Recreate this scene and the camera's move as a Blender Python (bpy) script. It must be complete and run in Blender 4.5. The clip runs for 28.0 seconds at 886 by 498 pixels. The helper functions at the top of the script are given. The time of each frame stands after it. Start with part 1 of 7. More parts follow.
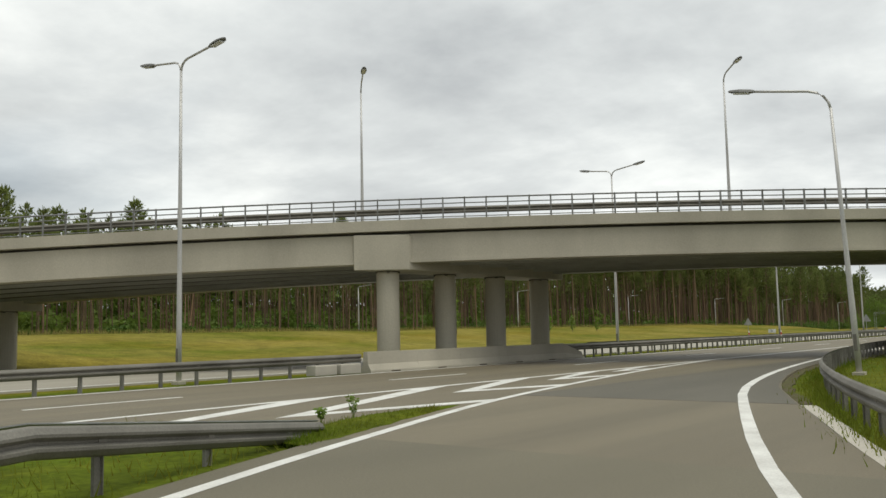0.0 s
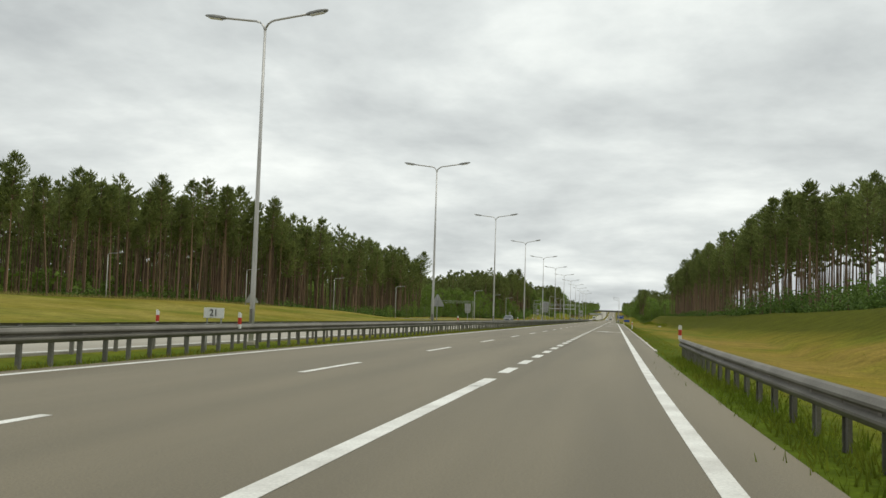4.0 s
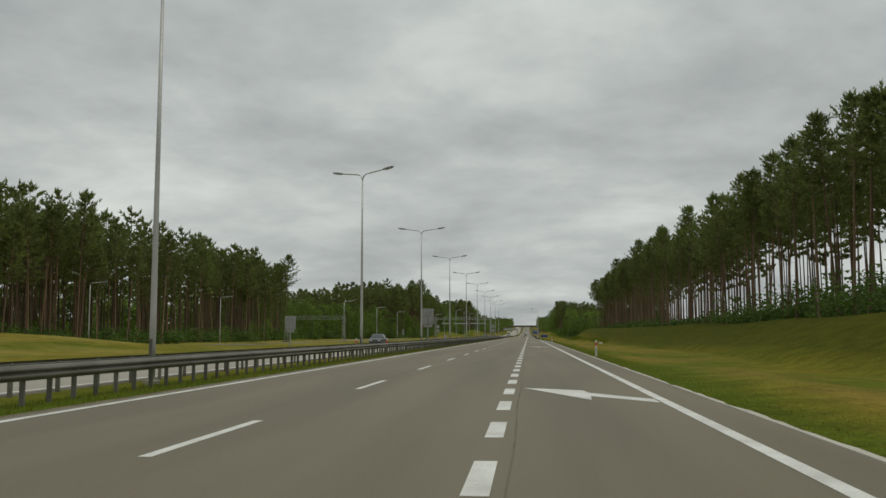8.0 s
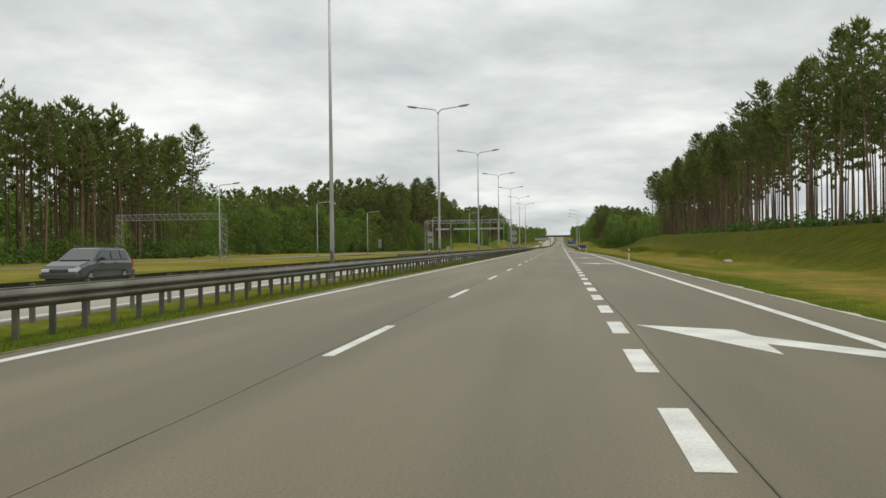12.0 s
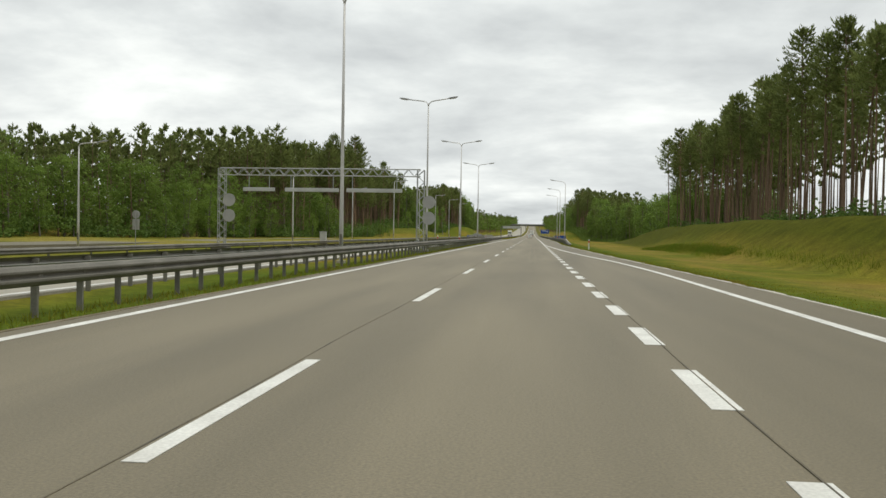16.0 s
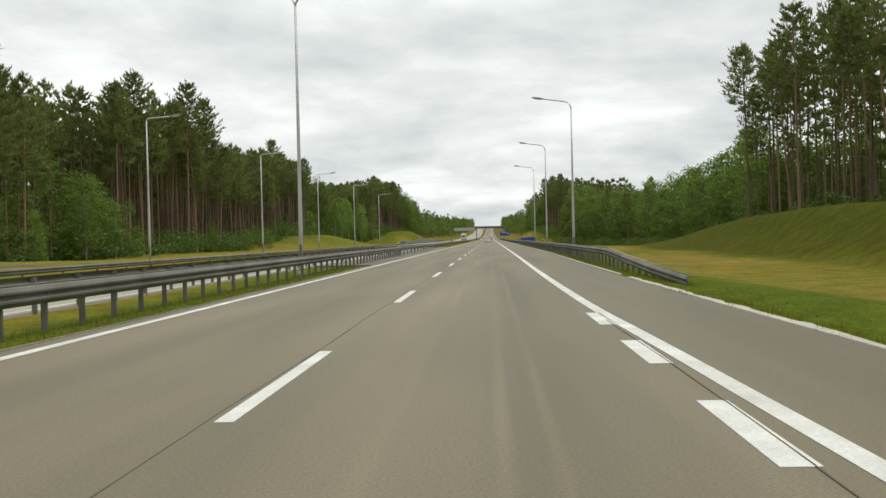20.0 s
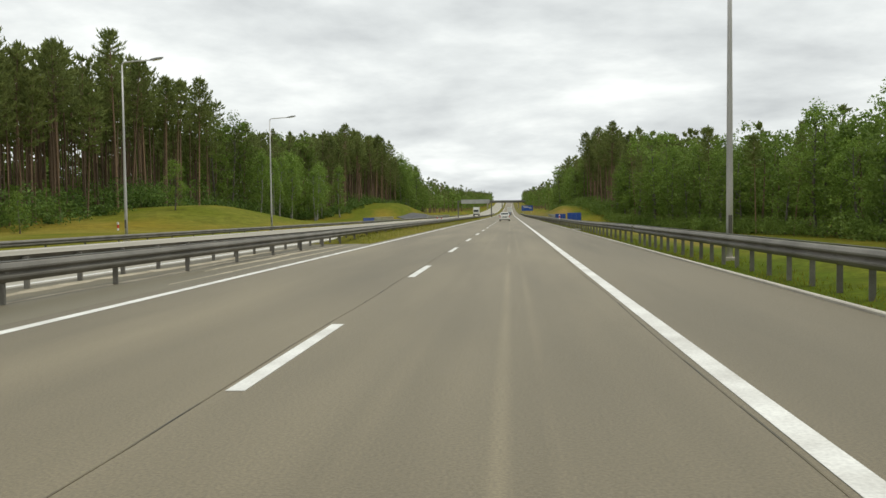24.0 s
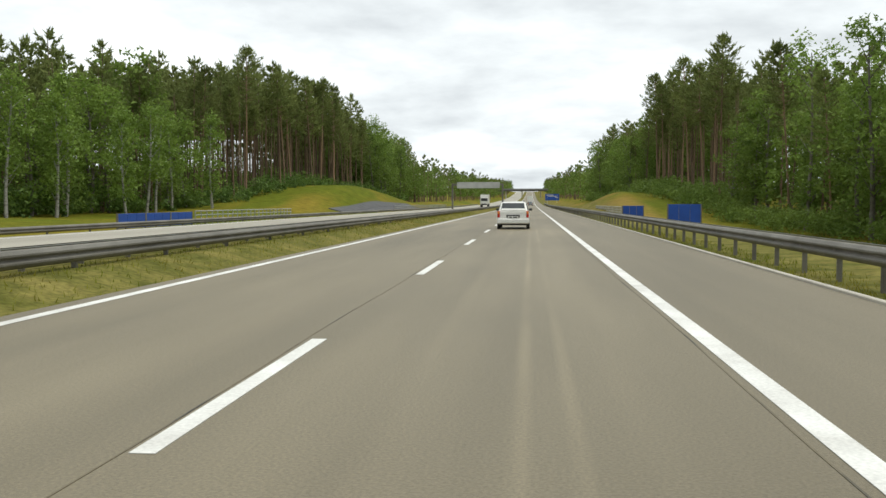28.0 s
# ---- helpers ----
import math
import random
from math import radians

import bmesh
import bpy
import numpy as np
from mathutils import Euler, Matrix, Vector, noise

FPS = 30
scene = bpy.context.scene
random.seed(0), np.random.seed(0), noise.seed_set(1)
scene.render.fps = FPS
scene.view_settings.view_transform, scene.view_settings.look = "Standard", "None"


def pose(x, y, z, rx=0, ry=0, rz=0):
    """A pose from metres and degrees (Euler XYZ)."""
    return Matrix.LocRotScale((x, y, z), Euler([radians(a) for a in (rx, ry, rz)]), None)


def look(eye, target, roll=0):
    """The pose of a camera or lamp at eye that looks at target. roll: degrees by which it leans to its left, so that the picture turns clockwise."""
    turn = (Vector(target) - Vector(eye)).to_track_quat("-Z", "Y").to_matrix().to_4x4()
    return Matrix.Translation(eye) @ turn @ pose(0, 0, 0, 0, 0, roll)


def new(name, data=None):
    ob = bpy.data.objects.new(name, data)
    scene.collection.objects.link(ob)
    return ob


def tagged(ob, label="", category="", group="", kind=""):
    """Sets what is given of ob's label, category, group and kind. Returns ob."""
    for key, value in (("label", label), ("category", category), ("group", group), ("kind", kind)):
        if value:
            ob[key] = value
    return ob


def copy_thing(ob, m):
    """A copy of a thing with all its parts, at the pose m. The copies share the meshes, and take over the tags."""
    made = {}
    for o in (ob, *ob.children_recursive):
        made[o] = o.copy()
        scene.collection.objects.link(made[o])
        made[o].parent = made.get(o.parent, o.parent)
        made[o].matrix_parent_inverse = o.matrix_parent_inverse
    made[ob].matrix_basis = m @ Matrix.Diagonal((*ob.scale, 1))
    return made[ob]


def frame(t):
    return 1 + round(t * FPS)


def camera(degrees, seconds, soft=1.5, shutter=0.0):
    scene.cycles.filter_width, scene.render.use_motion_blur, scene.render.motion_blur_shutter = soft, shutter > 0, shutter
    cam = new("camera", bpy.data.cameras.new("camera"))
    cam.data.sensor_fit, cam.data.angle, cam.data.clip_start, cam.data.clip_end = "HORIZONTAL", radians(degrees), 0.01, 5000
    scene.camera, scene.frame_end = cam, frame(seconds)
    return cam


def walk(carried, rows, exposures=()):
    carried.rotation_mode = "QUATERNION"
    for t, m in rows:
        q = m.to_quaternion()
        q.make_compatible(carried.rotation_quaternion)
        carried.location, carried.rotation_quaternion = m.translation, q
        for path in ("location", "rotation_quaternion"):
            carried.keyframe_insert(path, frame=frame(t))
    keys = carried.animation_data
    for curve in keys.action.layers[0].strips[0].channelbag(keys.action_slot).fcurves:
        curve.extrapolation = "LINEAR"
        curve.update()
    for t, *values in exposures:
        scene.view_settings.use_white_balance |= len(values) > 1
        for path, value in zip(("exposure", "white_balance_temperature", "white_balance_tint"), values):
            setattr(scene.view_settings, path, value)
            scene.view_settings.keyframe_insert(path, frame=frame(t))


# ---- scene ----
# path begin
cam = camera(53.12, 28.0, soft=1.5)
PATH = [
    (0.0, pose(19.16, 7.91, 1.50, 95.37, 1.15, 38.01)),
    (0.5, pose(15.94, 13.76, 1.42, 94.91, 1.37, 32.37)),
    (1.0, pose(13.21, 19.93, 1.34, 96.35, 0.12, 27.27)),
    (1.5, pose(11.07, 26.36, 1.27, 94.54, 0.79, 22.02)),
    (2.0, pose(9.58, 32.60, 1.24, 94.69, 0.44, 19.25)),
    (2.5, pose(8.27, 39.22, 1.29, 92.05, -0.61, 15.68)),
    (3.0, pose(7.24, 46.16, 1.21, 93.39, -1.19, 12.97)),
    (3.5, pose(6.46, 53.44, 1.20, 93.35, -1.88, 11.99)),
    (4.5, pose(5.73, 68.56, 1.25, 95.93, -1.31, 10.11)),
    (5.5, pose(5.11, 83.86, 1.31, 98.50, -0.75, 8.27)),
    (6.0, pose(4.83, 91.75, 1.32, 96.09, 1.27, 4.94)),
    (6.5, pose(4.64, 100.29, 1.32, 95.97, 1.32, 4.69)),
    (7.0, pose(4.51, 109.40, 1.30, 95.95, 0.28, 5.33)),
    (7.5, pose(4.32, 118.73, 1.29, 95.94, -0.15, 5.22)),
    (8.0, pose(4.12, 128.27, 1.30, 95.53, 0.12, 5.48)),
    (8.5, pose(3.92, 137.94, 1.32, 96.28, 0.43, 4.89)),
    (9.0, pose(3.71, 147.61, 1.35, 95.33, 1.04, 4.83)),
    (9.5, pose(3.48, 157.85, 1.34, 93.93, 1.49, 4.47)),
    (10.0, pose(3.27, 167.75, 1.32, 93.43, 0.54, 5.03)),
    (10.5, pose(3.12, 178.85, 1.31, 94.54, 0.10, 4.92)),
    (11.0, pose(3.00, 189.72, 1.31, 94.56, 0.67, 4.98)),
    (11.5, pose(2.90, 200.54, 1.31, 91.79, 0.38, 4.63)),
    (12.0, pose(2.81, 211.19, 1.31, 89.83, 0.69, 7.60)),
    (12.5, pose(2.70, 222.15, 1.33, 92.27, 0.26, 4.25)),
    (13.0, pose(2.60, 233.19, 1.34, 88.82, 0.13, 5.87)),
    (13.5, pose(2.53, 244.21, 1.34, 88.95, 0.02, 5.90)),
    (14.5, pose(2.38, 266.85, 1.32, 89.00, -0.40, 5.67)),
    (15.5, pose(2.25, 289.60, 1.31, 89.06, -0.82, 5.44)),
    (16.0, pose(2.18, 300.90, 1.30, 88.99, -0.93, 5.77)),
    (16.5, pose(2.10, 312.30, 1.29, 89.73, -0.83, 5.21)),
    (17.0, pose(2.05, 323.75, 1.28, 88.78, -1.02, 5.18)),
    (17.5, pose(2.10, 335.68, 1.30, 88.93, -0.51, 5.00)),
    (18.0, pose(2.15, 347.33, 1.32, 88.19, -0.00, 5.33)),
    (18.5, pose(2.11, 359.33, 1.32, 88.43, 0.72, 4.49)),
    (19.0, pose(2.05, 371.34, 1.31, 88.67, 1.64, 2.75)),
    (19.5, pose(2.01, 383.29, 1.31, 89.40, 1.52, 3.17)),
    (20.0, pose(1.98, 395.23, 1.31, 89.33, 1.31, 3.07)),
    (20.5, pose(1.99, 407.16, 1.33, 89.05, 1.06, 3.59)),
    (21.5, pose(2.04, 431.01, 1.35, 88.97, 1.01, 3.78)),
    (22.5, pose(2.08, 454.89, 1.37, 88.90, 0.95, 3.98)),
    (23.0, pose(2.07, 466.92, 1.38, 89.02, 0.51, 4.19)),
    (23.5, pose(2.09, 479.00, 1.35, 88.82, 0.11, 5.13)),
    (24.0, pose(2.10, 491.05, 1.33, 87.72, 0.70, 4.34)),
    (24.5, pose(2.04, 502.92, 1.34, 88.11, 1.52, 3.72)),
    (25.0, pose(1.98, 514.81, 1.35, 85.80, 0.54, 4.92)),
    (25.5, pose(1.96, 526.90, 1.35, 86.54, 0.51, 4.83)),
    (26.0, pose(1.95, 539.00, 1.35, 86.18, 0.18, 5.36)),
    (26.5, pose(1.92, 550.82, 1.35, 86.75, 0.03, 5.66)),
    (27.0, pose(1.91, 562.89, 1.35, 86.92, -0.41, 5.58)),
    (27.5, pose(1.99, 575.83, 1.35, 87.33, -0.23, 5.88)),
    (28.0, pose(2.09, 589.06, 1.35, 87.03, 0.16, 5.67)),
]
# path end
EXPOSURES = [(0.0, 0.10, 6750, 3), (1.0, 0.36, 6750, 3), (2.0, 0.7, 6750, 3), (3.0, 0.33, 6750, 3), (3.5, 0.25, 6750, 2), (5.5, -0.56, 6750, 0), (9.0, -0.53, 6750, 0), (10.0, -0.25, 6750, 0), (11.0, -0.1, 6750, 0), (12.0, 0.03, 6750, 1.5), (13.0, 0.06, 6750, 2.5), (17.0, 0.18, 6750, 2.5), (22.0, 0.22, 6750, 2.5), (26.0, 0.32, 6650, 3), (28.0, 0.44, 6550, 3)]
walk(cam, PATH, EXPOSURES)

# ---- world and sun: a bright overcast day ----
def build_world():
    w = bpy.data.worlds.new("overcast_sky")
    scene.world = w
    w.use_nodes = True
    nt = w.node_tree
    nt.nodes.clear()
    n, l = nt.nodes.new, nt.links.new
    out = n("ShaderNodeOutputWorld")
    sky = n("ShaderNodeTexSky")
    sky.sky_type, sky.sun_disc = "NISHITA", False
    sky.sun_elevation, sky.sun_rotation = radians(73), radians(106)
    bg_sky = n("ShaderNodeBackground")
    bg_sky.inputs["Strength"].default_value = 0.09
    l(sky.outputs[0], bg_sky.inputs["Color"])
    tc = n("ShaderNodeTexCoord")
    sep = n("ShaderNodeSeparateXYZ")
    l(tc.outputs["Generated"], sep.inputs[0])
    up = n("ShaderNodeMath"); up.operation = "MAXIMUM"; up.inputs[1].default_value = 0.0
    l(sep.outputs["Z"], up.inputs[0])
    h = n("ShaderNodeMath"); h.operation = "ADD"; h.inputs[1].default_value = 0.2
    l(up.outputs[0], h.inputs[0])
    dx = n("ShaderNodeMath"); dx.operation = "DIVIDE"; l(sep.outputs["X"], dx.inputs[0]); l(h.outputs[0], dx.inputs[1])
    dy = n("ShaderNodeMath"); dy.operation = "DIVIDE"; l(sep.outputs["Y"], dy.inputs[0]); l(h.outputs[0], dy.inputs[1])
    cmb = n("ShaderNodeCombineXYZ"); l(dx.outputs[0], cmb.inputs[0]); l(dy.outputs[0], cmb.inputs[1])
    big = n("ShaderNodeTexNoise")
    big.inputs["Scale"].default_value, big.inputs["Detail"].default_value, big.inputs["Roughness"].default_value = 0.95, 9.0, 0.57
    big.inputs["Distortion"].default_value = 0.1
    l(cmb.outputs[0], big.inputs["Vector"])
    ramp = n("ShaderNodeValToRGB")
    e = ramp.color_ramp.elements
    e[0].position, e[0].color = 0.33, (0.46, 0.475, 0.52, 1)
    e[1].position, e[1].color = 0.66, (0.96, 0.965, 1.0, 1)
    m = e.new(0.5); m.color = (0.68, 0.695, 0.74, 1)
    l(big.outputs["Fac"], ramp.inputs[0])
    # the cloud deck glows towards the hidden sun
    dot = n("ShaderNodeVectorMath"); dot.operation = "DOT_PRODUCT"
    l(tc.outputs["Generated"], dot.inputs[0])
    az, el = radians(12), radians(48)
    dot.inputs[1].default_value = (-math.sin(az) * math.cos(el), math.cos(az) * math.cos(el), math.sin(el))
    glow = n("ShaderNodeMapRange")
    glow.inputs["From Min"].default_value, glow.inputs["From Max"].default_value = -0.6, 1.0
    glow.inputs["To Min"].default_value, glow.inputs["To Max"].default_value = 0.64, 1.12
    l(dot.outputs["Value"], glow.inputs["Value"])
    bg_cloud = n("ShaderNodeBackground")
    l(ramp.outputs[0], bg_cloud.inputs["Color"]); l(glow.outputs[0], bg_cloud.inputs["Strength"])
    # thin places in the deck let the blue show through
    hole = n("ShaderNodeTexNoise")
    hole.inputs["Scale"].default_value, hole.inputs["Detail"].default_value = 0.33, 4.0
    l(cmb.outputs[0], hole.inputs["Vector"])
    hr = n("ShaderNodeMapRange")
    hr.inputs["From Min"].default_value, hr.inputs["From Max"].default_value = 0.60, 0.74
    hr.inputs["To Min"].default_value, hr.inputs["To Max"].default_value = 0.0, 0.55
    l(hole.outputs["Fac"], hr.inputs["Value"])
    mix = n("ShaderNodeMixShader")
    l(hr.outputs[0], mix.inputs[0]); l(bg_cloud.outputs[0], mix.inputs[1]); l(bg_sky.outputs[0], mix.inputs[2])
    l(mix.outputs[0], out.inputs["Surface"])


build_world()
sun = new("sun", bpy.data.lights.new("sun", "SUN"))
sun.data.energy, sun.data.angle, sun.data.color = 1.5, radians(38), (1.0, 0.95, 0.87)
sun.matrix_world = look((0, 0, 60), (-17, 5, 0))


# ---- materials ----
def mat(name, base, rough=0.7, second=None, scale=3.0, detail=6.0, fine=60.0, fine_amt=0.18, bump=0.15, bump_scale=40.0,
        metal=0.0, stretch=(1, 1, 1), lo=0.35, hi=0.68, island=0.0, per_object=0.0, spec=0.4, translucent=0.0, coat=0.0):
    """Principled paint, stone or leaf with two scales of variation in world-sized units."""
    m = bpy.data.materials.new(name)
    m.use_nodes = True
    nt = m.node_tree
    n, l = nt.nodes.new, nt.links.new
    b = nt.nodes["Principled BSDF"]
    b.inputs["Roughness"].default_value, b.inputs["Metallic"].default_value = rough, metal
    b.inputs["Specular IOR Level"].default_value = spec
    b.inputs["Coat Weight"].default_value = coat
    geo = n("ShaderNodeNewGeometry")
    mp = n("ShaderNodeMapping")
    mp.inputs["Scale"].default_value = stretch
    l(geo.outputs["Position"], mp.inputs["Vector"])
    n1 = n("ShaderNodeTexNoise")
    n1.inputs["Scale"].default_value, n1.inputs["Detail"].default_value = 1.0 / scale, detail
    l(mp.outputs[0], n1.inputs["Vector"])
    r = n("ShaderNodeMapRange")
    r.inputs["From Min"].default_value, r.inputs["From Max"].default_value = lo, hi
    l(n1.outputs["Fac"], r.inputs["Value"])
    mx = n("ShaderNodeMix"); mx.data_type = "RGBA"
    mx.inputs["A"].default_value = (*base, 1)
    mx.inputs["B"].default_value = (*(second or tuple(c * 0.8 for c in base)), 1)
    l(r.outputs[0], mx.inputs["Factor"])
    n2 = n("ShaderNodeTexNoise")
    n2.inputs["Scale"].default_value, n2.inputs["Detail"].default_value = fine, 3.0
    l(geo.outputs["Position"], n2.inputs["Vector"])
    r2 = n("ShaderNodeMapRange")
    r2.inputs["From Min"].default_value, r2.inputs["From Max"].default_value = 0.3, 0.7
    r2.inputs["To Min"].default_value, r2.inputs["To Max"].default_value = 1 - fine_amt, 1 + fine_amt
    l(n2.outputs["Fac"], r2.inputs["Value"])
    last = r2.outputs[0]
    for amount, node, socket in ((island, geo, "Random Per Island"), (per_object, None, "Random")):
        if amount:
            src = node or n("ShaderNodeObjectInfo")
            r3 = n("ShaderNodeMapRange")
            r3.inputs["To Min"].default_value, r3.inputs["To Max"].default_value = 1 - amount, 1 + amount
            l(src.outputs[socket], r3.inputs["Value"])
            mu = n("ShaderNodeMath"); mu.operation = "MULTIPLY"
            l(last, mu.inputs[0]); l(r3.outputs[0], mu.inputs[1])
            last = mu.outputs[0]
    hs = n("ShaderNodeHueSaturation")
    l(mx.outputs["Result"], hs.inputs["Color"]); l(last, hs.inputs["Value"])
    l(hs.outputs[0], b.inputs["Base Color"])
    if bump:
        n3 = n("ShaderNodeTexNoise")
        n3.inputs["Scale"].default_value, n3.inputs["Detail"].default_value = bump_scale, 4.0
        l(geo.outputs["Position"], n3.inputs["Vector"])
        bp = n("ShaderNodeBump")
        bp.inputs["Strength"].default_value, bp.inputs["Distance"].default_value = bump, 0.02
        l(n3.outputs["Fac"], bp.inputs["Height"]); l(bp.outputs[0], b.inputs["Normal"])
    if translucent:
        tr = n("ShaderNodeBsdfTranslucent")
        l(hs.outputs[0], tr.inputs["Color"])
        ms = n("ShaderNodeMixShader"); ms.inputs[0].default_value = translucent
        l(b.outputs[0], ms.inputs[1]); l(tr.outputs[0], ms.inputs[2])
        l(ms.outputs[0], nt.nodes["Material Output"].inputs["Surface"])
    return m


M = {}
M["asphalt"] = mat("asphalt", (0.127, 0.107, 0.067), 0.64, (0.178, 0.150, 0.096), scale=1.6, stretch=(1, 0.06, 1), fine=45, fine_amt=0.22, bump=0.35, bump_scale=90, spec=0.55)


def wear_streaks():
    """Pale tyre-polished streaks along the last kilometre of the lane, broken up by noise."""
    nt = M["asphalt"].node_tree
    n, l = nt.nodes.new, nt.links.new
    hs = next(x for x in nt.nodes if x.type == "HUE_SAT")
    geo = next(x for x in nt.nodes if x.type == "NEW_GEOMETRY")
    sep = n("ShaderNodeSeparateXYZ"); l(geo.outputs["Position"], sep.inputs[0])
    mp = n("ShaderNodeMapping"); mp.inputs["Scale"].default_value = (0.9, 0.09, 1)
    l(geo.outputs["Position"], mp.inputs["Vector"])
    no = n("ShaderNodeTexNoise"); no.inputs["Scale"].default_value, no.inputs["Detail"].default_value = 1.0, 4.0
    l(mp.outputs[0], no.inputs["Vector"])
    br = n("ShaderNodeMapRange"); br.inputs["From Min"].default_value, br.inputs["From Max"].default_value = 0.38, 0.62
    l(no.outputs["Fac"], br.inputs["Value"])
    on = n("ShaderNodeMapRange"); on.inputs["From Min"].default_value, on.inputs["From Max"].default_value = 320.0, 370.0
    l(sep.outputs["Y"], on.inputs["Value"])
    # the two driven lanes are polished paler, in long uneven patches
    lane = n("ShaderNodeMath"); lane.operation = "ABSOLUTE"
    lane_mid = n("ShaderNodeMath"); lane_mid.operation = "SUBTRACT"; lane_mid.inputs[1].default_value = 0.0
    l(sep.outputs["X"], lane_mid.inputs[0]); l(lane_mid.outputs[0], lane.inputs[0])
    lane_in = n("ShaderNodeMapRange"); lane_in.interpolation_type = "SMOOTHSTEP"
    lane_in.inputs["From Min"].default_value, lane_in.inputs["From Max"].default_value = 4.0, 3.4
    l(lane.outputs[0], lane_in.inputs["Value"])
    worn_map = n("ShaderNodeMapping"); worn_map.inputs["Scale"].default_value = (0.75, 0.13, 1)
    l(geo.outputs["Position"], worn_map.inputs["Vector"])
    worn = n("ShaderNodeTexNoise"); worn.inputs["Scale"].default_value, worn.inputs["Detail"].default_value = 0.8, 6.0
    l(worn_map.outputs[0], worn.inputs["Vector"])
    worn_range = n("ShaderNodeMapRange"); worn_range.inputs["From Min"].default_value, worn_range.inputs["From Max"].default_value = 0.32, 0.68
    worn_range.inputs["To Min"].default_value, worn_range.inputs["To Max"].default_value = 0.0, 0.22
    l(worn.outputs["Fac"], worn_range.inputs["Value"])
    polish = n("ShaderNodeMath"); polish.operation = "MULTIPLY"; l(lane_in.outputs[0], polish.inputs[0]); l(worn_range.outputs[0], polish.inputs[1])
    polish_on = n("ShaderNodeMapRange"); polish_on.inputs["From Min"].default_value, polish_on.inputs["From Max"].default_value = 180.0, 330.0
    l(sep.outputs["Y"], polish_on.inputs["Value"])
    polished = n("ShaderNodeMath"); polished.operation = "MULTIPLY"; l(polish.outputs[0], polished.inputs[0]); l(polish_on.outputs[0], polished.inputs[1])
    total = None
    for x, w, amount in ((1.2, 0.16, 0.16), (2.03, 0.10, 0.34), (2.36, 0.09, 0.26), (0.7, 0.4, 0.08), (2.9, 0.35, 0.08)):
        a = n("ShaderNodeMath"); a.operation = "SUBTRACT"; a.inputs[1].default_value = x; l(sep.outputs["X"], a.inputs[0])
        b = n("ShaderNodeMath"); b.operation = "ABSOLUTE"; l(a.outputs[0], b.inputs[0])
        r = n("ShaderNodeMapRange"); r.interpolation_type = "SMOOTHSTEP"
        r.inputs["From Min"].default_value, r.inputs["From Max"].default_value = 0.0, w
        r.inputs["To Min"].default_value, r.inputs["To Max"].default_value = amount, 0.0
        l(b.outputs[0], r.inputs["Value"])
        if total is None:
            total = r.outputs[0]
        else:
            ad = n("ShaderNodeMath"); l(total, ad.inputs[0]); l(r.outputs[0], ad.inputs[1]); total = ad.outputs[0]
    m1 = n("ShaderNodeMath"); m1.operation = "MULTIPLY"; l(total, m1.inputs[0]); l(br.outputs[0], m1.inputs[1])
    m2 = n("ShaderNodeMath"); m2.operation = "MULTIPLY_ADD"; m2.inputs[2].default_value = 1.0
    l(m1.outputs[0], m2.inputs[0]); l(on.outputs[0], m2.inputs[1])
    old = hs.inputs["Value"].links[0].from_socket
    m3 = n("ShaderNodeMath"); m3.operation = "MULTIPLY"; l(old, m3.inputs[0]); l(m2.outputs[0], m3.inputs[1])
    m4 = n("ShaderNodeMath"); m4.operation = "MULTIPLY_ADD"
    l(m3.outputs[0], m4.inputs[0]); l(polished.outputs[0], m4.inputs[1]); l(m3.outputs[0], m4.inputs[2])
    l(m4.outputs[0], hs.inputs["Value"])


wear_streaks()
M["pale_pavement"] = mat("pale_pavement", (0.36, 0.335, 0.28), 0.75, (0.28, 0.26, 0.215), scale=2.0, stretch=(1, 0.08, 1), fine=30, fine_amt=0.15, bump=0.25, bump_scale=60)
M["asphalt_old"] = mat("asphalt_old", (0.116, 0.102, 0.064), 0.66, (0.154, 0.135, 0.087), scale=2.5, stretch=(1, 0.2, 1), fine=40, fine_amt=0.2, bump=0.35, bump_scale=80, spec=0.55)
M["asphalt_patch"] = mat("asphalt_patch", (0.092, 0.084, 0.062), 0.66, (0.118, 0.107, 0.080), scale=1.8, stretch=(1, 0.2, 1), fine=40, fine_amt=0.2, bump=0.35, bump_scale=80, spec=0.5)
M["paint_white"] = mat("paint_white", (0.74, 0.74, 0.71), 0.6, (0.55, 0.54, 0.51), scale=0.7, fine=35, fine_amt=0.12, bump=0.2, bump_scale=70)
M["tar"] = mat("tar", (0.06, 0.055, 0.045), 0.7, (0.15, 0.126, 0.082), scale=1.6, lo=0.36, hi=0.52)
M["concrete"] = mat("concrete", (0.50, 0.465, 0.385), 0.8, (0.40, 0.37, 0.305), scale=2.2, stretch=(1, 1, 0.35), fine=25, fine_amt=0.1, bump=0.2)
# dark concrete; on the overpass it also holds the shade beneath the deck
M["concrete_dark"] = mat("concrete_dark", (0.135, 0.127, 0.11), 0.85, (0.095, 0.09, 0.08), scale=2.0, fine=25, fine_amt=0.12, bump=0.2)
M["concrete_grey"] = mat("concrete_grey", (0.40, 0.395, 0.37), 0.8, (0.32, 0.315, 0.295), scale=1.8, fine=25, fine_amt=0.1, bump=0.15)
M["concrete_pale"] = mat("concrete_pale", (0.52, 0.49, 0.42), 0.85, (0.43, 0.40, 0.35), scale=1.4, fine=30, fine_amt=0.12, bump=0.2)
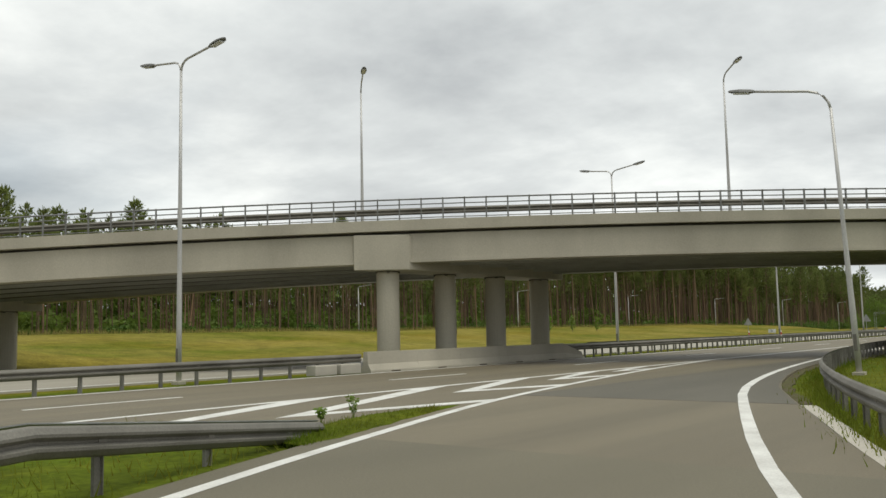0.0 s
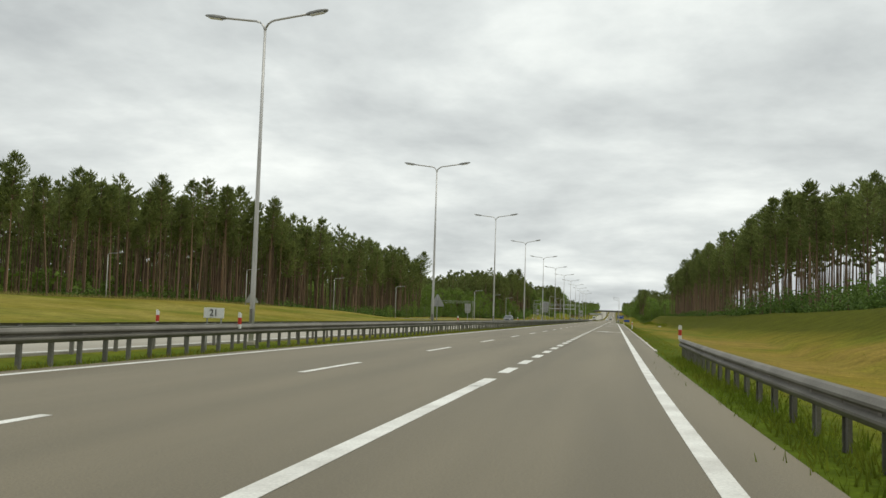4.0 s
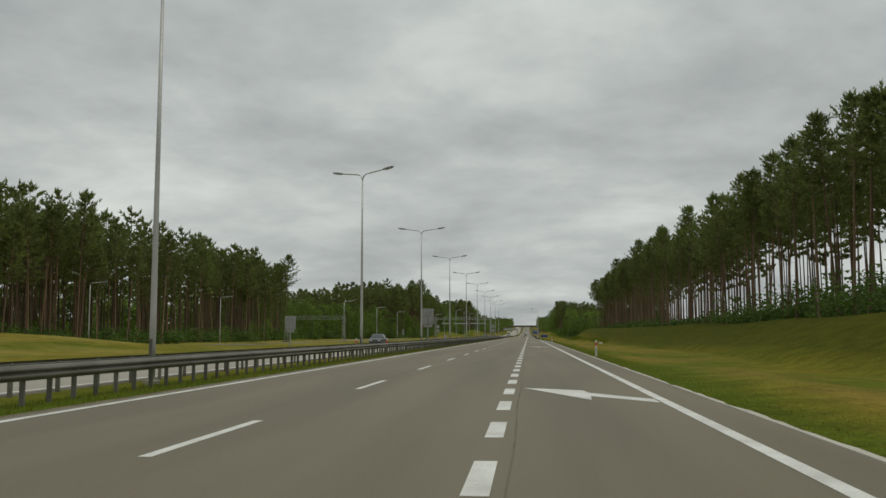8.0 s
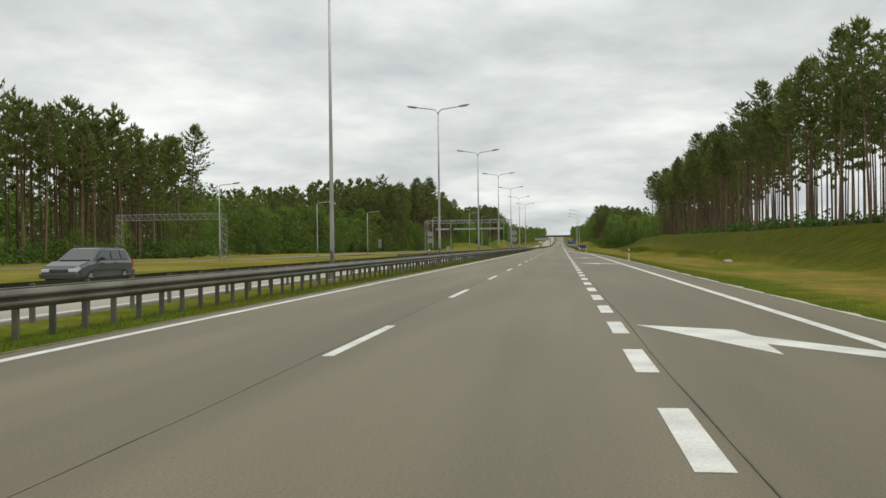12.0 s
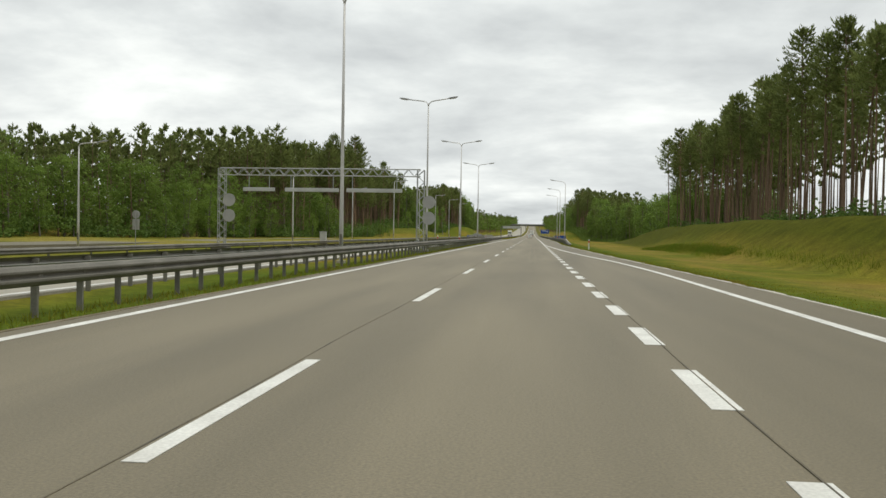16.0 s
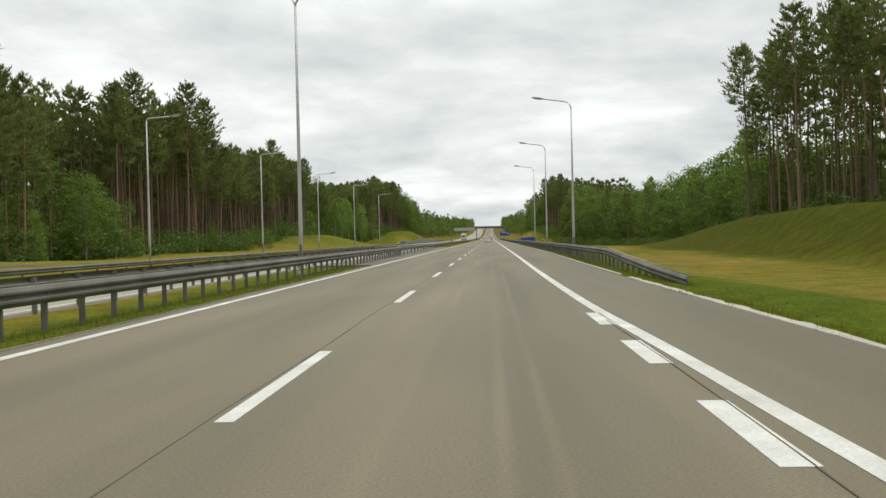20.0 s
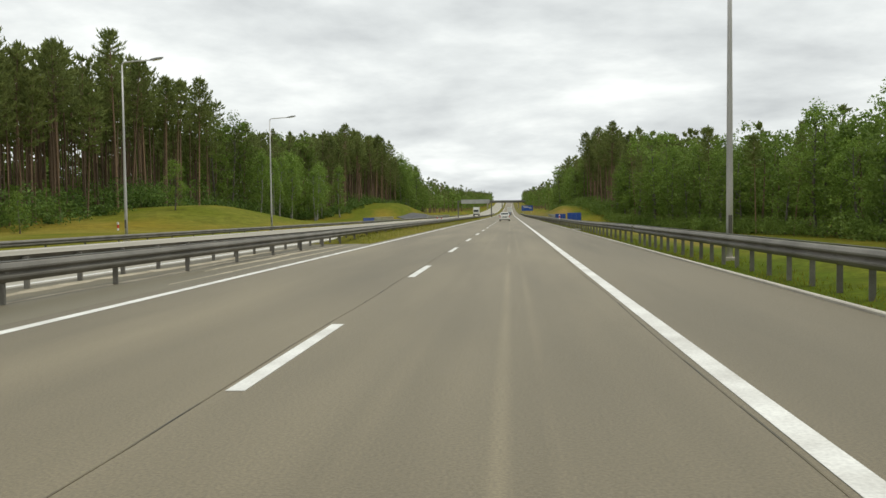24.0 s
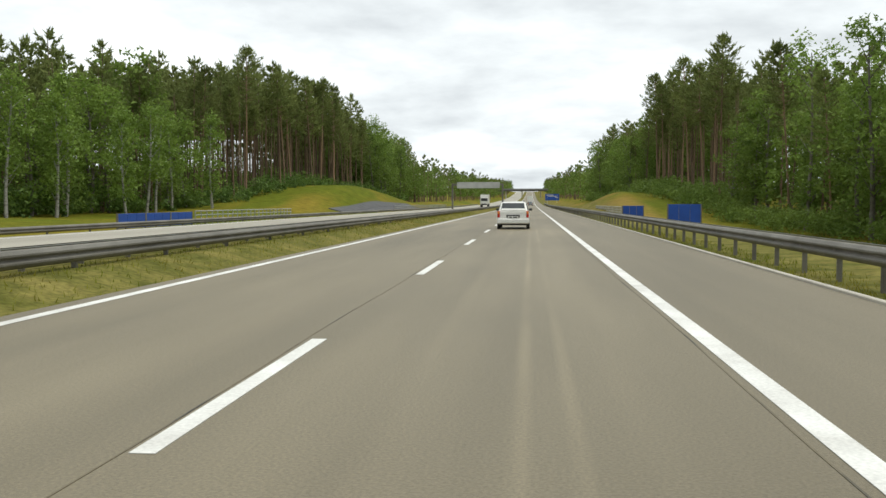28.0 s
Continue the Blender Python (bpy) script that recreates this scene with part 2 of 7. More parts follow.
M["galvanised"] = mat("galvanised", (0.48, 0.49, 0.50), 0.5, (0.36, 0.365, 0.37), scale=0.9, fine=50, fine_amt=0.12, bump=0.05, metal=0.55)
M["galvanised_dull"] = mat("galvanised_dull", (0.21, 0.20, 0.175), 0.66, (0.13, 0.122, 0.105), scale=1.3, fine=40, fine_amt=0.15, bump=0.08, metal=0.2)
M["post_steel"] = mat("post_steel", (0.25, 0.24, 0.215), 0.65, (0.165, 0.155, 0.135), scale=0.5, fine=40, fine_amt=0.15, metal=0.3, per_object=0.15)
M["lamp_grey"] = mat("lamp_grey", (0.60, 0.59, 0.58), 0.5, (0.50, 0.495, 0.49), scale=2.0, fine=30, fine_amt=0.08, bump=0.03, metal=0.3)
M["lamp_glass"] = mat("lamp_glass", (0.75, 0.76, 0.78), 0.15, (0.7, 0.7, 0.72), scale=1.0, bump=0.0, spec=0.6)
M["rail_paint"] = mat("rail_paint", (0.24, 0.24, 0.235), 0.55, (0.18, 0.18, 0.175), scale=0.8, fine=40, fine_amt=0.1, metal=0.2)
M["sign_back"] = mat("sign_back", (0.42, 0.42, 0.41), 0.55, (0.35, 0.35, 0.345), scale=0.7, fine=30, fine_amt=0.07, bump=0.03, metal=0.25)
M["sign_white"] = mat("sign_white", (0.80, 0.80, 0.78), 0.45, (0.74, 0.74, 0.72), scale=0.4, bump=0.0)
M["sign_black"] = mat("sign_black", (0.02, 0.02, 0.02), 0.5, bump=0.0)
M["sign_red"] = mat("sign_red", (0.62, 0.05, 0.035), 0.45, (0.5, 0.045, 0.03), scale=0.3, bump=0.0)
M["sign_blue"] = mat("sign_blue", (0.02, 0.085, 0.42), 0.5, (0.018, 0.07, 0.34), scale=0.8, bump=0.02)
M["panel_grey"] = mat("panel_grey", (0.50, 0.51, 0.50), 0.5, (0.40, 0.41, 0.40), scale=1.1, fine=20, fine_amt=0.06, bump=0.03)
M["bark_pine"] = mat("bark_pine", (0.27, 0.172, 0.108), 0.9, (0.17, 0.116, 0.08), scale=2.6, stretch=(1, 1, 0.4), fine=14, fine_amt=0.35, bump=0.5, bump_scale=18, per_object=0.35)
M["bark_grey"] = mat("bark_grey", (0.12, 0.10, 0.08), 0.9, (0.2, 0.19, 0.165), scale=0.9, fine=12, fine_amt=0.3, bump=0.4, bump_scale=18, per_object=0.2)
M["bark_rear"] = mat("bark_rear", (0.21, 0.138, 0.09), 0.9, (0.14, 0.098, 0.068), scale=2.6, stretch=(1, 1, 0.4), fine=10, fine_amt=0.3, bump=0.0, island=0.4)
M["needles"] = mat("needles", (0.152, 0.190, 0.060), 0.75, (0.225, 0.258, 0.082), scale=1.8, fine=6, fine_amt=0.2, bump=0.0, island=0.24, per_object=0.2, translucent=0.42, spec=0.2)
M["needles_rear"] = mat("needles_rear", (0.150, 0.186, 0.060), 0.75, (0.215, 0.246, 0.080), scale=5, fine=4, fine_amt=0.2, bump=0.0, island=0.24, translucent=0.42, spec=0.2)
M["leaves"] = mat("leaves", (0.142, 0.222, 0.040), 0.65, (0.205, 0.285, 0.058), scale=1.6, fine=6, fine_amt=0.2, bump=0.0, island=0.22, per_object=0.25, translucent=0.42, spec=0.25)
M["leaves_rear"] = mat("leaves_rear", (0.135, 0.208, 0.040), 0.65, (0.190, 0.262, 0.056), scale=6, fine=4, fine_amt=0.2, bump=0.0, island=0.22, translucent=0.42, spec=0.25)
M["leaves_young"] = mat("leaves_young", (0.17, 0.27, 0.045), 0.6, (0.24, 0.33, 0.065), scale=1.0, fine=6, fine_amt=0.2, bump=0.0, island=0.3, translucent=0.42)
M["undergrowth"] = mat("undergrowth", (0.095, 0.165, 0.032), 0.7, (0.140, 0.215, 0.046), scale=4, fine=4, fine_amt=0.3, bump=0.0, island=0.35, translucent=0.42)
M["car_white"] = mat("car_white", (0.80, 0.80, 0.77), 0.3, (0.74, 0.74, 0.70), scale=1.2, bump=0.0, coat=0.5)
M["car_silver"] = mat("car_silver", (0.33, 0.35, 0.37), 0.35, (0.28, 0.3, 0.32), scale=1.2, bump=0.0, metal=0.5, coat=0.5)
M["car_dark"] = mat("car_dark", (0.09, 0.10, 0.105), 0.35, (0.075, 0.08, 0.085), scale=1.2, bump=0.0, metal=0.3, coat=0.4)
M["car_glass"] = mat("car_glass", (0.035, 0.042, 0.045), 0.06, (0.05, 0.058, 0.06), scale=0.6, bump=0.0, spec=0.7)
M["rubber"] = mat("rubber", (0.022, 0.022, 0.022), 0.85, (0.035, 0.034, 0.033), scale=0.2, bump=0.2)
M["trim_black"] = mat("trim_black", (0.04, 0.04, 0.04), 0.6, (0.055, 0.055, 0.053), scale=0.4, bump=0.05)
M["wheel_rim"] = mat("wheel_rim", (0.40, 0.41, 0.42), 0.4, (0.3, 0.3, 0.31), scale=0.2, bump=0.0, metal=0.6)
M["lamp_red"] = mat("lamp_red", (0.55, 0.04, 0.03), 0.25, (0.45, 0.03, 0.02), scale=0.2, bump=0.0)
M["lamp_amber"] = mat("lamp_amber", (0.80, 0.30, 0.04), 0.25, (0.7, 0.25, 0.03), scale=0.2, bump=0.0)
M["plate"] = mat("plate", (0.72, 0.72, 0.68), 0.45, (0.66, 0.66, 0.62), scale=0.2, bump=0.0)
M["bark_birch"] = mat("bark_birch", (0.34, 0.33, 0.30), 0.8, (0.12, 0.11, 0.10), scale=0.5, stretch=(1, 1, 2.5), lo=0.5, hi=0.7, fine=14, fine_amt=0.25, bump=0.3)
M["paving_dark"] = mat("paving_dark", (0.10, 0.10, 0.105), 0.85, (0.07, 0.07, 0.072), scale=1.2, fine=10, fine_amt=0.25, bump=0.3)
M["soil"] = mat("soil", (0.23, 0.195, 0.14), 0.95, (0.13, 0.115, 0.07), scale=0.5, stretch=(1, 0.5, 1), fine=20, fine_amt=0.3, bump=0.6, bump_scale=30, spec=0.1)
M["soil_dark"] = mat("soil_dark", (0.105, 0.088, 0.058), 0.95, (0.085, 0.092, 0.028), scale=1.4, lo=0.42, hi=0.66, fine=18, fine_amt=0.35, bump=0.7, bump_scale=25, spec=0.1)
M["stone"] = mat("stone", (0.38, 0.36, 0.31), 0.85, (0.28, 0.27, 0.235), scale=0.4, fine=14, fine_amt=0.2, bump=0.5)


def grass_mat(name, green, straw, lo, hi):
    m = mat(name, green, 0.95, straw, scale=9.0, stretch=(1, 0.35, 1), detail=4, lo=lo, hi=hi, fine=9, fine_amt=0.32, bump=0.45, bump_scale=14, spec=0.04)
    return m


def meadow_mat():
    """Turf that turns from green by the kerb to straw in the open: three noise scales and the mown strip."""
    m = grass_mat("turf", (0.104, 0.122, 0.012), (0.195, 0.152, 0.022), 0.40, 0.66)
    nt = m.node_tree
    n, l = nt.nodes.new, nt.links.new
    hs = next(x for x in nt.nodes if x.type == "HUE_SAT")
    old = hs.inputs["Color"].links[0].from_socket
    geo = next(x for x in nt.nodes if x.type == "NEW_GEOMETRY")
    sep = n("ShaderNodeSeparateXYZ"); l(geo.outputs["Position"], sep.inputs[0])
    # mown verge beside the carriageway stays greener
    mid = n("ShaderNodeTexNoise"); mid.inputs["Scale"].default_value, mid.inputs["Detail"].default_value = 0.9, 5.0
    l(geo.outputs["Position"], mid.inputs["Vector"])
    mrg = n("ShaderNodeMapRange")
    mrg.inputs["From Min"].default_value, mrg.inputs["From Max"].default_value = 0.3, 0.7
    mrg.inputs["To Min"].default_value, mrg.inputs["To Max"].default_value = 0.76, 1.24
    l(mid.outputs["Fac"], mrg.inputs["Value"])
    old_value = hs.inputs["Value"].links[0].from_socket
    mm = n("ShaderNodeMath"); mm.operation = "MULTIPLY"; l(old_value, mm.inputs[0]); l(mrg.outputs[0], mm.inputs[1]); l(mm.outputs[0], hs.inputs["Value"])
    sub = n("ShaderNodeMath"); sub.operation = "SUBTRACT"; sub.inputs[1].default_value = 1.4
    l(sep.outputs["X"], sub.inputs[0])
    ab = n("ShaderNodeMath"); ab.operation = "ABSOLUTE"; l(sub.outputs[0], ab.inputs[0])
    no = n("ShaderNodeTexNoise"); no.inputs["Scale"].default_value = 0.35; l(geo.outputs["Position"], no.inputs["Vector"])
    ad = n("ShaderNodeMath"); ad.operation = "MULTIPLY_ADD"; ad.inputs[1].default_value = 3.0
    l(no.outputs["Fac"], ad.inputs[0]); l(ab.outputs[0], ad.inputs[2])
    mr = n("ShaderNodeMapRange")
    mr.inputs["From Min"].default_value, mr.inputs["From Max"].default_value = 8.5, 10.5
    mr.inputs["To Min"].default_value, mr.inputs["To Max"].default_value = 0.85, 0.0
    l(ad.outputs[0], mr.inputs["Value"])
    # past the paved crossing the median grass is dry
    side = n("ShaderNodeMapRange"); side.inputs["From Min"].default_value, side.inputs["From Max"].default_value = -1.0, 1.0
    l(sep.outputs["X"], side.inputs["Value"])
    near = n("ShaderNodeMapRange"); near.inputs["From Min"].default_value, near.inputs["From Max"].default_value = 500.0, 560.0
    near.inputs["To Min"].default_value, near.inputs["To Max"].default_value = 1.0, 0.15
    l(sep.outputs["Y"], near.inputs["Value"])
    lush = n("ShaderNodeMath"); lush.operation = "MAXIMUM"; l(side.outputs[0], lush.inputs[0]); l(near.outputs[0], lush.inputs[1])
    wet = n("ShaderNodeMath"); wet.operation = "MULTIPLY"; l(mr.outputs[0], wet.inputs[0]); l(lush.outputs[0], wet.inputs[1])
    # the ground beside the slip road is lush
    sy = n("ShaderNodeMapRange"); sy.inputs["From Min"].default_value, sy.inputs["From Max"].default_value = 74.0, 56.0
    sx = n("ShaderNodeMapRange"); sx.inputs["From Min"].default_value, sx.inputs["From Max"].default_value = 8.0, 9.0
    sx.inputs["To Max"].default_value = 0.8
    l(sep.outputs["Y"], sy.inputs["Value"]); l(sep.outputs["X"], sx.inputs["Value"])
    slip = n("ShaderNodeMath"); slip.operation = "MULTIPLY"; l(sy.outputs[0], slip.inputs[0]); l(sx.outputs[0], slip.inputs[1])
    dry_in = wet.outputs[0]
    wet = n("ShaderNodeMath"); wet.operation = "MAXIMUM"; l(dry_in, wet.inputs[0]); l(slip.outputs[0], wet.inputs[1])
    mx = n("ShaderNodeMix"); mx.data_type = "RGBA"
    mx.inputs["B"].default_value = (0.062, 0.097, 0.007, 1)
    l(wet.outputs[0], mx.inputs["Factor"]); l(old, mx.inputs["A"]); l(mx.outputs["Result"], hs.inputs["Color"])
    # the unmown meadow beyond the oncoming carriageway is drier
    dry = n("ShaderNodeMapRange")
    dry.inputs["From Min"].default_value, dry.inputs["From Max"].default_value = -22.0, -27.0
    dry.inputs["To Min"].default_value, dry.inputs["To Max"].default_value = 0.0, 0.55
    l(sep.outputs["X"], dry.inputs["Value"])
    no2 = n("ShaderNodeTexNoise"); no2.inputs["Scale"].default_value = 0.09; no2.inputs["Detail"].default_value = 5.0
    l(geo.outputs["Position"], no2.inputs["Vector"])
    patch = n("ShaderNodeMapRange")
    patch.inputs["From Min"].default_value, patch.inputs["From Max"].default_value = 0.38, 0.62
    l(no2.outputs["Fac"], patch.inputs["Value"])
    far = n("ShaderNodeMapRange")
    far.inputs["From Min"].default_value, far.inputs["From Max"].default_value = 520.0, 640.0
    far.inputs["To Min"].default_value, far.inputs["To Max"].default_value = 1.0, 0.0
    l(sep.outputs["Y"], far.inputs["Value"])
    ml = n("ShaderNodeMath"); ml.operation = "MULTIPLY"; l(dry.outputs[0], ml.inputs[0]); l(far.outputs[0], ml.inputs[1])
    mu = n("ShaderNodeMath"); mu.operation = "MULTIPLY"; l(ml.outputs[0], mu.inputs[0]); l(patch.outputs[0], mu.inputs[1])
    mu2 = n("ShaderNodeMath"); mu2.operation = "MULTIPLY"; mu2.inputs[1].default_value = 1.45; l(mu.outputs[0], mu2.inputs[0])
    mx2 = n("ShaderNodeMix"); mx2.data_type = "RGBA"
    mx2.inputs["B"].default_value = (0.245, 0.205, 0.052, 1)
    l(mu2.outputs[0], mx2.inputs["Factor"]); l(mx.outputs["Result"], mx2.inputs["A"])
    # the cutting slope on the other side is a deeper olive green
    bank = n("ShaderNodeMapRange")
    bank.inputs["From Min"].default_value, bank.inputs["From Max"].default_value = 17.5, 20.5
    bank.inputs["To Min"].default_value, bank.inputs["To Max"].default_value = 0.0, 0.95
    l(sep.outputs["X"], bank.inputs["Value"])
    wob = n("ShaderNodeMath"); wob.operation = "MULTIPLY"; l(bank.outputs[0], wob.inputs[0]); l(far.outputs[0], wob.inputs[1]); wob.use_clamp = True
    flat_in = n("ShaderNodeMapRange"); flat_in.inputs["From Min"].default_value, flat_in.inputs["From Max"].default_value = 9.6, 11.0
    flat_out = n("ShaderNodeMapRange"); flat_out.inputs["From Min"].default_value, flat_out.inputs["From Max"].default_value = 18.5, 16.5
    l(sep.outputs["X"], flat_in.inputs["Value"]); l(sep.outputs["X"], flat_out.inputs["Value"])
    fl = n("ShaderNodeMath"); fl.operation = "MULTIPLY"; l(flat_in.outputs[0], fl.inputs[0]); l(flat_out.outputs[0], fl.inputs[1])
    fp = n("ShaderNodeMath"); fp.operation = "MULTIPLY"; l(fl.outputs[0], fp.inputs[0]); l(patch.outputs[0], fp.inputs[1])
    fq = n("ShaderNodeMath"); fq.operation = "MULTIPLY"; fq.inputs[1].default_value = 0.9; off_slip = n("ShaderNodeMath"); off_slip.operation = "SUBTRACT"; off_slip.inputs[0].default_value = 1.0; off_slip.use_clamp = True; l(slip.outputs[0], off_slip.inputs[1])
    fr = n("ShaderNodeMath"); fr.operation = "MULTIPLY"; l(fp.outputs[0], fr.inputs[0]); l(off_slip.outputs[0], fr.inputs[1]); l(fr.outputs[0], fq.inputs[0])
    mx4 = n("ShaderNodeMix"); mx4.data_type = "RGBA"
    mx4.inputs["B"].default_value = (0.225, 0.158, 0.040, 1)
    l(fq.outputs[0], mx4.inputs["Factor"]); l(mx2.outputs["Result"], mx4.inputs["A"])
    mx3 = n("ShaderNodeMix"); mx3.data_type = "RGBA"
    mx3.inputs["B"].default_value = (0.066, 0.073, 0.007, 1)
    l(wob.outputs[0], mx3.inputs["Factor"]); l(mx4.outputs["Result"], mx3.inputs["A"])
    # beside the later rails the grass is long, olive and half dry
    late = n("ShaderNodeMapRange"); late.inputs["From Min"].default_value, late.inputs["From Max"].default_value = 520.0, 590.0
    late.inputs["To Max"].default_value = 0.8
    l(sep.outputs["Y"], late.inputs["Value"])
    strip_in = n("ShaderNodeMapRange"); strip_in.inputs["From Min"].default_value, strip_in.inputs["From Max"].default_value = 14.0, 11.0
    l(ab.outputs[0], strip_in.inputs["Value"])
    tall = n("ShaderNodeMath"); tall.operation = "MULTIPLY"; l(late.outputs[0], tall.inputs[0]); l(strip_in.outputs[0], tall.inputs[1])
    straw_mix = n("ShaderNodeMix"); straw_mix.data_type = "RGBA"
    straw_mix.inputs["A"].default_value, straw_mix.inputs["B"].default_value = (0.112, 0.112, 0.027, 1), (0.172, 0.142, 0.048, 1)
    mrg2 = n("ShaderNodeMapRange")
    mrg2.inputs["From Min"].default_value, mrg2.inputs["From Max"].default_value = 0.35, 0.65
    l(mid.outputs["Fac"], mrg2.inputs["Value"]); l(mrg2.outputs[0], straw_mix.inputs["Factor"])
    mx5 = n("ShaderNodeMix"); mx5.data_type = "RGBA"
    l(tall.outputs[0], mx5.inputs["Factor"]); l(mx3.outputs["Result"], mx5.inputs["A"]); l(straw_mix.outputs["Result"], mx5.inputs["B"]); l(mx5.outputs["Result"], hs.inputs["Color"])
    return m


M["turf"] = meadow_mat()
M["grass_tuft"] = mat("grass_tuft", (0.13, 0.19, 0.02), 0.8, (0.20, 0.21, 0.03), scale=3.0, fine=8, fine_amt=0.2, bump=0.0, island=0.2, translucent=0.6, spec=0.1)
M["sand"] = mat("sand", (0.46, 0.41, 0.32), 0.95, (0.33, 0.29, 0.22), scale=0.5, fine=30, fine_amt=0.2, bump=0.2, bump_scale=50, spec=0.1)
M["straw_tuft"] = mat("straw_tuft", (0.30, 0.28, 0.085), 0.8, (0.36, 0.31, 0.12), scale=4.0, fine=8, fine_amt=0.2, bump=0.0, island=0.25, translucent=0.5, spec=0.1)
M["grass_blade"] = mat("grass_blade", (0.165, 0.212, 0.022), 0.8, (0.26, 0.215, 0.035), scale=5.0, fine=8, fine_amt=0.25, bump=0.0, island=0.25, translucent=0.55, spec=0.15)


# ---- mesh helpers ----
def finish(bm, name, material, smooth=False):
    bmesh.ops.recalc_face_normals(bm, faces=bm.faces)
    me = bpy.data.meshes.new(name)
    bm.to_mesh(me)
    bm.free()
    me.materials.append(M[material])
    if smooth:
        me.polygons.foreach_set("use_smooth", [True] * len(me.polygons))
    return me


def part(name, bm, material, parent, label="", smooth=False):
    """One mesh object under a thing or a part."""
    ob = new(name, bm if isinstance(bm, bpy.types.Mesh) else finish(bm, name, material, smooth))
    ob.parent = parent
    if label:
        ob["label"] = label
    return ob


def thing(name, loc, label, category, group="", kind=""):
    ob = new(name)
    ob.empty_display_size = 0.2
    ob.location = loc
    return tagged(ob, label, category, group, kind)


def box(bm, x0, x1, y0, y1, z0, z1, bevel=0.0):
    m = Matrix.LocRotScale(((x0 + x1) / 2, (y0 + y1) / 2, (z0 + z1) / 2), None, (x1 - x0, y1 - y0, z1 - z0))
    r = bmesh.ops.create_cube(bm, size=1.0, matrix=m)
    if bevel:
        es = list({e for v in r["verts"] for e in v.link_edges})
        bmesh.ops.bevel(bm, geom=es, offset=bevel, segments=2, affect="EDGES", profile=0.5)
    return bm


def tube(bm, pts, radii, sides=10):
    """A round bar along points."""
    pts = [Vector(p) for p in pts]
    if not isinstance(radii, (list, tuple)):
        radii = [radii] * len(pts)
    rings = []
    for i, p in enumerate(pts):
        d = (pts[min(i + 1, len(pts) - 1)] - pts[max(i - 1, 0)]).normalized()
        a = d.orthogonal().normalized() if abs(d.z) < 0.9 else Vector((1, 0, 0))
        a = (a - d * a.dot(d)).normalized()
        b = d.cross(a)
        rings.append([bm.verts.new(p + radii[i] * (math.cos(t) * a + math.sin(t) * b)) for t in (2 * math.pi * k / sides for k in range(sides))])
    for r0, r1 in zip(rings, rings[1:]):
        for k in range(sides):
            bm.faces.new((r0[k], r0[(k + 1) % sides], r1[(k + 1) % sides], r1[k]))
    bm.faces.new(rings[0][::-1]); bm.faces.new(rings[-1])
    return bm


def sweep(bm, profile, path):
    """A closed profile of (sideways, up) carried along a level path of (x, y, z)."""
    rings = []
    for i, p in enumerate(path):
        a, b = path[max(i - 1, 0)], path[min(i + 1, len(path) - 1)]
        d = Vector((b[0] - a[0], b[1] - a[1], 0)).normalized()
        s = Vector((d.y, -d.x, 0))
        rings.append([bm.verts.new(Vector(p) + s * u + Vector((0, 0, v))) for u, v in profile])
    k = len(profile)
    for r0, r1 in zip(rings, rings[1:]):
        for j in range(k):
            bm.faces.new((r0[j], r1[j], r1[(j + 1) % k], r0[(j + 1) % k]))
    bm.faces.new(rings[0]); bm.faces.new(rings[-1][::-1])
    return bm


def curve(pts, y):
    """Smooth value of x at y through a few (y, x) points."""
    ys = [p[0] for p in pts]
    if y <= ys[0]:
        return pts[0][1] + (y - ys[0]) * (pts[1][1] - pts[0][1]) / (ys[1] - ys[0])
    if y >= ys[-1]:
        return pts[-1][1]
    i = max(k for k in range(len(pts) - 1) if ys[k] <= y)
    h = ys[i + 1] - ys[i]
    u = (y - ys[i]) / h

    def slope(j):
        a, b = max(j - 1, 0), min(j + 1, len(pts) - 1)
        return (pts[b][1] - pts[a][1]) / (ys[b] - ys[a])

    return ((2 * u**3 - 3 * u * u + 1) * pts[i][1] + (u**3 - 2 * u * u + u) * h * slope(i)
            + (-2 * u**3 + 3 * u * u) * pts[i + 1][1] + (u**3 - u * u) * h * slope(i + 1))


def raw_mesh(name, verts, faces, material):
    """A mesh from numpy arrays of corners and of quads or triangles."""
    me = bpy.data.meshes.new(name)
    verts, faces = np.asarray(verts, np.float32), np.asarray(faces, np.int32)
    k = faces.shape[1]
    me.vertices.add(len(verts)); me.loops.add(faces.size); me.polygons.add(len(faces))
    me.vertices.foreach_set("co", verts.ravel())
    me.loops.foreach_set("vertex_index", faces.ravel())
    me.polygons.foreach_set("loop_start", np.arange(0, faces.size, k, dtype=np.int32))
    me.update(calc_edges=True)
    me.materials.append(M[material])
    return me


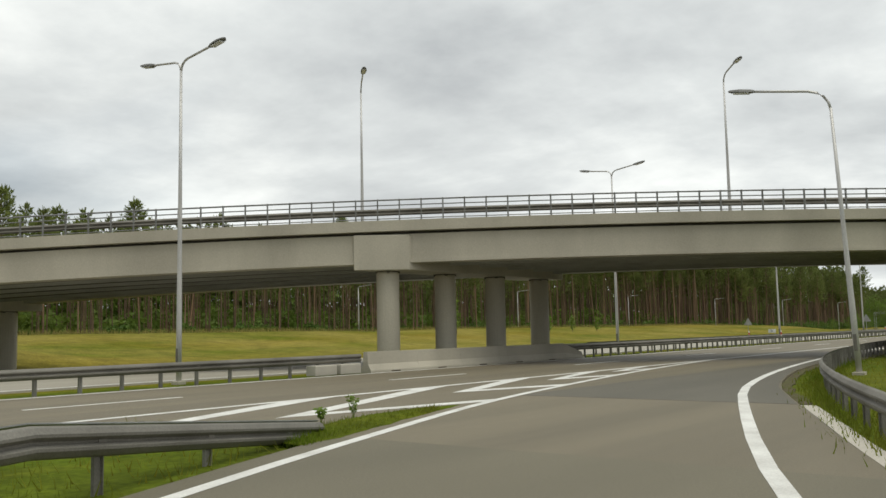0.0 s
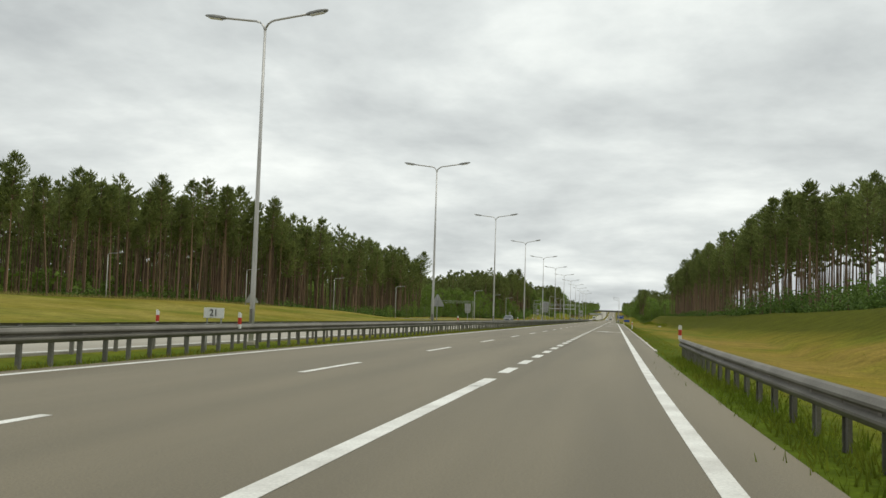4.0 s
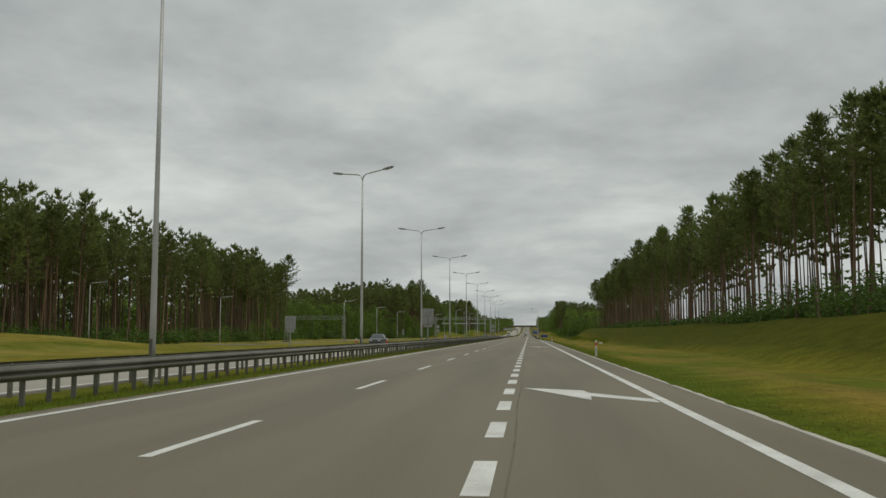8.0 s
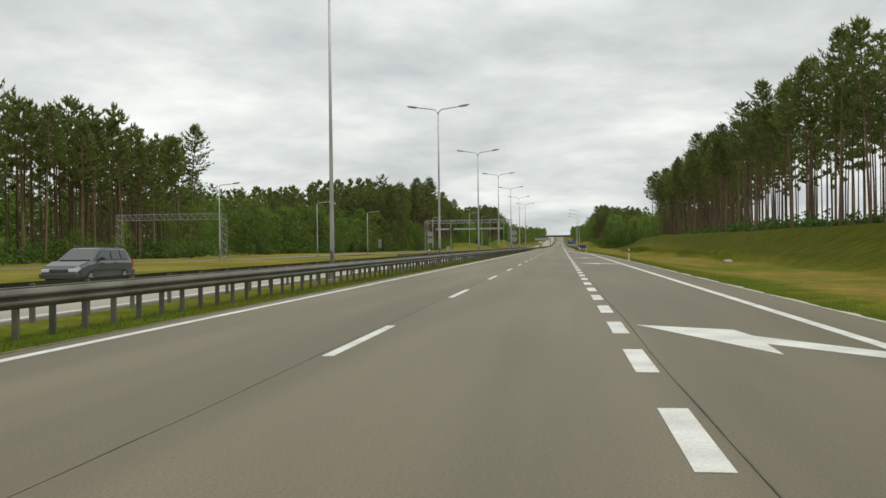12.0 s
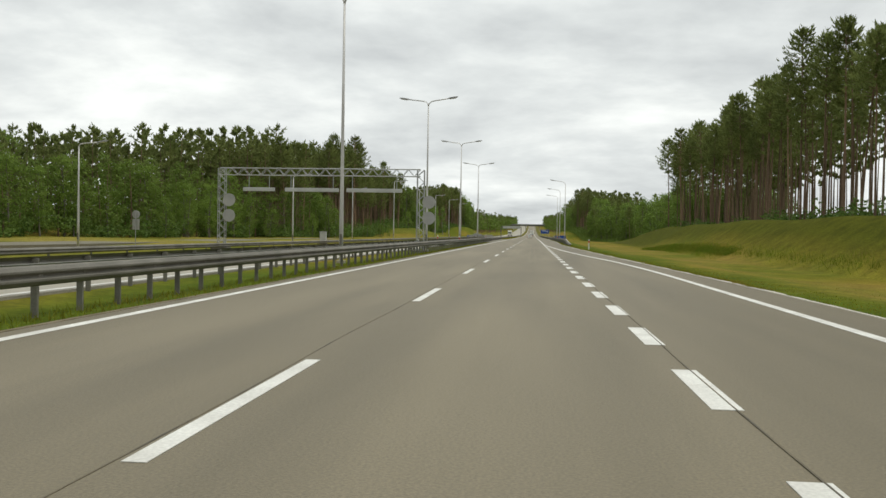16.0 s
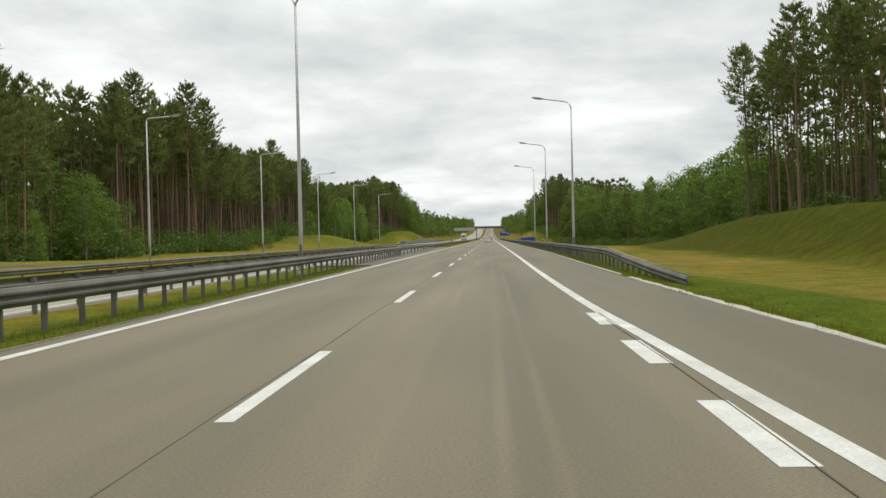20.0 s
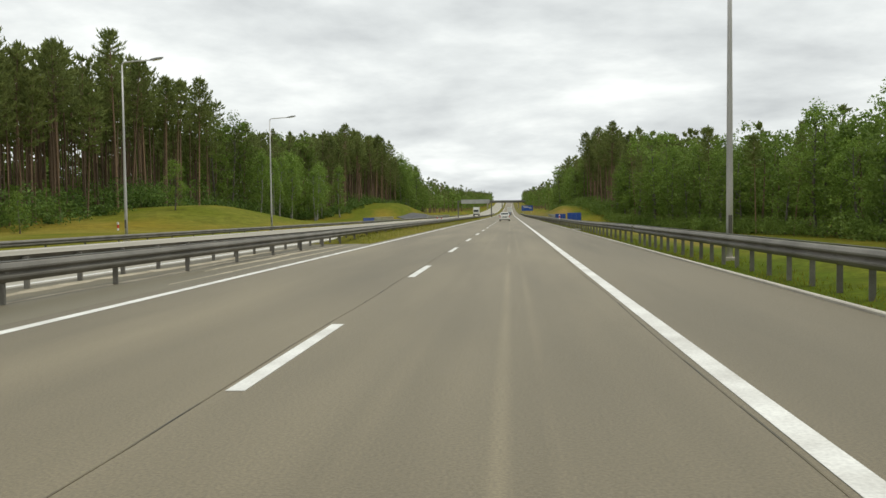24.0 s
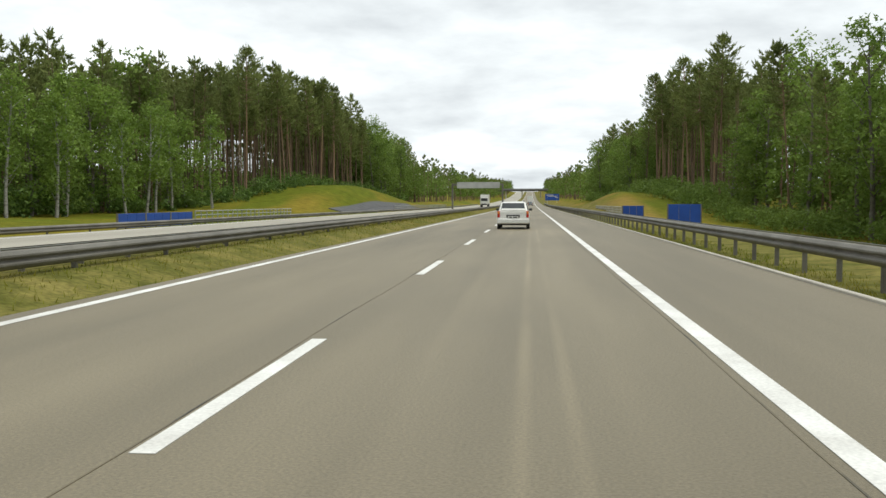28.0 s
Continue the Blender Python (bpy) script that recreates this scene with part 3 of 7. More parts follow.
# ---- the plan: edges of the carriageways by distance along the road ----
LEFT_LINE, LANE_LINE, MERGE_LINE, RIGHT_LINE = -3.85, 0.0, 3.67, 6.75
RAMP_OUT = [(-30, 42.0), (-6, 28.0), (8, 20.6), (16.3, 16.5), (24.7, 13.2), (30, 11.4), (37.4, 9.75), (44.6, 8.6), (50, 7.9), (53, 7.52), (60, 7.02), (66, 6.88), (76, 6.78), (96, 6.75), (330, 6.75), (346, 6.35), (358, 5.6), (372, 4.93), (384, 4.52), (400, 4.08), (406, 3.95), (412, 3.80), (428, 3.74), (460, 3.80), (900, 3.82)]
PAVE_OUT = [(-30, 44.0), (-6, 30.0), (8, 22.2), (16.3, 17.8), (24.7, 14.3), (28, 13.0), (31, 11.9), (38, 10.2), (45, 9.15), (52, 8.4), (60, 7.87), (70, 7.65), (78, 7.6), (96, 7.55), (150, 7.7), (320, 7.95), (352, 7.2), (372, 6.75), (395, 6.35), (411, 6.15), (430, 6.15), (450, 6.4), (470, 6.65), (900, 6.7)]
RAMP_IN = [(-30, 33.0), (-6, 20.5), (6, 14.8), (13.4, 11.73), (16.6, 10.5), (23.6, 8.1), (31, 6.35), (38, 5.0), (43.8, 4.15), (47.5, 3.75)]
RAMP_RAIL = [(8, 23.4), (13, 20.2), (20, 16.75), (30, 13.25), (40, 10.9), (51, 9.35), (58, 8.66), (64, 8.42), (80, 8.25), (94, 8.35)]
RAIL_LEFT = [(47, -4.62), (56, -4.62), (75, -4.9), (95, -5.3), (165, -5.7), (300, -5.15), (390, -5.15), (440, -5.3), (480, -5.6), (515, -5.75), (560, -5.95), (610, -6.0), (900, -6.0)]


def rise(y):
    """The long sag far ahead: the road climbs to the next bridge."""
    return 0.0 if y < 760 else 18.0 * min((y - 760) / 1150, 1.0) ** 2


SLOPE, NEAR_C, FAR_C = 0.862, 41.9, 54.8  # skewed overpass: y = c + SLOPE * x


def deck(x):
    """Top of the overpass's edge beam."""
    return 6.62 - 0.00105 * (x - 9) ** 2 if x > -30 else 5.02 + (x + 30) * 0.08


def smooth(a, b, v):
    t = min(max((v - a) / (b - a), 0.0), 1.0)
    return t * t * (3 - 2 * t)


def land(x, y):
    """Height of the open ground."""
    n1 = noise.noise((x * 0.05, y * 0.05, 3.1)) * 0.35 + noise.noise((x * 0.13, y * 0.13, 7.7)) * 0.06
    z = rise(y) - 0.06
    right = x - curve(PAVE_OUT, min(y, 890))
    if y < 60:
        right = x - max(curve(PAVE_OUT, y), 7.6)
    if right > 0.4:
        s = smooth(0.4, 4, right)
        z += n1 * s
        # cutting slope under the pines, then a hollow, then the next mound
        bank = smooth(62, 95, y) * (1 - smooth(478, 520, y))
        foot = 11.2 + 0.8 * math.sin(y * 0.031) + 3 * smooth(400, 480, y) - 4 * (1 - smooth(90, 140, y))
        z += bank * (0.35 * smooth(foot - 0.4, foot + 0.3, right) + (2.4 + 0.25 * smooth(300, 380, y)) * smooth(foot, foot + 9 - 3.5 * smooth(260, 340, y), right) - 0.30 * smooth(2, 6, right) * (1 - smooth(foot - 1, foot + 2, right)))
        hollow = smooth(500, 550, y) * (1 - smooth(720, 790, y))
        z -= hollow * 1.9 * smooth(3, 14, right)
        z += 4.4 * math.exp(-((y - 742) / 42) ** 2) * smooth(2.5, 12, right)
        z += smooth(760, 860, y) * 2.0 * smooth(4, 16, right)
    # beyond the paved crossing the median grass is banked up along the rail
    if -7.5 < x < -4.3:
        z += 0.27 * smooth(-4.4, -5.7, x) * smooth(-7.44, -7.0, x) * smooth(531, 541, y)
    left = -19.8 - x
    if left > 0:
        s = smooth(0, 6, left)
        z -= 0.25 * smooth(0.1, 0.8, left) * (1 - smooth(1.5, 6, left)) * smooth(320, 345, y)
        z += n1 * s
        z += smooth(2, 34, left) * 1.9 * (1 - smooth(205, 245, y))
        z += 2.9 * math.exp(-((y - 614) / (27 if y < 614 else 25)) ** 2) * smooth(5, 21, left)
        z += 4.7 * math.exp(-((y - 752) / (40 if y < 752 else 75)) ** 2) * smooth(3, 12, left)
        z += 1.4 * smooth(820, 900, y) * smooth(3, 14, left)
    # approach embankments of the overpass
    c = y - SLOPE * x
    if x > 20 or x < -27:
        end = smooth(20, 34, x) if x > 0 else smooth(-27, -42, x)
        across = 1 - smooth(7.5, 19, abs(c - (NEAR_C + FAR_C) / 2))
        z = z * (1 - end * across) + (deck(x) - 0.9) * end * across
    return z


def build_ground():
    xs = np.concatenate([[-2600, -1500, -800, -420, -240, -160], np.arange(-120, -64, 7.0), np.arange(-64, -20, 2.2), [-19.9, -19.6, -8.0, -7.6, -7.44, -7.2, -7.0, -6.5, -6.0, -5.6, -5.2, -4.8, -4.5, -4.2, 4, 5, 6, 6.6, 7.0, 7.4],
                         np.arange(7.8, 36, 0.8), np.arange(36, 70, 3.5), [80, 100, 140, 220, 400, 800, 1500, 2600]])
    ys = np.concatenate([[-1500, -700, -300, -150, -90, -60], np.arange(-40, 110, 2.5), np.arange(110, 520, 2.5), np.arange(520, 840, 5.0), np.arange(840, 1300, 20.0), np.arange(1300, 2100, 50), [2300, 2700, 3400, 4600]])
    verts = [(x, y, land(x, y) if -70 < x < 90 and y < 2400 else rise(min(y, 2400)) + (1.2 if x < -60 else 1.8 if x > 60 else 0) - 0.06) for y in ys for x in xs]
    w = len(xs)
    faces = [(j * w + i, j * w + i + 1, (j + 1) * w + i + 1, (j + 1) * w + i) for j in range(len(ys) - 1) for i in range(w - 1)]
    me = raw_mesh("ground", verts, faces, "turf")
    me.polygons.foreach_set("use_smooth", [True] * len(me.polygons))
    tagged(new("ground", me), "rough turf verges, cutting slopes and straw-coloured meadow", "ground", kind="structure")


build_ground()


def strip(name, left, right, ys, material, label, thick=0.25, category="road", drop=0.0):
    """A paved slab between two edges, with a real side face."""
    bm = bmesh.new()
    rows = []
    for y in ys:
        a, b, z = left(y), right(y), rise(y) - drop
        rows.append([bm.verts.new((a, y, z)), bm.verts.new((b, y, z)), bm.verts.new((b + 0.05, y, z - thick)), bm.verts.new((a - 0.05, y, z - thick))])
    for r0, r1 in zip(rows, rows[1:]):
        for j in range(4):
            bm.faces.new((r0[j], r0[(j + 1) % 4], r1[(j + 1) % 4], r1[j]))
    bm.faces.new(rows[0]); bm.faces.new(rows[-1][::-1])
    return tagged(new(name, finish(bm, name, material)), label, category, kind="structure")


def steps(a, b, fine=4.0):
    v, out = a, []
    while v < b:
        out.append(v)
        v += fine if v < 900 else 25.0
    return out + [b]


GORE = 17.4
road = strip("road", lambda y: -4.25, lambda y: curve(PAVE_OUT, min(y, 890)), steps(GORE, 2050, 3.0), "asphalt", "worn grey asphalt carriageway with two lanes and a merging lane")
strip("road_before_gore", lambda y: -4.25, lambda y: 4.75, steps(-160, GORE, 8.0), "asphalt", "worn grey asphalt carriageway before the junction")
strip("ramp", lambda y: curve(RAMP_IN, y) - 0.55, lambda y: curve(PAVE_OUT, y), steps(-30, GORE, 1.6), "asphalt_old", "curved asphalt slip road joining the carriageway")
strip("opposite_road", lambda y: -19.4, lambda y: -7.45, steps(-160, 2050, 20.0), "pale_pavement", "pale grey asphalt carriageway for oncoming traffic")
strip("road_patch", lambda y: min(7.66, curve(PAVE_OUT, y) - 0.1), lambda y: curve(PAVE_OUT, y) - 0.03, steps(25.5, 51, 1.6), "asphalt_patch", "darker relaid asphalt along the outer side of the slip road", thick=0.1, drop=-0.004)
crossing = strip("median_crossing", lambda y: -7.44, lambda y: -4.26, steps(442, 531, 6.0), "asphalt_old", "worn asphalt paving across the median", thick=0.2, category="pavement")


def sand_drift(x0, y0, y1, wide, seed):
    """Wind-blown sand lying in a ragged tongue on the paving."""
    bm = bmesh.new()
    prev, n = None, int((y1 - y0) / 0.4)
    for i in range(n + 1):
        y, u = y0 + (y1 - y0) * i / n, i / n
        w = wide * math.sin(math.pi * min(max(u, 0.02), 0.98)) ** 0.6 * (0.7 + 0.5 * noise.noise((y * 0.9, seed, 0)))
        c = x0 + 0.25 * noise.noise((y * 0.16, seed, 3))
        z = rise(y)
        row = [bm.verts.new((c - w / 2, y, z + 0.001)), bm.verts.new((c, y, z + 0.007)), bm.verts.new((c + w / 2 + 0.05 * noise.noise((y * 2.3, seed, 6)), y, z + 0.001))]
        if prev:
            for j in range(2):
                bm.faces.new((prev[j], prev[j + 1], row[j + 1], row[j]))
        prev = row
    bmesh.ops.recalc_face_normals(bm, faces=bm.faces)
    part("sand_drift", bm, "sand", crossing, "pale wind-blown sand on the paving")


for k, (x0, y0, y1, wide) in enumerate(((-4.62, 508, 530.6, 0.22), (-5.35, 512, 530.2, 0.45), (-5.9, 502, 529.5, 0.35), (-6.7, 495, 528, 0.5))):
    sand_drift(x0, y0, y1, wide, 11.0 * k)
strip("service_road", lambda y: -41.0, lambda y: -33.6, steps(246, 470, 20.0), "asphalt_old", "asphalt slip road behind the oncoming carriageway", thick=0.5)


def raised_kerb():
    """Low kerb with a bevelled lip along the hard shoulder, open at the drain inlet."""
    t = thing("kerb", (6.8, 424, 0), "low pale concrete kerb along the hard shoulder", "kerb", kind="structure")
    prof = [(0.0, -0.15), (0.0, 0.035), (0.015, 0.05), (0.075, 0.05), (0.085, -0.15)]
    for a, b in ((424, 492), (492, 558), (560, 628), (628, 700), (700, 780), (780, 890)):
        ys = [a + 0.01 + (b - a - 0.02) * k / 12 for k in range(13)]
        part("kerb_run", sweep(bmesh.new(), prof, [(curve(PAVE_OUT, y) - 6.8 - 0.02, y - 424, rise(y)) for y in ys]), "concrete_pale", t)
    bm = box(bmesh.new(), 6.68 - 6.8, 7.35 - 6.8, 558.1 - 424, 558.4 - 424, -0.15, 0.06, 0.01)
    part("inlet_wing", bm, "concrete_pale", t)
    bm = box(bmesh.new(), 6.68 - 6.8, 7.35 - 6.8, 559.6 - 424, 559.9 - 424, -0.15, 0.06, 0.01)
    part("inlet_wing", bm, "concrete_pale", t)
    bm = box(bmesh.new(), 6.7 - 6.8, 7.5 - 6.8, 558.41 - 424, 559.59 - 424, -0.2, 0.004, 0.005)
    part("inlet_floor", bm, "concrete_dark", t)


raised_kerb()


strip("verge_edge", lambda y: curve(PAVE_OUT, y) + 0.06, lambda y: curve(PAVE_OUT, y) + 0.16 + 0.10 * noise.noise((y * 0.45, 0, 0)) + 0.08 * noise.noise((y * 1.7, 2, 0)) + 0.08 * smooth(335, 350, y) * (1 + noise.noise((y * 0.6, 8, 0))), steps(98, 423, 0.5), "concrete_pale", "thin crumbling pale edging along the asphalt", thick=0.15, category="verge")
strip("verge_edge", lambda y: -4.40 - 0.05 * noise.noise((y * 0.8, 5, 0)), lambda y: -4.31, steps(57, 441, 0.8), "soil", "crumbling soil along the asphalt edge", thick=0.15, category="verge")


# a raised sliver of weeds left between the hatching and the slip road
ISLAND = [(16.5, 8.9), (18.7, 8.2), (20.3, 7.75), (22.5, 7.0), (24.8, 6.4), (26.5, 6.1)]


def grass_island():
    bm = bmesh.new()
    rows = []
    for i in range(22):
        y = 16.4 + 0.3 * i
        lift = 0.07 * math.sin(math.pi * i / 21)
        a, b = curve(ISLAND, y) + 0.15 * noise.noise((y * 1.3, 0, 2)), curve(RAMP_IN, y) - 0.32 + 0.08 * noise.noise((y * 1.7, 4, 2))
        a = b - max(b - a, 0.05) * math.sin(math.pi * (0.5 if i < 8 else 0.5 + (i - 8) / 28))
        rows.append([bm.verts.new((a, y, -0.01)), bm.verts.new((a + (b - a) * 0.3, y, 0.004 + lift)), bm.verts.new((a + (b - a) * 0.75, y, 0.004 + lift * 0.9)), bm.verts.new((b, y, -0.01))])
    for r0, r1 in zip(rows, rows[1:]):
        for j in range(3):
            bm.faces.new((r0[j], r0[j + 1], r1[j + 1], r1[j]))
    tagged(new("verge_island", finish(bm, "verge_island", "turf")), "narrow weedy grass strip beside the slip road", "verge", kind="structure")


grass_island()
strip("ramp_verge", lambda y: curve(PAVE_OUT, y) + 0.04, lambda y: curve(PAVE_OUT, y) + 0.32 + 0.16 * noise.noise((y * 0.5, 3, 0)) + 0.16 * noise.noise((y * 1.9, 6, 0)) + (curve(RAMP_RAIL, y) - curve(PAVE_OUT, y)) * smooth(43, 52, y), steps(26, 66, 0.35), "soil_dark", "bare dark soil with weeds beside the slip road", thick=0.2, category="verge", drop=0.035)
strip("ramp_kerb", lambda y: curve(PAVE_OUT, y) + 0.02, lambda y: curve(PAVE_OUT, y) + 0.30 + 0.06 * noise.noise((y * 0.9, 9, 0)), steps(-6, 25.4, 0.9), "concrete_pale", "weathered pale concrete gutter along the slip road", thick=0.2, category="kerb")


# ---- road markings ----
def ribbon(name, centre, width, ys, lift=0.006):
    bm = bmesh.new()
    prev = None
    for i, y in enumerate(ys):
        y2 = ys[min(i + 1, len(ys) - 1)]; y1 = ys[max(i - 1, 0)]
        d = Vector((centre(y2) - centre(y1), y2 - y1, 0)).normalized()
        s = Vector((d.y, -d.x, 0)) * width / 2
        c = Vector((centre(y), y, rise(y) + lift))
        row = [bm.verts.new(c - s), bm.verts.new(c + s), bm.verts.new(c + s - Vector((0, 0, 0.004))), bm.verts.new(c - s - Vector((0, 0, 0.004)))]
        if prev:
            for j in range(4):
                bm.faces.new((prev[j], prev[(j + 1) % 4], row[(j + 1) % 4], row[j]))
        prev = row
    return bm


def marking(name, bm, label):
    return part(name, bm, "paint_white", road, label)


marking("edge_line", ribbon("edge_line", lambda y: LEFT_LINE, 0.18, steps(-150, 2040, 20.0)), "solid white edge line beside the median")
marking("edge_line", ribbon("edge_line", lambda y: curve(RAMP_OUT, min(y, 890)), 0.20, steps(-30, 2040, 2.5)), "solid white outer edge line")
marking("edge_line", ribbon("edge_line", lambda y: MERGE_LINE, 0.22, steps(-150, 76.3, 8.0)), "solid white line between lane and slip road")
marking("edge_line", ribbon("edge_line", lambda y: curve(RAMP_IN, y), 0.20, steps(-30, 47, 1.5)), "solid white inner line of the slip road")
part("edge_line", ribbon("edge_line", lambda y: -7.75, 0.2, steps(-150, 2040, 25.0)), "paint_white", road)
part("edge_line", ribbon("edge_line", lambda y: -18.6, 0.2, steps(-150, 2040, 25.0)), "paint_white", road)


def dashes(x, start, end, period, length, width, name, label, drift=((0, 0.0), (900, 0.0))):
    base = None
    y = start
    while y < end:
        z = rise(y)
        if base is None:
            base = finish(box(bmesh.new(), -width / 2, width / 2, 0, length, 0.001, 0.006), name, "paint_white")
        ob = part(name, base, "paint_white", road, label)
        ob.location = (x, y + curve(drift, y), z)
        if z:
            ob.rotation_euler.x = math.atan((rise(y + 3) - z) / 3)
        y += period


dashes(LANE_LINE, 17.6 - 12 * 8, 1000, 12.0, 4.05, 0.15, "lane_dash", "")
dashes(MERGE_LINE, 76.0, 409, 4.0, 2.0, 0.24, "merge_dash", "", ((76, 0.1), (119, -0.75), (156, 0.1), (200, 0.35), (245, 0.35), (335, -0.4), (404, 0.25)))
dashes(-13.85, -80, 900, 24.0, 4.0, 0.14, "lane_dash", "")


def poly_marking(name, pts, label=""):
    bm = bmesh.new()
    top = [bm.verts.new((x, y, 0.007)) for x, y in pts]
    low = [bm.verts.new((x, y, 0.001)) for x, y in pts]
    bm.faces.new(top); bm.faces.new(low[::-1])
    for i in range(len(pts)):
        j = (i + 1) % len(pts)
        bm.faces.new((top[i], low[i], low[j], top[j]))
    return part(name, bm, "paint_white", road, label)


for tip in (150.2, 225.8, 275.2, 302.3):
    poly_marking("merge_arrow", [(4.0, tip), (5.36, tip - 0.85), (5.46, tip - 1.75), (6.62, tip - 3.6), (6.62, tip - 4.5), (5.42, tip - 2.75), (5.36, tip - 3.9)], "white arrow bending left out of the ending lane")


def chevron(y0, w):
    """A painted V in the gore, its arms reaching both lines ahead of its point."""
    xm = MERGE_LINE + (curve(RAMP_IN, y0) - MERGE_LINE) * 0.5
    ya, yb = y0 + 2.0 * w, y0 + 1.25 * w
    xb = curve(RAMP_IN, yb) - 0.1
    poly_marking("chevron", [(xm, y0), (xb, yb), (xb - 0.15, yb + 1.0), (xm - 0.05, y0 + 1.2), (MERGE_LINE + 0.1, ya + 1.5), (MERGE_LINE + 0.1, ya)], "white chevron hatching in the gore")


for y0, w in ((18.9, 3.7), (25.6, 2.5), (31.1, 2.1), (36.3, 1.5)):
    chevron(y0, w)

poly_marking("chevron", [(5.35, 17.5), (5.75, 17.5), (3.78, 23.3), (3.78, 21.6)], "white chevron hatching in the gore")

bm = ribbon("joint_seam", lambda y: -0.13 + 0.02 * math.sin(y * 0.7), 0.014, steps(150, 760, 2.0), lift=0.004)
part("joint_seam", bm, "tar", road, "dark paving joint beside the lane line")
bm = ribbon("joint_seam", lambda y: 3.92 - 0.17 * smooth(190, 300, y) + 0.02 * math.sin(y * 0.5 + 1), 0.014, steps(96, 409, 2.0), lift=0.008)
part("joint_seam", bm, "tar", road, "dark paving joint beside the merging lane")
bm = ribbon("joint_seam", lambda y: 3.64 + 0.015 * math.sin(y * 0.6), 0.014, steps(432, 760, 2.0), lift=0.004)
part("joint_seam", bm, "tar", road, "dark paving joint beside the edge line")
bm = ribbon("joint_seam", lambda y: 7.65, 0.03, steps(28, 50, 1.5), lift=0.004)
part("joint_seam", bm, "tar", road, "dark paving joint along the slip road")


# ---- the skewed overpass ----
def skew_box(bm, x0, x1, c0, c1, z0, z1, n=1):
    """A block along the overpass: x across the road, c the offset across the deck; heights may follow the deck."""
    rows = []
    for i in range(n + 1):
        x = x0 + (x1 - x0) * i / n
        a, b = (z0(x), z1(x)) if callable(z0) else (z0, z1)
        rows.append([bm.verts.new((x, c + SLOPE * x, z)) for c, z in ((c0, a), (c1, a), (c1, b), (c0, b))])
    for r0, r1 in zip(rows, rows[1:]):
        for j in range(4):
            bm.faces.new((r0[j], r0[(j + 1) % 4], r1[(j + 1) % 4], r1[j]))
    bm.faces.new(rows[0]); bm.faces.new(rows[-1][::-1])
    return bm


def off(d):
    return lambda x: deck(x) + d


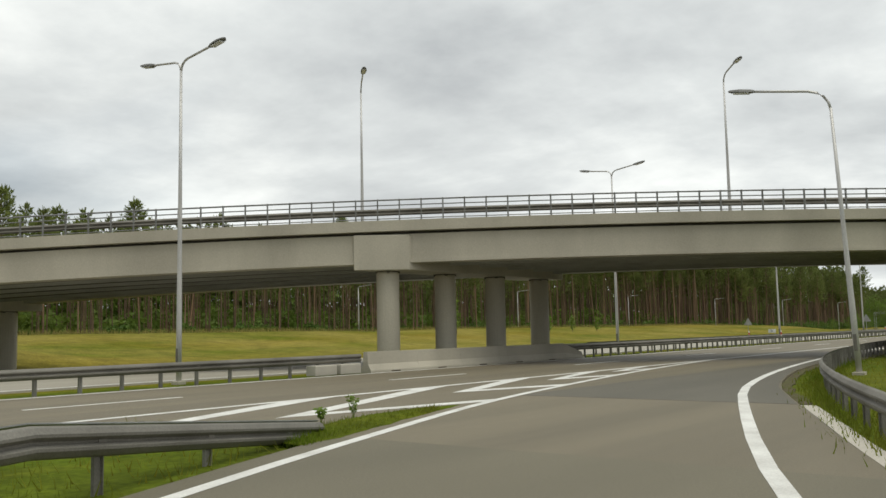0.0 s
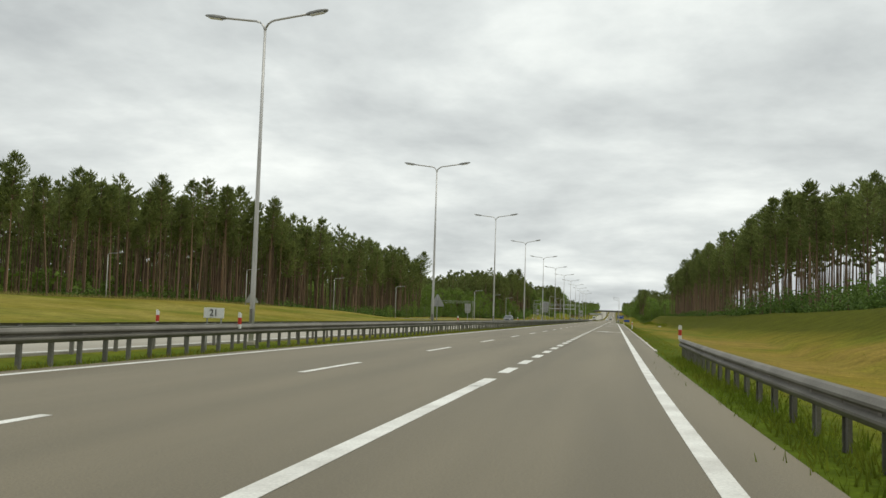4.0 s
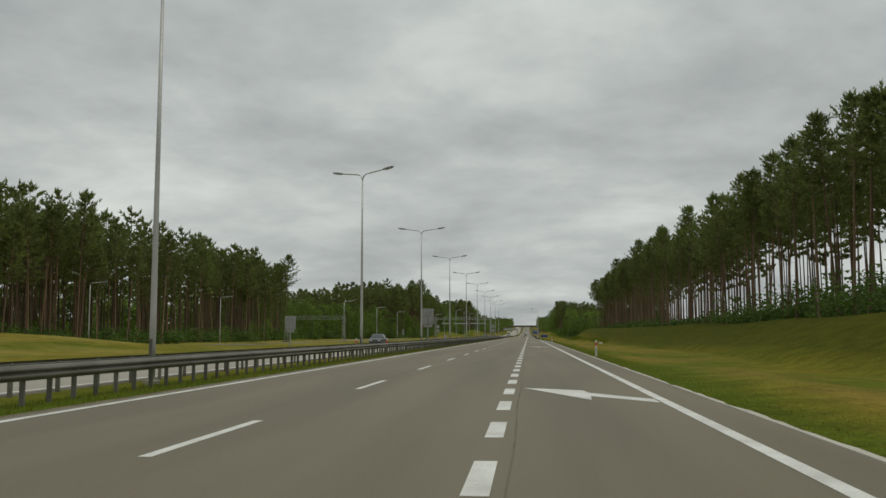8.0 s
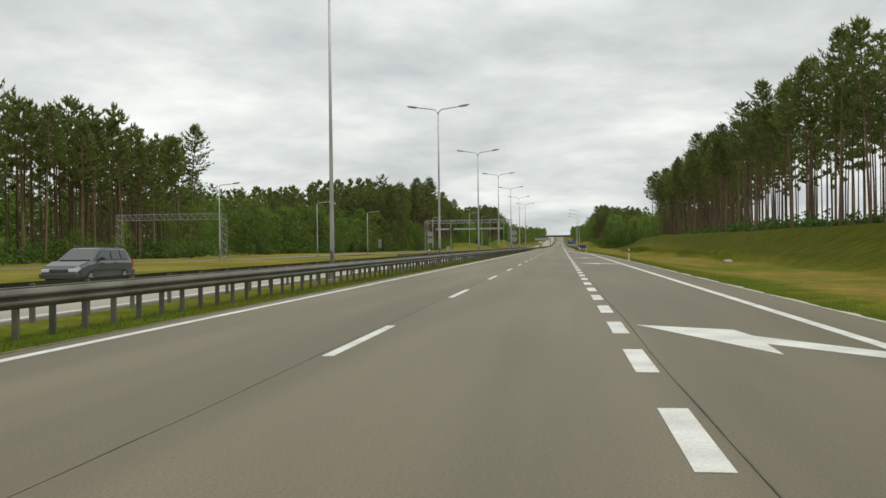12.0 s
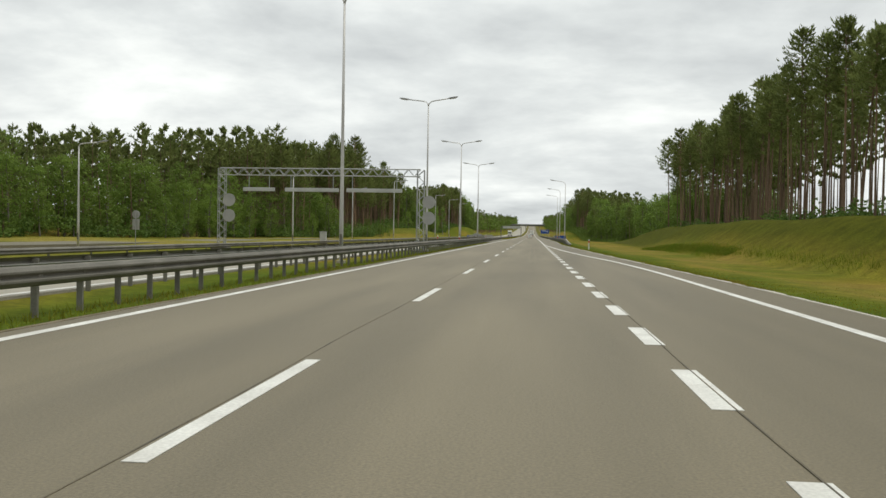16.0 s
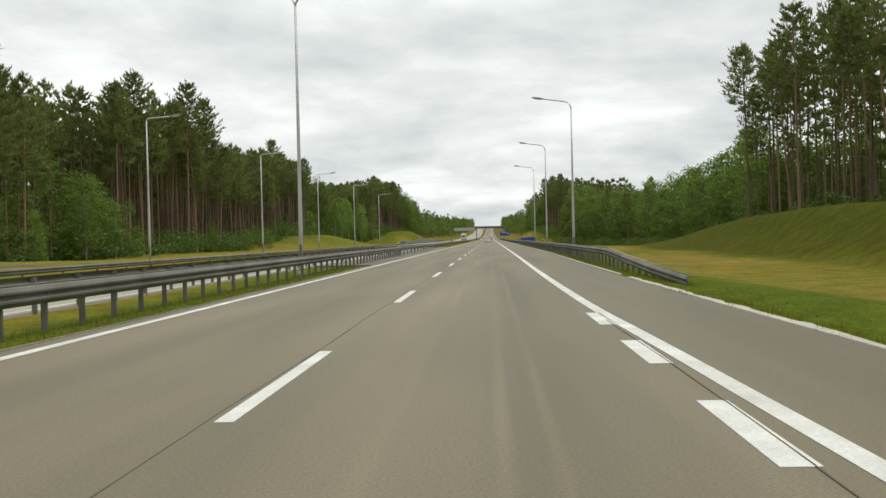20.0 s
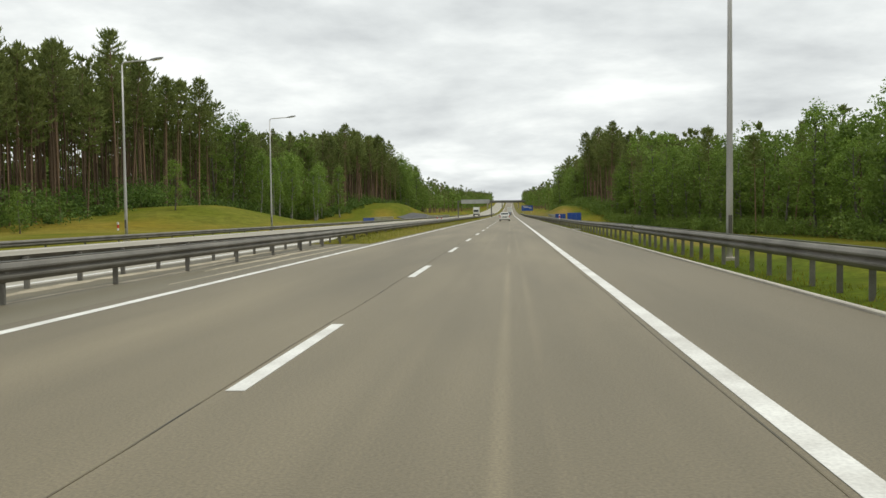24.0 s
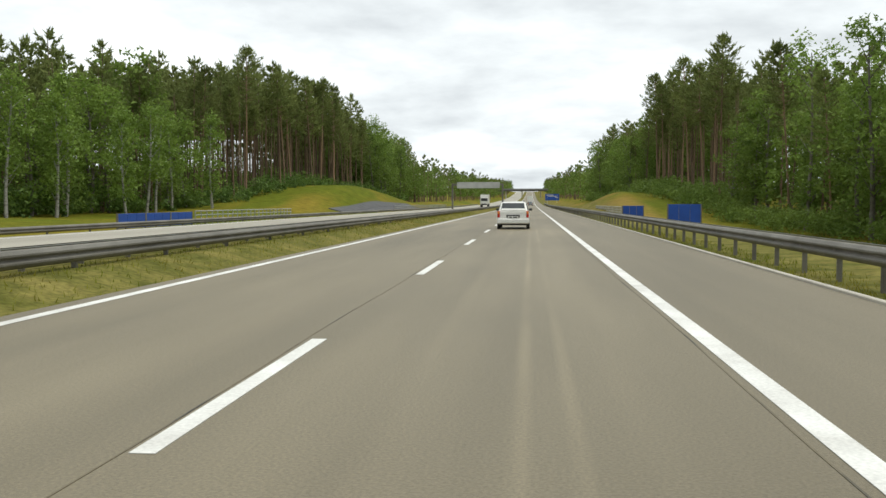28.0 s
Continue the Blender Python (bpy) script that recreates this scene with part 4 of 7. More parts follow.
def build_overpass():
    t = thing("overpass", (0, 0, 0), "skewed concrete road bridge on round piers with steel railings", "bridge")
    x0, x1, n = -44.0, 36.0, 32
    # shade below the deck is put into the slab's dark colour
    part("deck_slab", skew_box(bmesh.new(), x0, x1, NEAR_C + 0.55, FAR_C - 0.55, off(-0.62), off(-0.16), n), "concrete_dark", t, "concrete deck with underside shade in its dark colour")
    part("deck_surface", skew_box(bmesh.new(), x0, x1, NEAR_C + 1.6, FAR_C - 1.6, off(-0.155), off(-0.07), n), "asphalt_old", t)
    for c, s in ((NEAR_C, 1), (FAR_C, -1)):
        bm = bmesh.new()
        skew_box(bm, x0, x1, min(c - 0.12 * s, c + 0.5 * s), max(c - 0.12 * s, c + 0.5 * s), off(-0.47), off(0.0), n)
        bmesh.ops.bevel(bm, geom=[e for e in bm.edges if e.is_manifold and e.calc_face_angle(0) > 1.0], offset=0.025, segments=1, affect="EDGES")
        part("edge_beam", bm, "concrete", t, "pale concrete edge beam")
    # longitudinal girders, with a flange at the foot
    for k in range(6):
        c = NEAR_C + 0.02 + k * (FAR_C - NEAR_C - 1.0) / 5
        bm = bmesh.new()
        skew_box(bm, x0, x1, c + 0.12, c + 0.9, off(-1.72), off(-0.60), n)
        # inner webs are coloured dark as bay shade, flanges paler as lit edges
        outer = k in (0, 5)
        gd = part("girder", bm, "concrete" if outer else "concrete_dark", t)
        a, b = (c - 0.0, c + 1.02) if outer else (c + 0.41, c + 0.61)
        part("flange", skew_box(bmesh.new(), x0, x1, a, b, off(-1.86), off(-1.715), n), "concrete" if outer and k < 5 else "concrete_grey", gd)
    # caps and piers, in rows along the road below
    for row, (xa, xb) in enumerate(((-7.28, -5.46), (12.75, 14.55), (-28.35, -26.55))):
        dz = deck(xa) - deck(-6.3)
        bm = skew_box(bmesh.new(), xa, xb, NEAR_C - 0.06, FAR_C + 0.06, 4.25 + dz, 5.78 + dz)
        bmesh.ops.bevel(bm, geom=list(bm.edges), offset=0.03, segments=1, affect="EDGES")
        part("pier_cap", bm, "concrete", t)
        for k in range(4):
            xm = (xa + xb) / 2 - 0.33 + 0.23 * k
            y = NEAR_C + SLOPE * ((xa + xb) / 2) + 0.72 + 3.8 * k
            bm = tube(bmesh.new(), [(xm, y, -0.3), (xm, y, 4.13 + dz), (xm, y, 4.2 + dz)], [0.5, 0.5, 0.46], 24)
            part("pier", bm, "concrete", t, smooth=False)
            bm = box(bmesh.new(), xm - 0.38, xm + 0.38, y - 0.38, y + 0.38, 4.16 + dz, 4.26 + dz)
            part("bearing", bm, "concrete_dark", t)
    for xa, xb in ((-46.5, -44.0), (36.0, 38.5)):
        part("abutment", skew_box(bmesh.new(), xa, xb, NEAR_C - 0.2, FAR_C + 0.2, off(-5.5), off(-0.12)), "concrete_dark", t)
    # railings on both edges
    step = 0.72
    post = bmesh.new()
    box(post, -0.03, 0.03, -0.045, 0.045, 0.0, 0.95, 0.008)
    box(post, -0.07, 0.07, -0.1, 0.1, 0.0, 0.02)
    post = finish(post, "railing_post", "rail_paint")
    for c, s in ((NEAR_C + 0.12, 1), (FAR_C - 0.12, -1)):
        rail = part("railing", bmesh_rail(x0, x1, c, 0.91, 0.035, n), "rail_paint", t, "dark grey steel bridge railing")
        part("middle_rail", bmesh_rail(x0, x1, c, 0.68, 0.024, n), "rail_paint", rail)
        part("lower_rail", bmesh_rail(x0, x1, c, 0.09, 0.02, n), "rail_paint", rail)
        x = x0
        while x < x1:
            p = part("railing_post", post, "rail_paint", rail)
            p.location, p.rotation_euler.z = (x, c + SLOPE * x, deck(x)), math.atan(SLOPE)
            x += step
        # crash barrier behind the railing
        bm = bmesh.new()
        path = [(x0 + (x1 - x0) * i / n, c + 0.85 * s + SLOPE * (x0 + (x1 - x0) * i / n), deck(x0 + (x1 - x0) * i / n) - 0.05) for i in range(n + 1)]
        sweep(bm, [(-0.04, 0.38), (0.04, 0.44), (-0.02, 0.52), (0.04, 0.60), (-0.04, 0.68), (-0.08, 0.60), (-0.08, 0.44)], path)
        part("crash_barrier", bm, "galvanised_dull", t)
    return t


def bmesh_rail(x0, x1, c, up, r, n):
    bm = bmesh.new()
    pts = [(x0 + (x1 - x0) * i / n, c + SLOPE * (x0 + (x1 - x0) * i / n), deck(x0 + (x1 - x0) * i / n) + up) for i in range(n + 1)]
    return tube(bm, pts, r, 6)


build_overpass()


def median_wall():
    """Concrete safety wall at the foot of the median piers."""
    t = thing("safety_wall", (-4.62, 33.4, 0), "weathered concrete safety wall guarding the bridge piers", "barrier")
    prof = [(-0.30, 0), (0.30, 0), (0.28, 0.10), (0.14, 0.34), (0.10, 0.82), (-0.10, 0.82), (-0.14, 0.34), (-0.28, 0.10)]
    for k in range(5):
        y = 3.0 * k
        bm = sweep(bmesh.new(), prof, [(0, y, -0.02), (0, y + 2.994, -0.02)])
        bmesh.ops.bevel(bm, geom=[e for e in bm.edges if e.is_manifold and e.calc_face_angle(0) > 1.2], offset=0.005, segments=1, affect="EDGES")
        seg = part("wall_segment", bm, "concrete", t)
        part("drain_slot", box(bmesh.new(), 0.29, 0.306, y + 1.2, y + 1.75, 0.0, 0.045), "tar", seg, "dark drainage slot")
    # the last piece slopes down behind the start of the guard rail
    bm = sweep(bmesh.new(), prof, [(0, 15.0, -0.02), (0, 16.9, -0.02)])
    for v in bm.verts:
        if v.co.y > 16:
            v.co.z = -0.02 + (v.co.z + 0.02) * 0.4
    part("end_segment", bm, "concrete", t)
    for y in (-1.6, -2.9):
        bm = box(bmesh.new(), -0.25, 0.25, y, y + 1.1, 0, 0.38, 0.03)
        part("end_block", bm, "concrete_pale", t, "low pale concrete end block")
    return t


median_wall()


# ---- guard rails ----
BEAM = [(0.0, 0.0), (0.035, 0.02), (0.08, 0.075), (0.08, 0.105), (0.02, 0.145), (0.02, 0.165), (0.08, 0.205), (0.08, 0.235), (0.035, 0.29), (0.0, 0.31),
        (-0.006, 0.31), (0.028, 0.285), (0.07, 0.232), (0.07, 0.208), (0.012, 0.168), (0.012, 0.142), (0.07, 0.102), (0.07, 0.078), (0.028, 0.025), (-0.006, 0.0)]


def post_mesh(side):
    bm = bmesh.new()
    box(bm, -0.05 * side - 0.02, -0.05 * side + 0.02, -0.05, 0.05, -0.75, 0.70)
    box(bm, -0.05 * side - 0.05, -0.05 * side + 0.05, -0.055, -0.045, -0.75, 0.69)
    box(bm, min(-0.03 * side, 0.03 * side), max(-0.03 * side, 0.03 * side), -0.06, 0.06, 0.45, 0.68)
    return finish(bm, "post", "post_steel")


POSTS = {1: post_mesh(1), -1: post_mesh(-1)}


def guard_rail(path, side, spacing, label, group="guard rails", drop=False, cap=False, foot=lambda y: 0.42, sink=0.0):
    """W-beam along (x, y) points; side is +1 when its face looks to the right of the path."""
    base = (path[0][0], path[0][1], rise(path[0][1]))
    t = thing("guard_rail", base, label, "guard rail", group)
    pts = []
    for i, (x, y) in enumerate(path):
        z = rise(y) + foot(y) - sink
        if drop and i < 4:
            z -= 0.56 * (1 - i / 4)
        pts.append((x - base[0], y - base[1], z - base[2]))
    prof = [(u * side, v) for u, v in BEAM]
    part("beam", sweep(bmesh.new(), prof if side > 0 else prof[::-1], pts), "galvanised_dull", t, "weathered W-shaped steel beam")
    if cap:
        part("top_beam", sweep(bmesh.new(), [(-0.16 * side, 0.30), (-0.02 * side, 0.34), (-0.02 * side, 0.325), (-0.15 * side, 0.27)], pts), "galvanised", t, "pale upper steel strip")
    run, nxt = 0.0, spacing * 0.5
    for a, b in zip(pts, pts[1:]):
        d = math.hypot(b[0] - a[0], b[1] - a[1])
        while nxt < run + d:
            u = (nxt - run) / d
            p = part("post", POSTS[side], "post_steel", t)
            p.location = (a[0] + (b[0] - a[0]) * u, a[1] + (b[1] - a[1]) * u, a[2] + (b[2] - a[2]) * u - 0.42)
            p.rotation_euler.z = math.atan2(b[1] - a[1], b[0] - a[0]) - math.pi / 2
            nxt += spacing
        run += d
    return t


def line_of(fn, a, b, step=4.0):
    n = max(1, round((b - a) / step))
    return [(fn(a + (b - a) * i / n), a + (b - a) * i / n) for i in range(n + 1)]


LR = lambda y: curve(RAIL_LEFT, min(y, 890))
STEP_DOWN = lambda y: 0.42 - 0.10 * smooth(440, 530, y)
guard_rail(line_of(lambda y: -4.7, -120, 33.2), 1, 1.33, "dull steel guard rail beside the median grass")
guard_rail(line_of(LR, 48.4, 270), 1, 1.0, "dull steel guard rail with close-set posts beside median grass", cap=True)
guard_rail(line_of(LR, 270.2, 470), 1, 1.33, "dull steel guard rail with close-set posts beside median grass", cap=True, foot=STEP_DOWN)
guard_rail(line_of(LR, 470.2, 960), 1, 4.0, "dull steel guard rail on wide-set posts beside the median", cap=True, foot=STEP_DOWN)
guard_rail(line_of(lambda y: -7.3 - 0.45 * smooth(380, 460, y), 56, 470), -1, 2.0, "dull steel guard rail facing the oncoming carriageway")
guard_rail(line_of(lambda y: -7.75 + 1.2 * smooth(470, 545, y), 470.3, 960), -1, 2.0, "dull steel guard rail facing the oncoming carriageway", foot=STEP_DOWN)
guard_rail(line_of(lambda y: -20.1, 334, 960), 1, 4.0, "dull steel guard rail along the far verge", sink=0.37)
guard_rail([(curve(RAMP_RAIL, 94 - 2.0 * i), 94 - 2.0 * i) for i in range(46)], 1, 1.33, "low dull steel guard rail curving along the slip road", foot=lambda y: 0.30)
guard_rail(line_of(lambda y: 7.05 + 0.15 * smooth(424, 419, y) + 0.4 * smooth(424, 470, y), 419, 530), -1, 1.33, "dull steel guard rail beside the hard shoulder with a ramped end", drop=True, cap=True)
guard_rail(line_of(lambda y: 7.45, 530.3, 960), -1, 2.0, "dull steel guard rail beside the hard shoulder", cap=True, foot=lambda y: 0.42 - 0.07 * smooth(530, 560, y))
guard_rail([(9.15, 17.6), (9.65, 16.2), (10.15, 14.8), (10.68, 13.4), (11.2, 12.0), (12.1, 9.9), (13.5, 6.8), (15.0, 3.6), (16.9, -0.2), (19.5, -6.0), (24.8, -16.0), (31.8, -30.0)], -1, 2.0, "dull steel guard rail along the gore with a sunken end", drop=True, cap=True)


# ---- street lamps ----
def lamp_head(parent, p, d, r=0.1):
    """A flat luminaire at p, pointing along the level direction d, slightly tilted up."""
    d = Vector(d).normalized()
    s = Vector((d.y, -d.x, 0))
    bm = bmesh.new()
    ring = []
    for u, w, h in ((0.0, 0.06, 0.05), (0.12, 0.12, 0.07), (0.45, 0.16, 0.075), (0.72, 0.12, 0.05), (0.8, 0.05, 0.03)):
        c = Vector(p) + d * u + Vector((0, 0, u * 0.16))
        ring.append([bm.verts.new(c + s * w * a + Vector((0, 0, h * b))) for a, b in ((-1, -0.5), (1, -0.5), (0.8, 0.5), (0.3, 1.0), (-0.3, 1.0), (-0.8, 0.5))])
    for r0, r1 in zip(ring, ring[1:]):
        for j in range(6):
            bm.faces.new((r0[j], r0[(j + 1) % 6], r1[(j + 1) % 6], r1[j]))
    bm.faces.new(ring[0]); bm.faces.new(ring[-1][::-1])
    head = part("luminaire", bm, "rail_paint", parent, "dark flat lamp head")
    bm = bmesh.new()
    c = Vector(p) + d * 0.42 + Vector((0, 0, 0.42 * 0.16 - 0.045))
    q = [c + d * u + s * w + Vector((0, 0, u * 0.16)) for u, w in ((-0.26, -0.1), (0.24, -0.1), (0.24, 0.1), (-0.26, 0.1))]
    v = [bm.verts.new(a) for a in q] + [bm.verts.new(a - Vector((0, 0, 0.03))) for a in q]
    bm.faces.new(v[:4]); bm.faces.new(v[4:][::-1])
    for j in range(4):
        bm.faces.new((v[j], v[(j + 1) % 4], v[4 + (j + 1) % 4], v[4 + j]))
    part("lens", bm, "lamp_glass", head)


def street_lamp(name, height, arms, label, group, reach=1.55, lift=0.5, thick=0.09):
    t = thing(name, (0, 0, 0), label, "street lamp", group)
    part("pole", tube(bmesh.new(), [(0, 0, -0.5), (0, 0, 2), (0, 0, height * 0.6), (0, 0, height)], [thick, thick, thick * 0.72, thick * 0.5], 12), "lamp_grey", t, smooth=True)
    bm = box(bmesh.new(), -0.17, 0.17, -0.17, 0.17, -0.06, 0.06, 0.01)
    part("base_plate", bm, "concrete", t)
    bm = box(bmesh.new(), -0.05, 0.05, -thick - 0.012, -thick + 0.01, 0.7, 1.2, 0.005)
    part("service_door", bm, "galvanised_dull", t)
    for d in arms:
        bend = lift * 0.72
        pts = [(d[0] * bend * (1 - math.cos(a)), d[1] * bend * (1 - math.cos(a)), height - 0.05 + bend * math.sin(a)) for a in (0, 0.35, 0.7, 1.05, 1.4)]
        k0, z0 = bend * (1 - math.cos(1.4)), pts[-1][2]
        pts += [(d[0] * k, d[1] * k, z0 + lift * 0.28 * (k - k0) / (reach - k0)) for k in (k0 + (reach - k0) * u for u in (0.3, 0.65, 1.0))]
        part("arm", tube(bmesh.new(), pts, 0.042, 8), "lamp_grey", t, smooth=True)
        lamp_head(t, pts[-1], d)
    return t


double = street_lamp("double_street_lamp", 11.15, ((1, 0, 0), (-1, 0, 0)), "tall grey steel lamp post with two arms in the median", "median lamps", lift=0.58)
double.location = (-6.08, 25.9, 0)
for i in range(-1, 12):
    y = 90.2 + 31.06 * i - {-1: 0.7, 9: 0.5}.get(i, 0)
    copy_thing(double, pose(-6.28 + 0.00154 * (y - 200), y, 0, 0, 0, {3: -24.0, 2: -9.0, 9: -9.0, 10: -5.0}.get(i, 1.5 * math.sin(i * 2.3) - 1.5)))
double.scale.z = 0.953  # the first of the row is a little shorter
single = street_lamp("street_lamp", 10.15, ((-1, 0, 0),), "tall grey steel lamp post with one arm behind the guard rail", "verge lamps", reach=1.9, lift=0.75)
single.location = (7.75, 457.2, 0)
for x, y in ((7.75, 486.4), (8.0, 515.5)):
    copy_thing(single, pose(x, y, 0))
ramp_lamp = street_lamp("street_lamp", 8.2, ((-1, -0.25, 0),), "grey steel lamp post with one long arm beside the slip road", "slip road lamps", reach=2.1, lift=0.95)
ramp_lamp.location = (12.45, 36.8, 0)
ramp_lamp.rotation_euler = (radians(1.0), radians(-2.2), 0)
bridge_lamp = street_lamp("street_lamp", 8.6, ((0.75, -0.66, 0),), "grey steel lamp post with one arm on the bridge edge", "bridge lamps", reach=1.2, lift=0.75, thick=0.09)
bridge_lamp.location = (-13.5, FAR_C - 0.35 + SLOPE * -13.5, deck(-13.5))
for x in (1.85, 17.2, -29.3):
    copy_thing(bridge_lamp, pose(x, FAR_C - 0.35 + SLOPE * x, deck(x)))
far_lamp = street_lamp("street_lamp", 10.3, ((1, 0, 0),), "tall grey steel lamp post with one arm on the far verge", "far verge lamps", reach=1.7, lift=0.3)
far_lamp.location = (-21.6, 486.0, 0)
for x, y in ((-22.6, 458.0), (-21.4, 515.2), (-20.6, 542.0), (-20.4, 573.4)):
    copy_thing(far_lamp, pose(x, y, 0))
low_lamp = street_lamp("street_lamp", 7.4, ((1, 0, 0),), "grey steel lamp post with one arm by the slip road", "slip road lamps", reach=1.4, lift=0.35, thick=0.085)
low_lamp.location = (-24.4, 430.2, 0)
for x, y in ((-24.0, 396.0), (-30.5, 362.0), (-30.5, 330.0), (-31, 296.0), (-46.2, 270.0), (-50.2, 234.0), (-53.6, 198.0), (-56.6, 162.0), (-58.0, 126.0), (-58.5, 90.0)):
    lamp = copy_thing(low_lamp, pose(x, y, land(x, y)))
    if y < 200:
        lamp.scale.z = 0.76


# ---- signs and gantries ----
def pole_pair(t, xs, top, r=0.03):
    for x in xs:
        part("sign_post", tube(bmesh.new(), [(x, 0.035, -0.5), (x, 0.035, top)], r, 8), "galvanised", t)


def triangle_sign(x, y, zc, size):
    t = thing("triangle_sign", (x, y, land(x, y)), "triangular road sign seen from its bare grey back", "road sign", "warning signs")
    g = land(x, y)
    h = size * 0.87
    bm = bmesh.new()
    tri = [(-size / 2, -h * 0.42), (size / 2, -h * 0.42), (0, h * 0.58)]
    a = [bm.verts.new((u, 0.0, zc - g + v)) for u, v in tri]
    b = [bm.verts.new((u, 0.03, zc - g + v)) for u, v in tri]
    bm.faces.new(a); bm.faces.new(b[::-1])
    for i in range(3):
        bm.faces.new((a[i], b[i], b[(i + 1) % 3], a[(i + 1) % 3]))
    bmesh.ops.bevel(bm, geom=[e for e in bm.edges if abs(e.verts[0].co.y - e.verts[1].co.y) > 0.01], offset=0.05, segments=3, affect="EDGES")
    p = part("plate", bm, "sign_back", t)
    for v in (-0.2, 0.12):
        part("bracket", box(bmesh.new(), -0.16, 0.16, -0.03, -0.004, zc - g + v * h - 0.02, zc - g + v * h + 0.02), "galvanised", p)
    part("sign_post", tube(bmesh.new(), [(0, -0.05, -0.5), (0, -0.05, zc - g + h * 0.4)], 0.032, 8), "galvanised", t)


triangle_sign(-21.1, 124.4, 2.05, 1.1)
triangle_sign(-6.35, 122.6, 2.15, 1.05)


def board_sign(x, y, z0, z1, w, low):
    t = thing("board_sign", (x, y, 0), "tall rectangular road sign seen from its grey back on one post", "road sign", "board signs")
    h = (z1 - z0 - 0.04) / 2
    for k in range(2):
        for s in (-1, 1):
            bm = box(bmesh.new(), 0.008 if s > 0 else -w / 2, w / 2 if s > 0 else -0.008, -0.015, 0.015, z0 + k * (h + 0.02), z0 + k * (h + 0.02) + h, 0.01)
            part("panel", bm, "sign_back", t)
    part("small_plate", box(bmesh.new(), -w * 0.38, w * 0.38, -0.015, 0.015, z0 - low, z0 - 0.03, 0.01), "sign_back", t)
    for z in (z0 + 0.25, z1 - 0.25):
        part("bracket", box(bmesh.new(), -w * 0.42, w * 0.42, -0.05, -0.016, z - 0.03, z + 0.03), "galvanised", t)
    part("sign_post", tube(bmesh.new(), [(0, -0.08, -0.5), (0, -0.08, z1 - 0.05)], 0.055, 10), "galvanised", t)


board_sign(-6.1, 218.6, 2.38, 3.98, 1.22, 0.3)
board_sign(-19.3, 214.4, 1.85, 3.2, 1.05, 0.28)


def double_plate_sign(x, y):
    g = land(x, y)
    t = thing("plate_sign", (x, y, g), "round sign over a plate, seen from their grey backs", "road sign")
    bm = bmesh.new()
    bmesh.ops.create_cone(bm, cap_ends=True, segments=28, radius1=0.33, radius2=0.33, depth=0.02, matrix=pose(0, 0, 2.45 - g, 90))
    part("round_plate", bm, "sign_back", t)
    part("lower_plate", box(bmesh.new(), -0.30, 0.30, -0.012, 0.012, 1.2 - g, 2.08 - g, 0.008), "sign_back", t)
    for z in (1.5, 1.9, 2.45):
        part("bracket", box(bmesh.new(), -0.2, 0.2, -0.035, -0.013, z - g - 0.02, z - g + 0.02), "galvanised", t)
    part("sign_post", tube(bmesh.new(), [(0, -0.06, -0.4), (0, -0.06, 2.6 - g)], 0.03, 8), "galvanised", t)


double_plate_sign(-30.1, 370.5)


def text_on(parent, s, size, loc, material, turn=0.0):
    cu = bpy.data.curves.new("text", "FONT")
    cu.body, cu.size, cu.extrude, cu.align_x, cu.align_y = s, size, 0.004, "CENTER", "CENTER"
    ob = bpy.data.objects.new("text", cu)
    scene.collection.objects.link(ob)
    dg = bpy.context.evaluated_depsgraph_get()
    me = bpy.data.meshes.new_from_object(ob.evaluated_get(dg))
    bpy.data.objects.remove(ob)
    me.materials.clear(); me.materials.append(M[material])
    me.transform(Matrix.Rotation(radians(90), 4, "X"))
    p = part("lettering", me, material, parent)
    p.location, p.rotation_euler.z = loc, turn
    return p


def marker_post(x, y, z, base=0.0, group="marker posts", on="in the verge grass", digit=""):
    t = thing("marker_post", (x, y, z), "white marker post with a red band " + on, "marker post", group)
    bm = bmesh.new()
    prof = [(-0.06, 0.02), (-0.03, -0.035), (0.03, -0.035), (0.06, 0.02)]
    for z0, z1, nm, ma in ((-0.3, 0.66, "shaft", "sign_white"), (0.66, 0.86, "red_band", "sign_red"), (0.86, 1.02, "top", "sign_white")):
        bm = bmesh.new()
        z0, z1 = max(z0, base - 0.02) - base, z1 - base
        a = [bm.verts.new((u, v, z0)) for u, v in prof]
        b = [bm.verts.new((u, v * 0.95, z1 - (0.05 * (v > 0) if nm == "top" else 0))) for u, v in prof]
        bm.faces.new(a[::-1]); bm.faces.new(b)
        for i in range(4):
            bm.faces.new((a[i], a[(i + 1) % 4], b[(i + 1) % 4], b[i]))
        part(nm, bm, ma, t)
    if digit:
        text_on(t, digit, 0.13, (0, -0.041, 0.42), "sign_black")
    elif base == 0:
        part("writing", box(bmesh.new(), -0.018, 0.018, -0.04, -0.036, 0.36, 0.42), "sign_black", t)
        part("writing", box(bmesh.new(), -0.018, 0.018, -0.04, -0.036, 0.46, 0.52), "sign_black", t)
    return t


for x, y in ((8.32, 184.6), (8.16, 283.4), (7.72, 389.2)):
    marker_post(x, y, land(x, y), digit="7" if y > 380 else "")
for x, y in ((-5.66, 189.4), (-7.8, 189.4), (-5.2, 390.4), (-7.75, 393.6), (-5.95, 594.6), (-6.6, 596.5), (-5.05, 86.0), (-7.9, 86.3), (8.25, 93.0), (7.4, 487.8), (7.4, 587.5), (-7.9, 140.0), (-7.9, 283.0), (-7.6, 487.0), (-20.2, 540.0)):
    marker_post(x, y, rise(y) + 0.62, 0.55, "rail marker posts", "clamped to the guard rail")


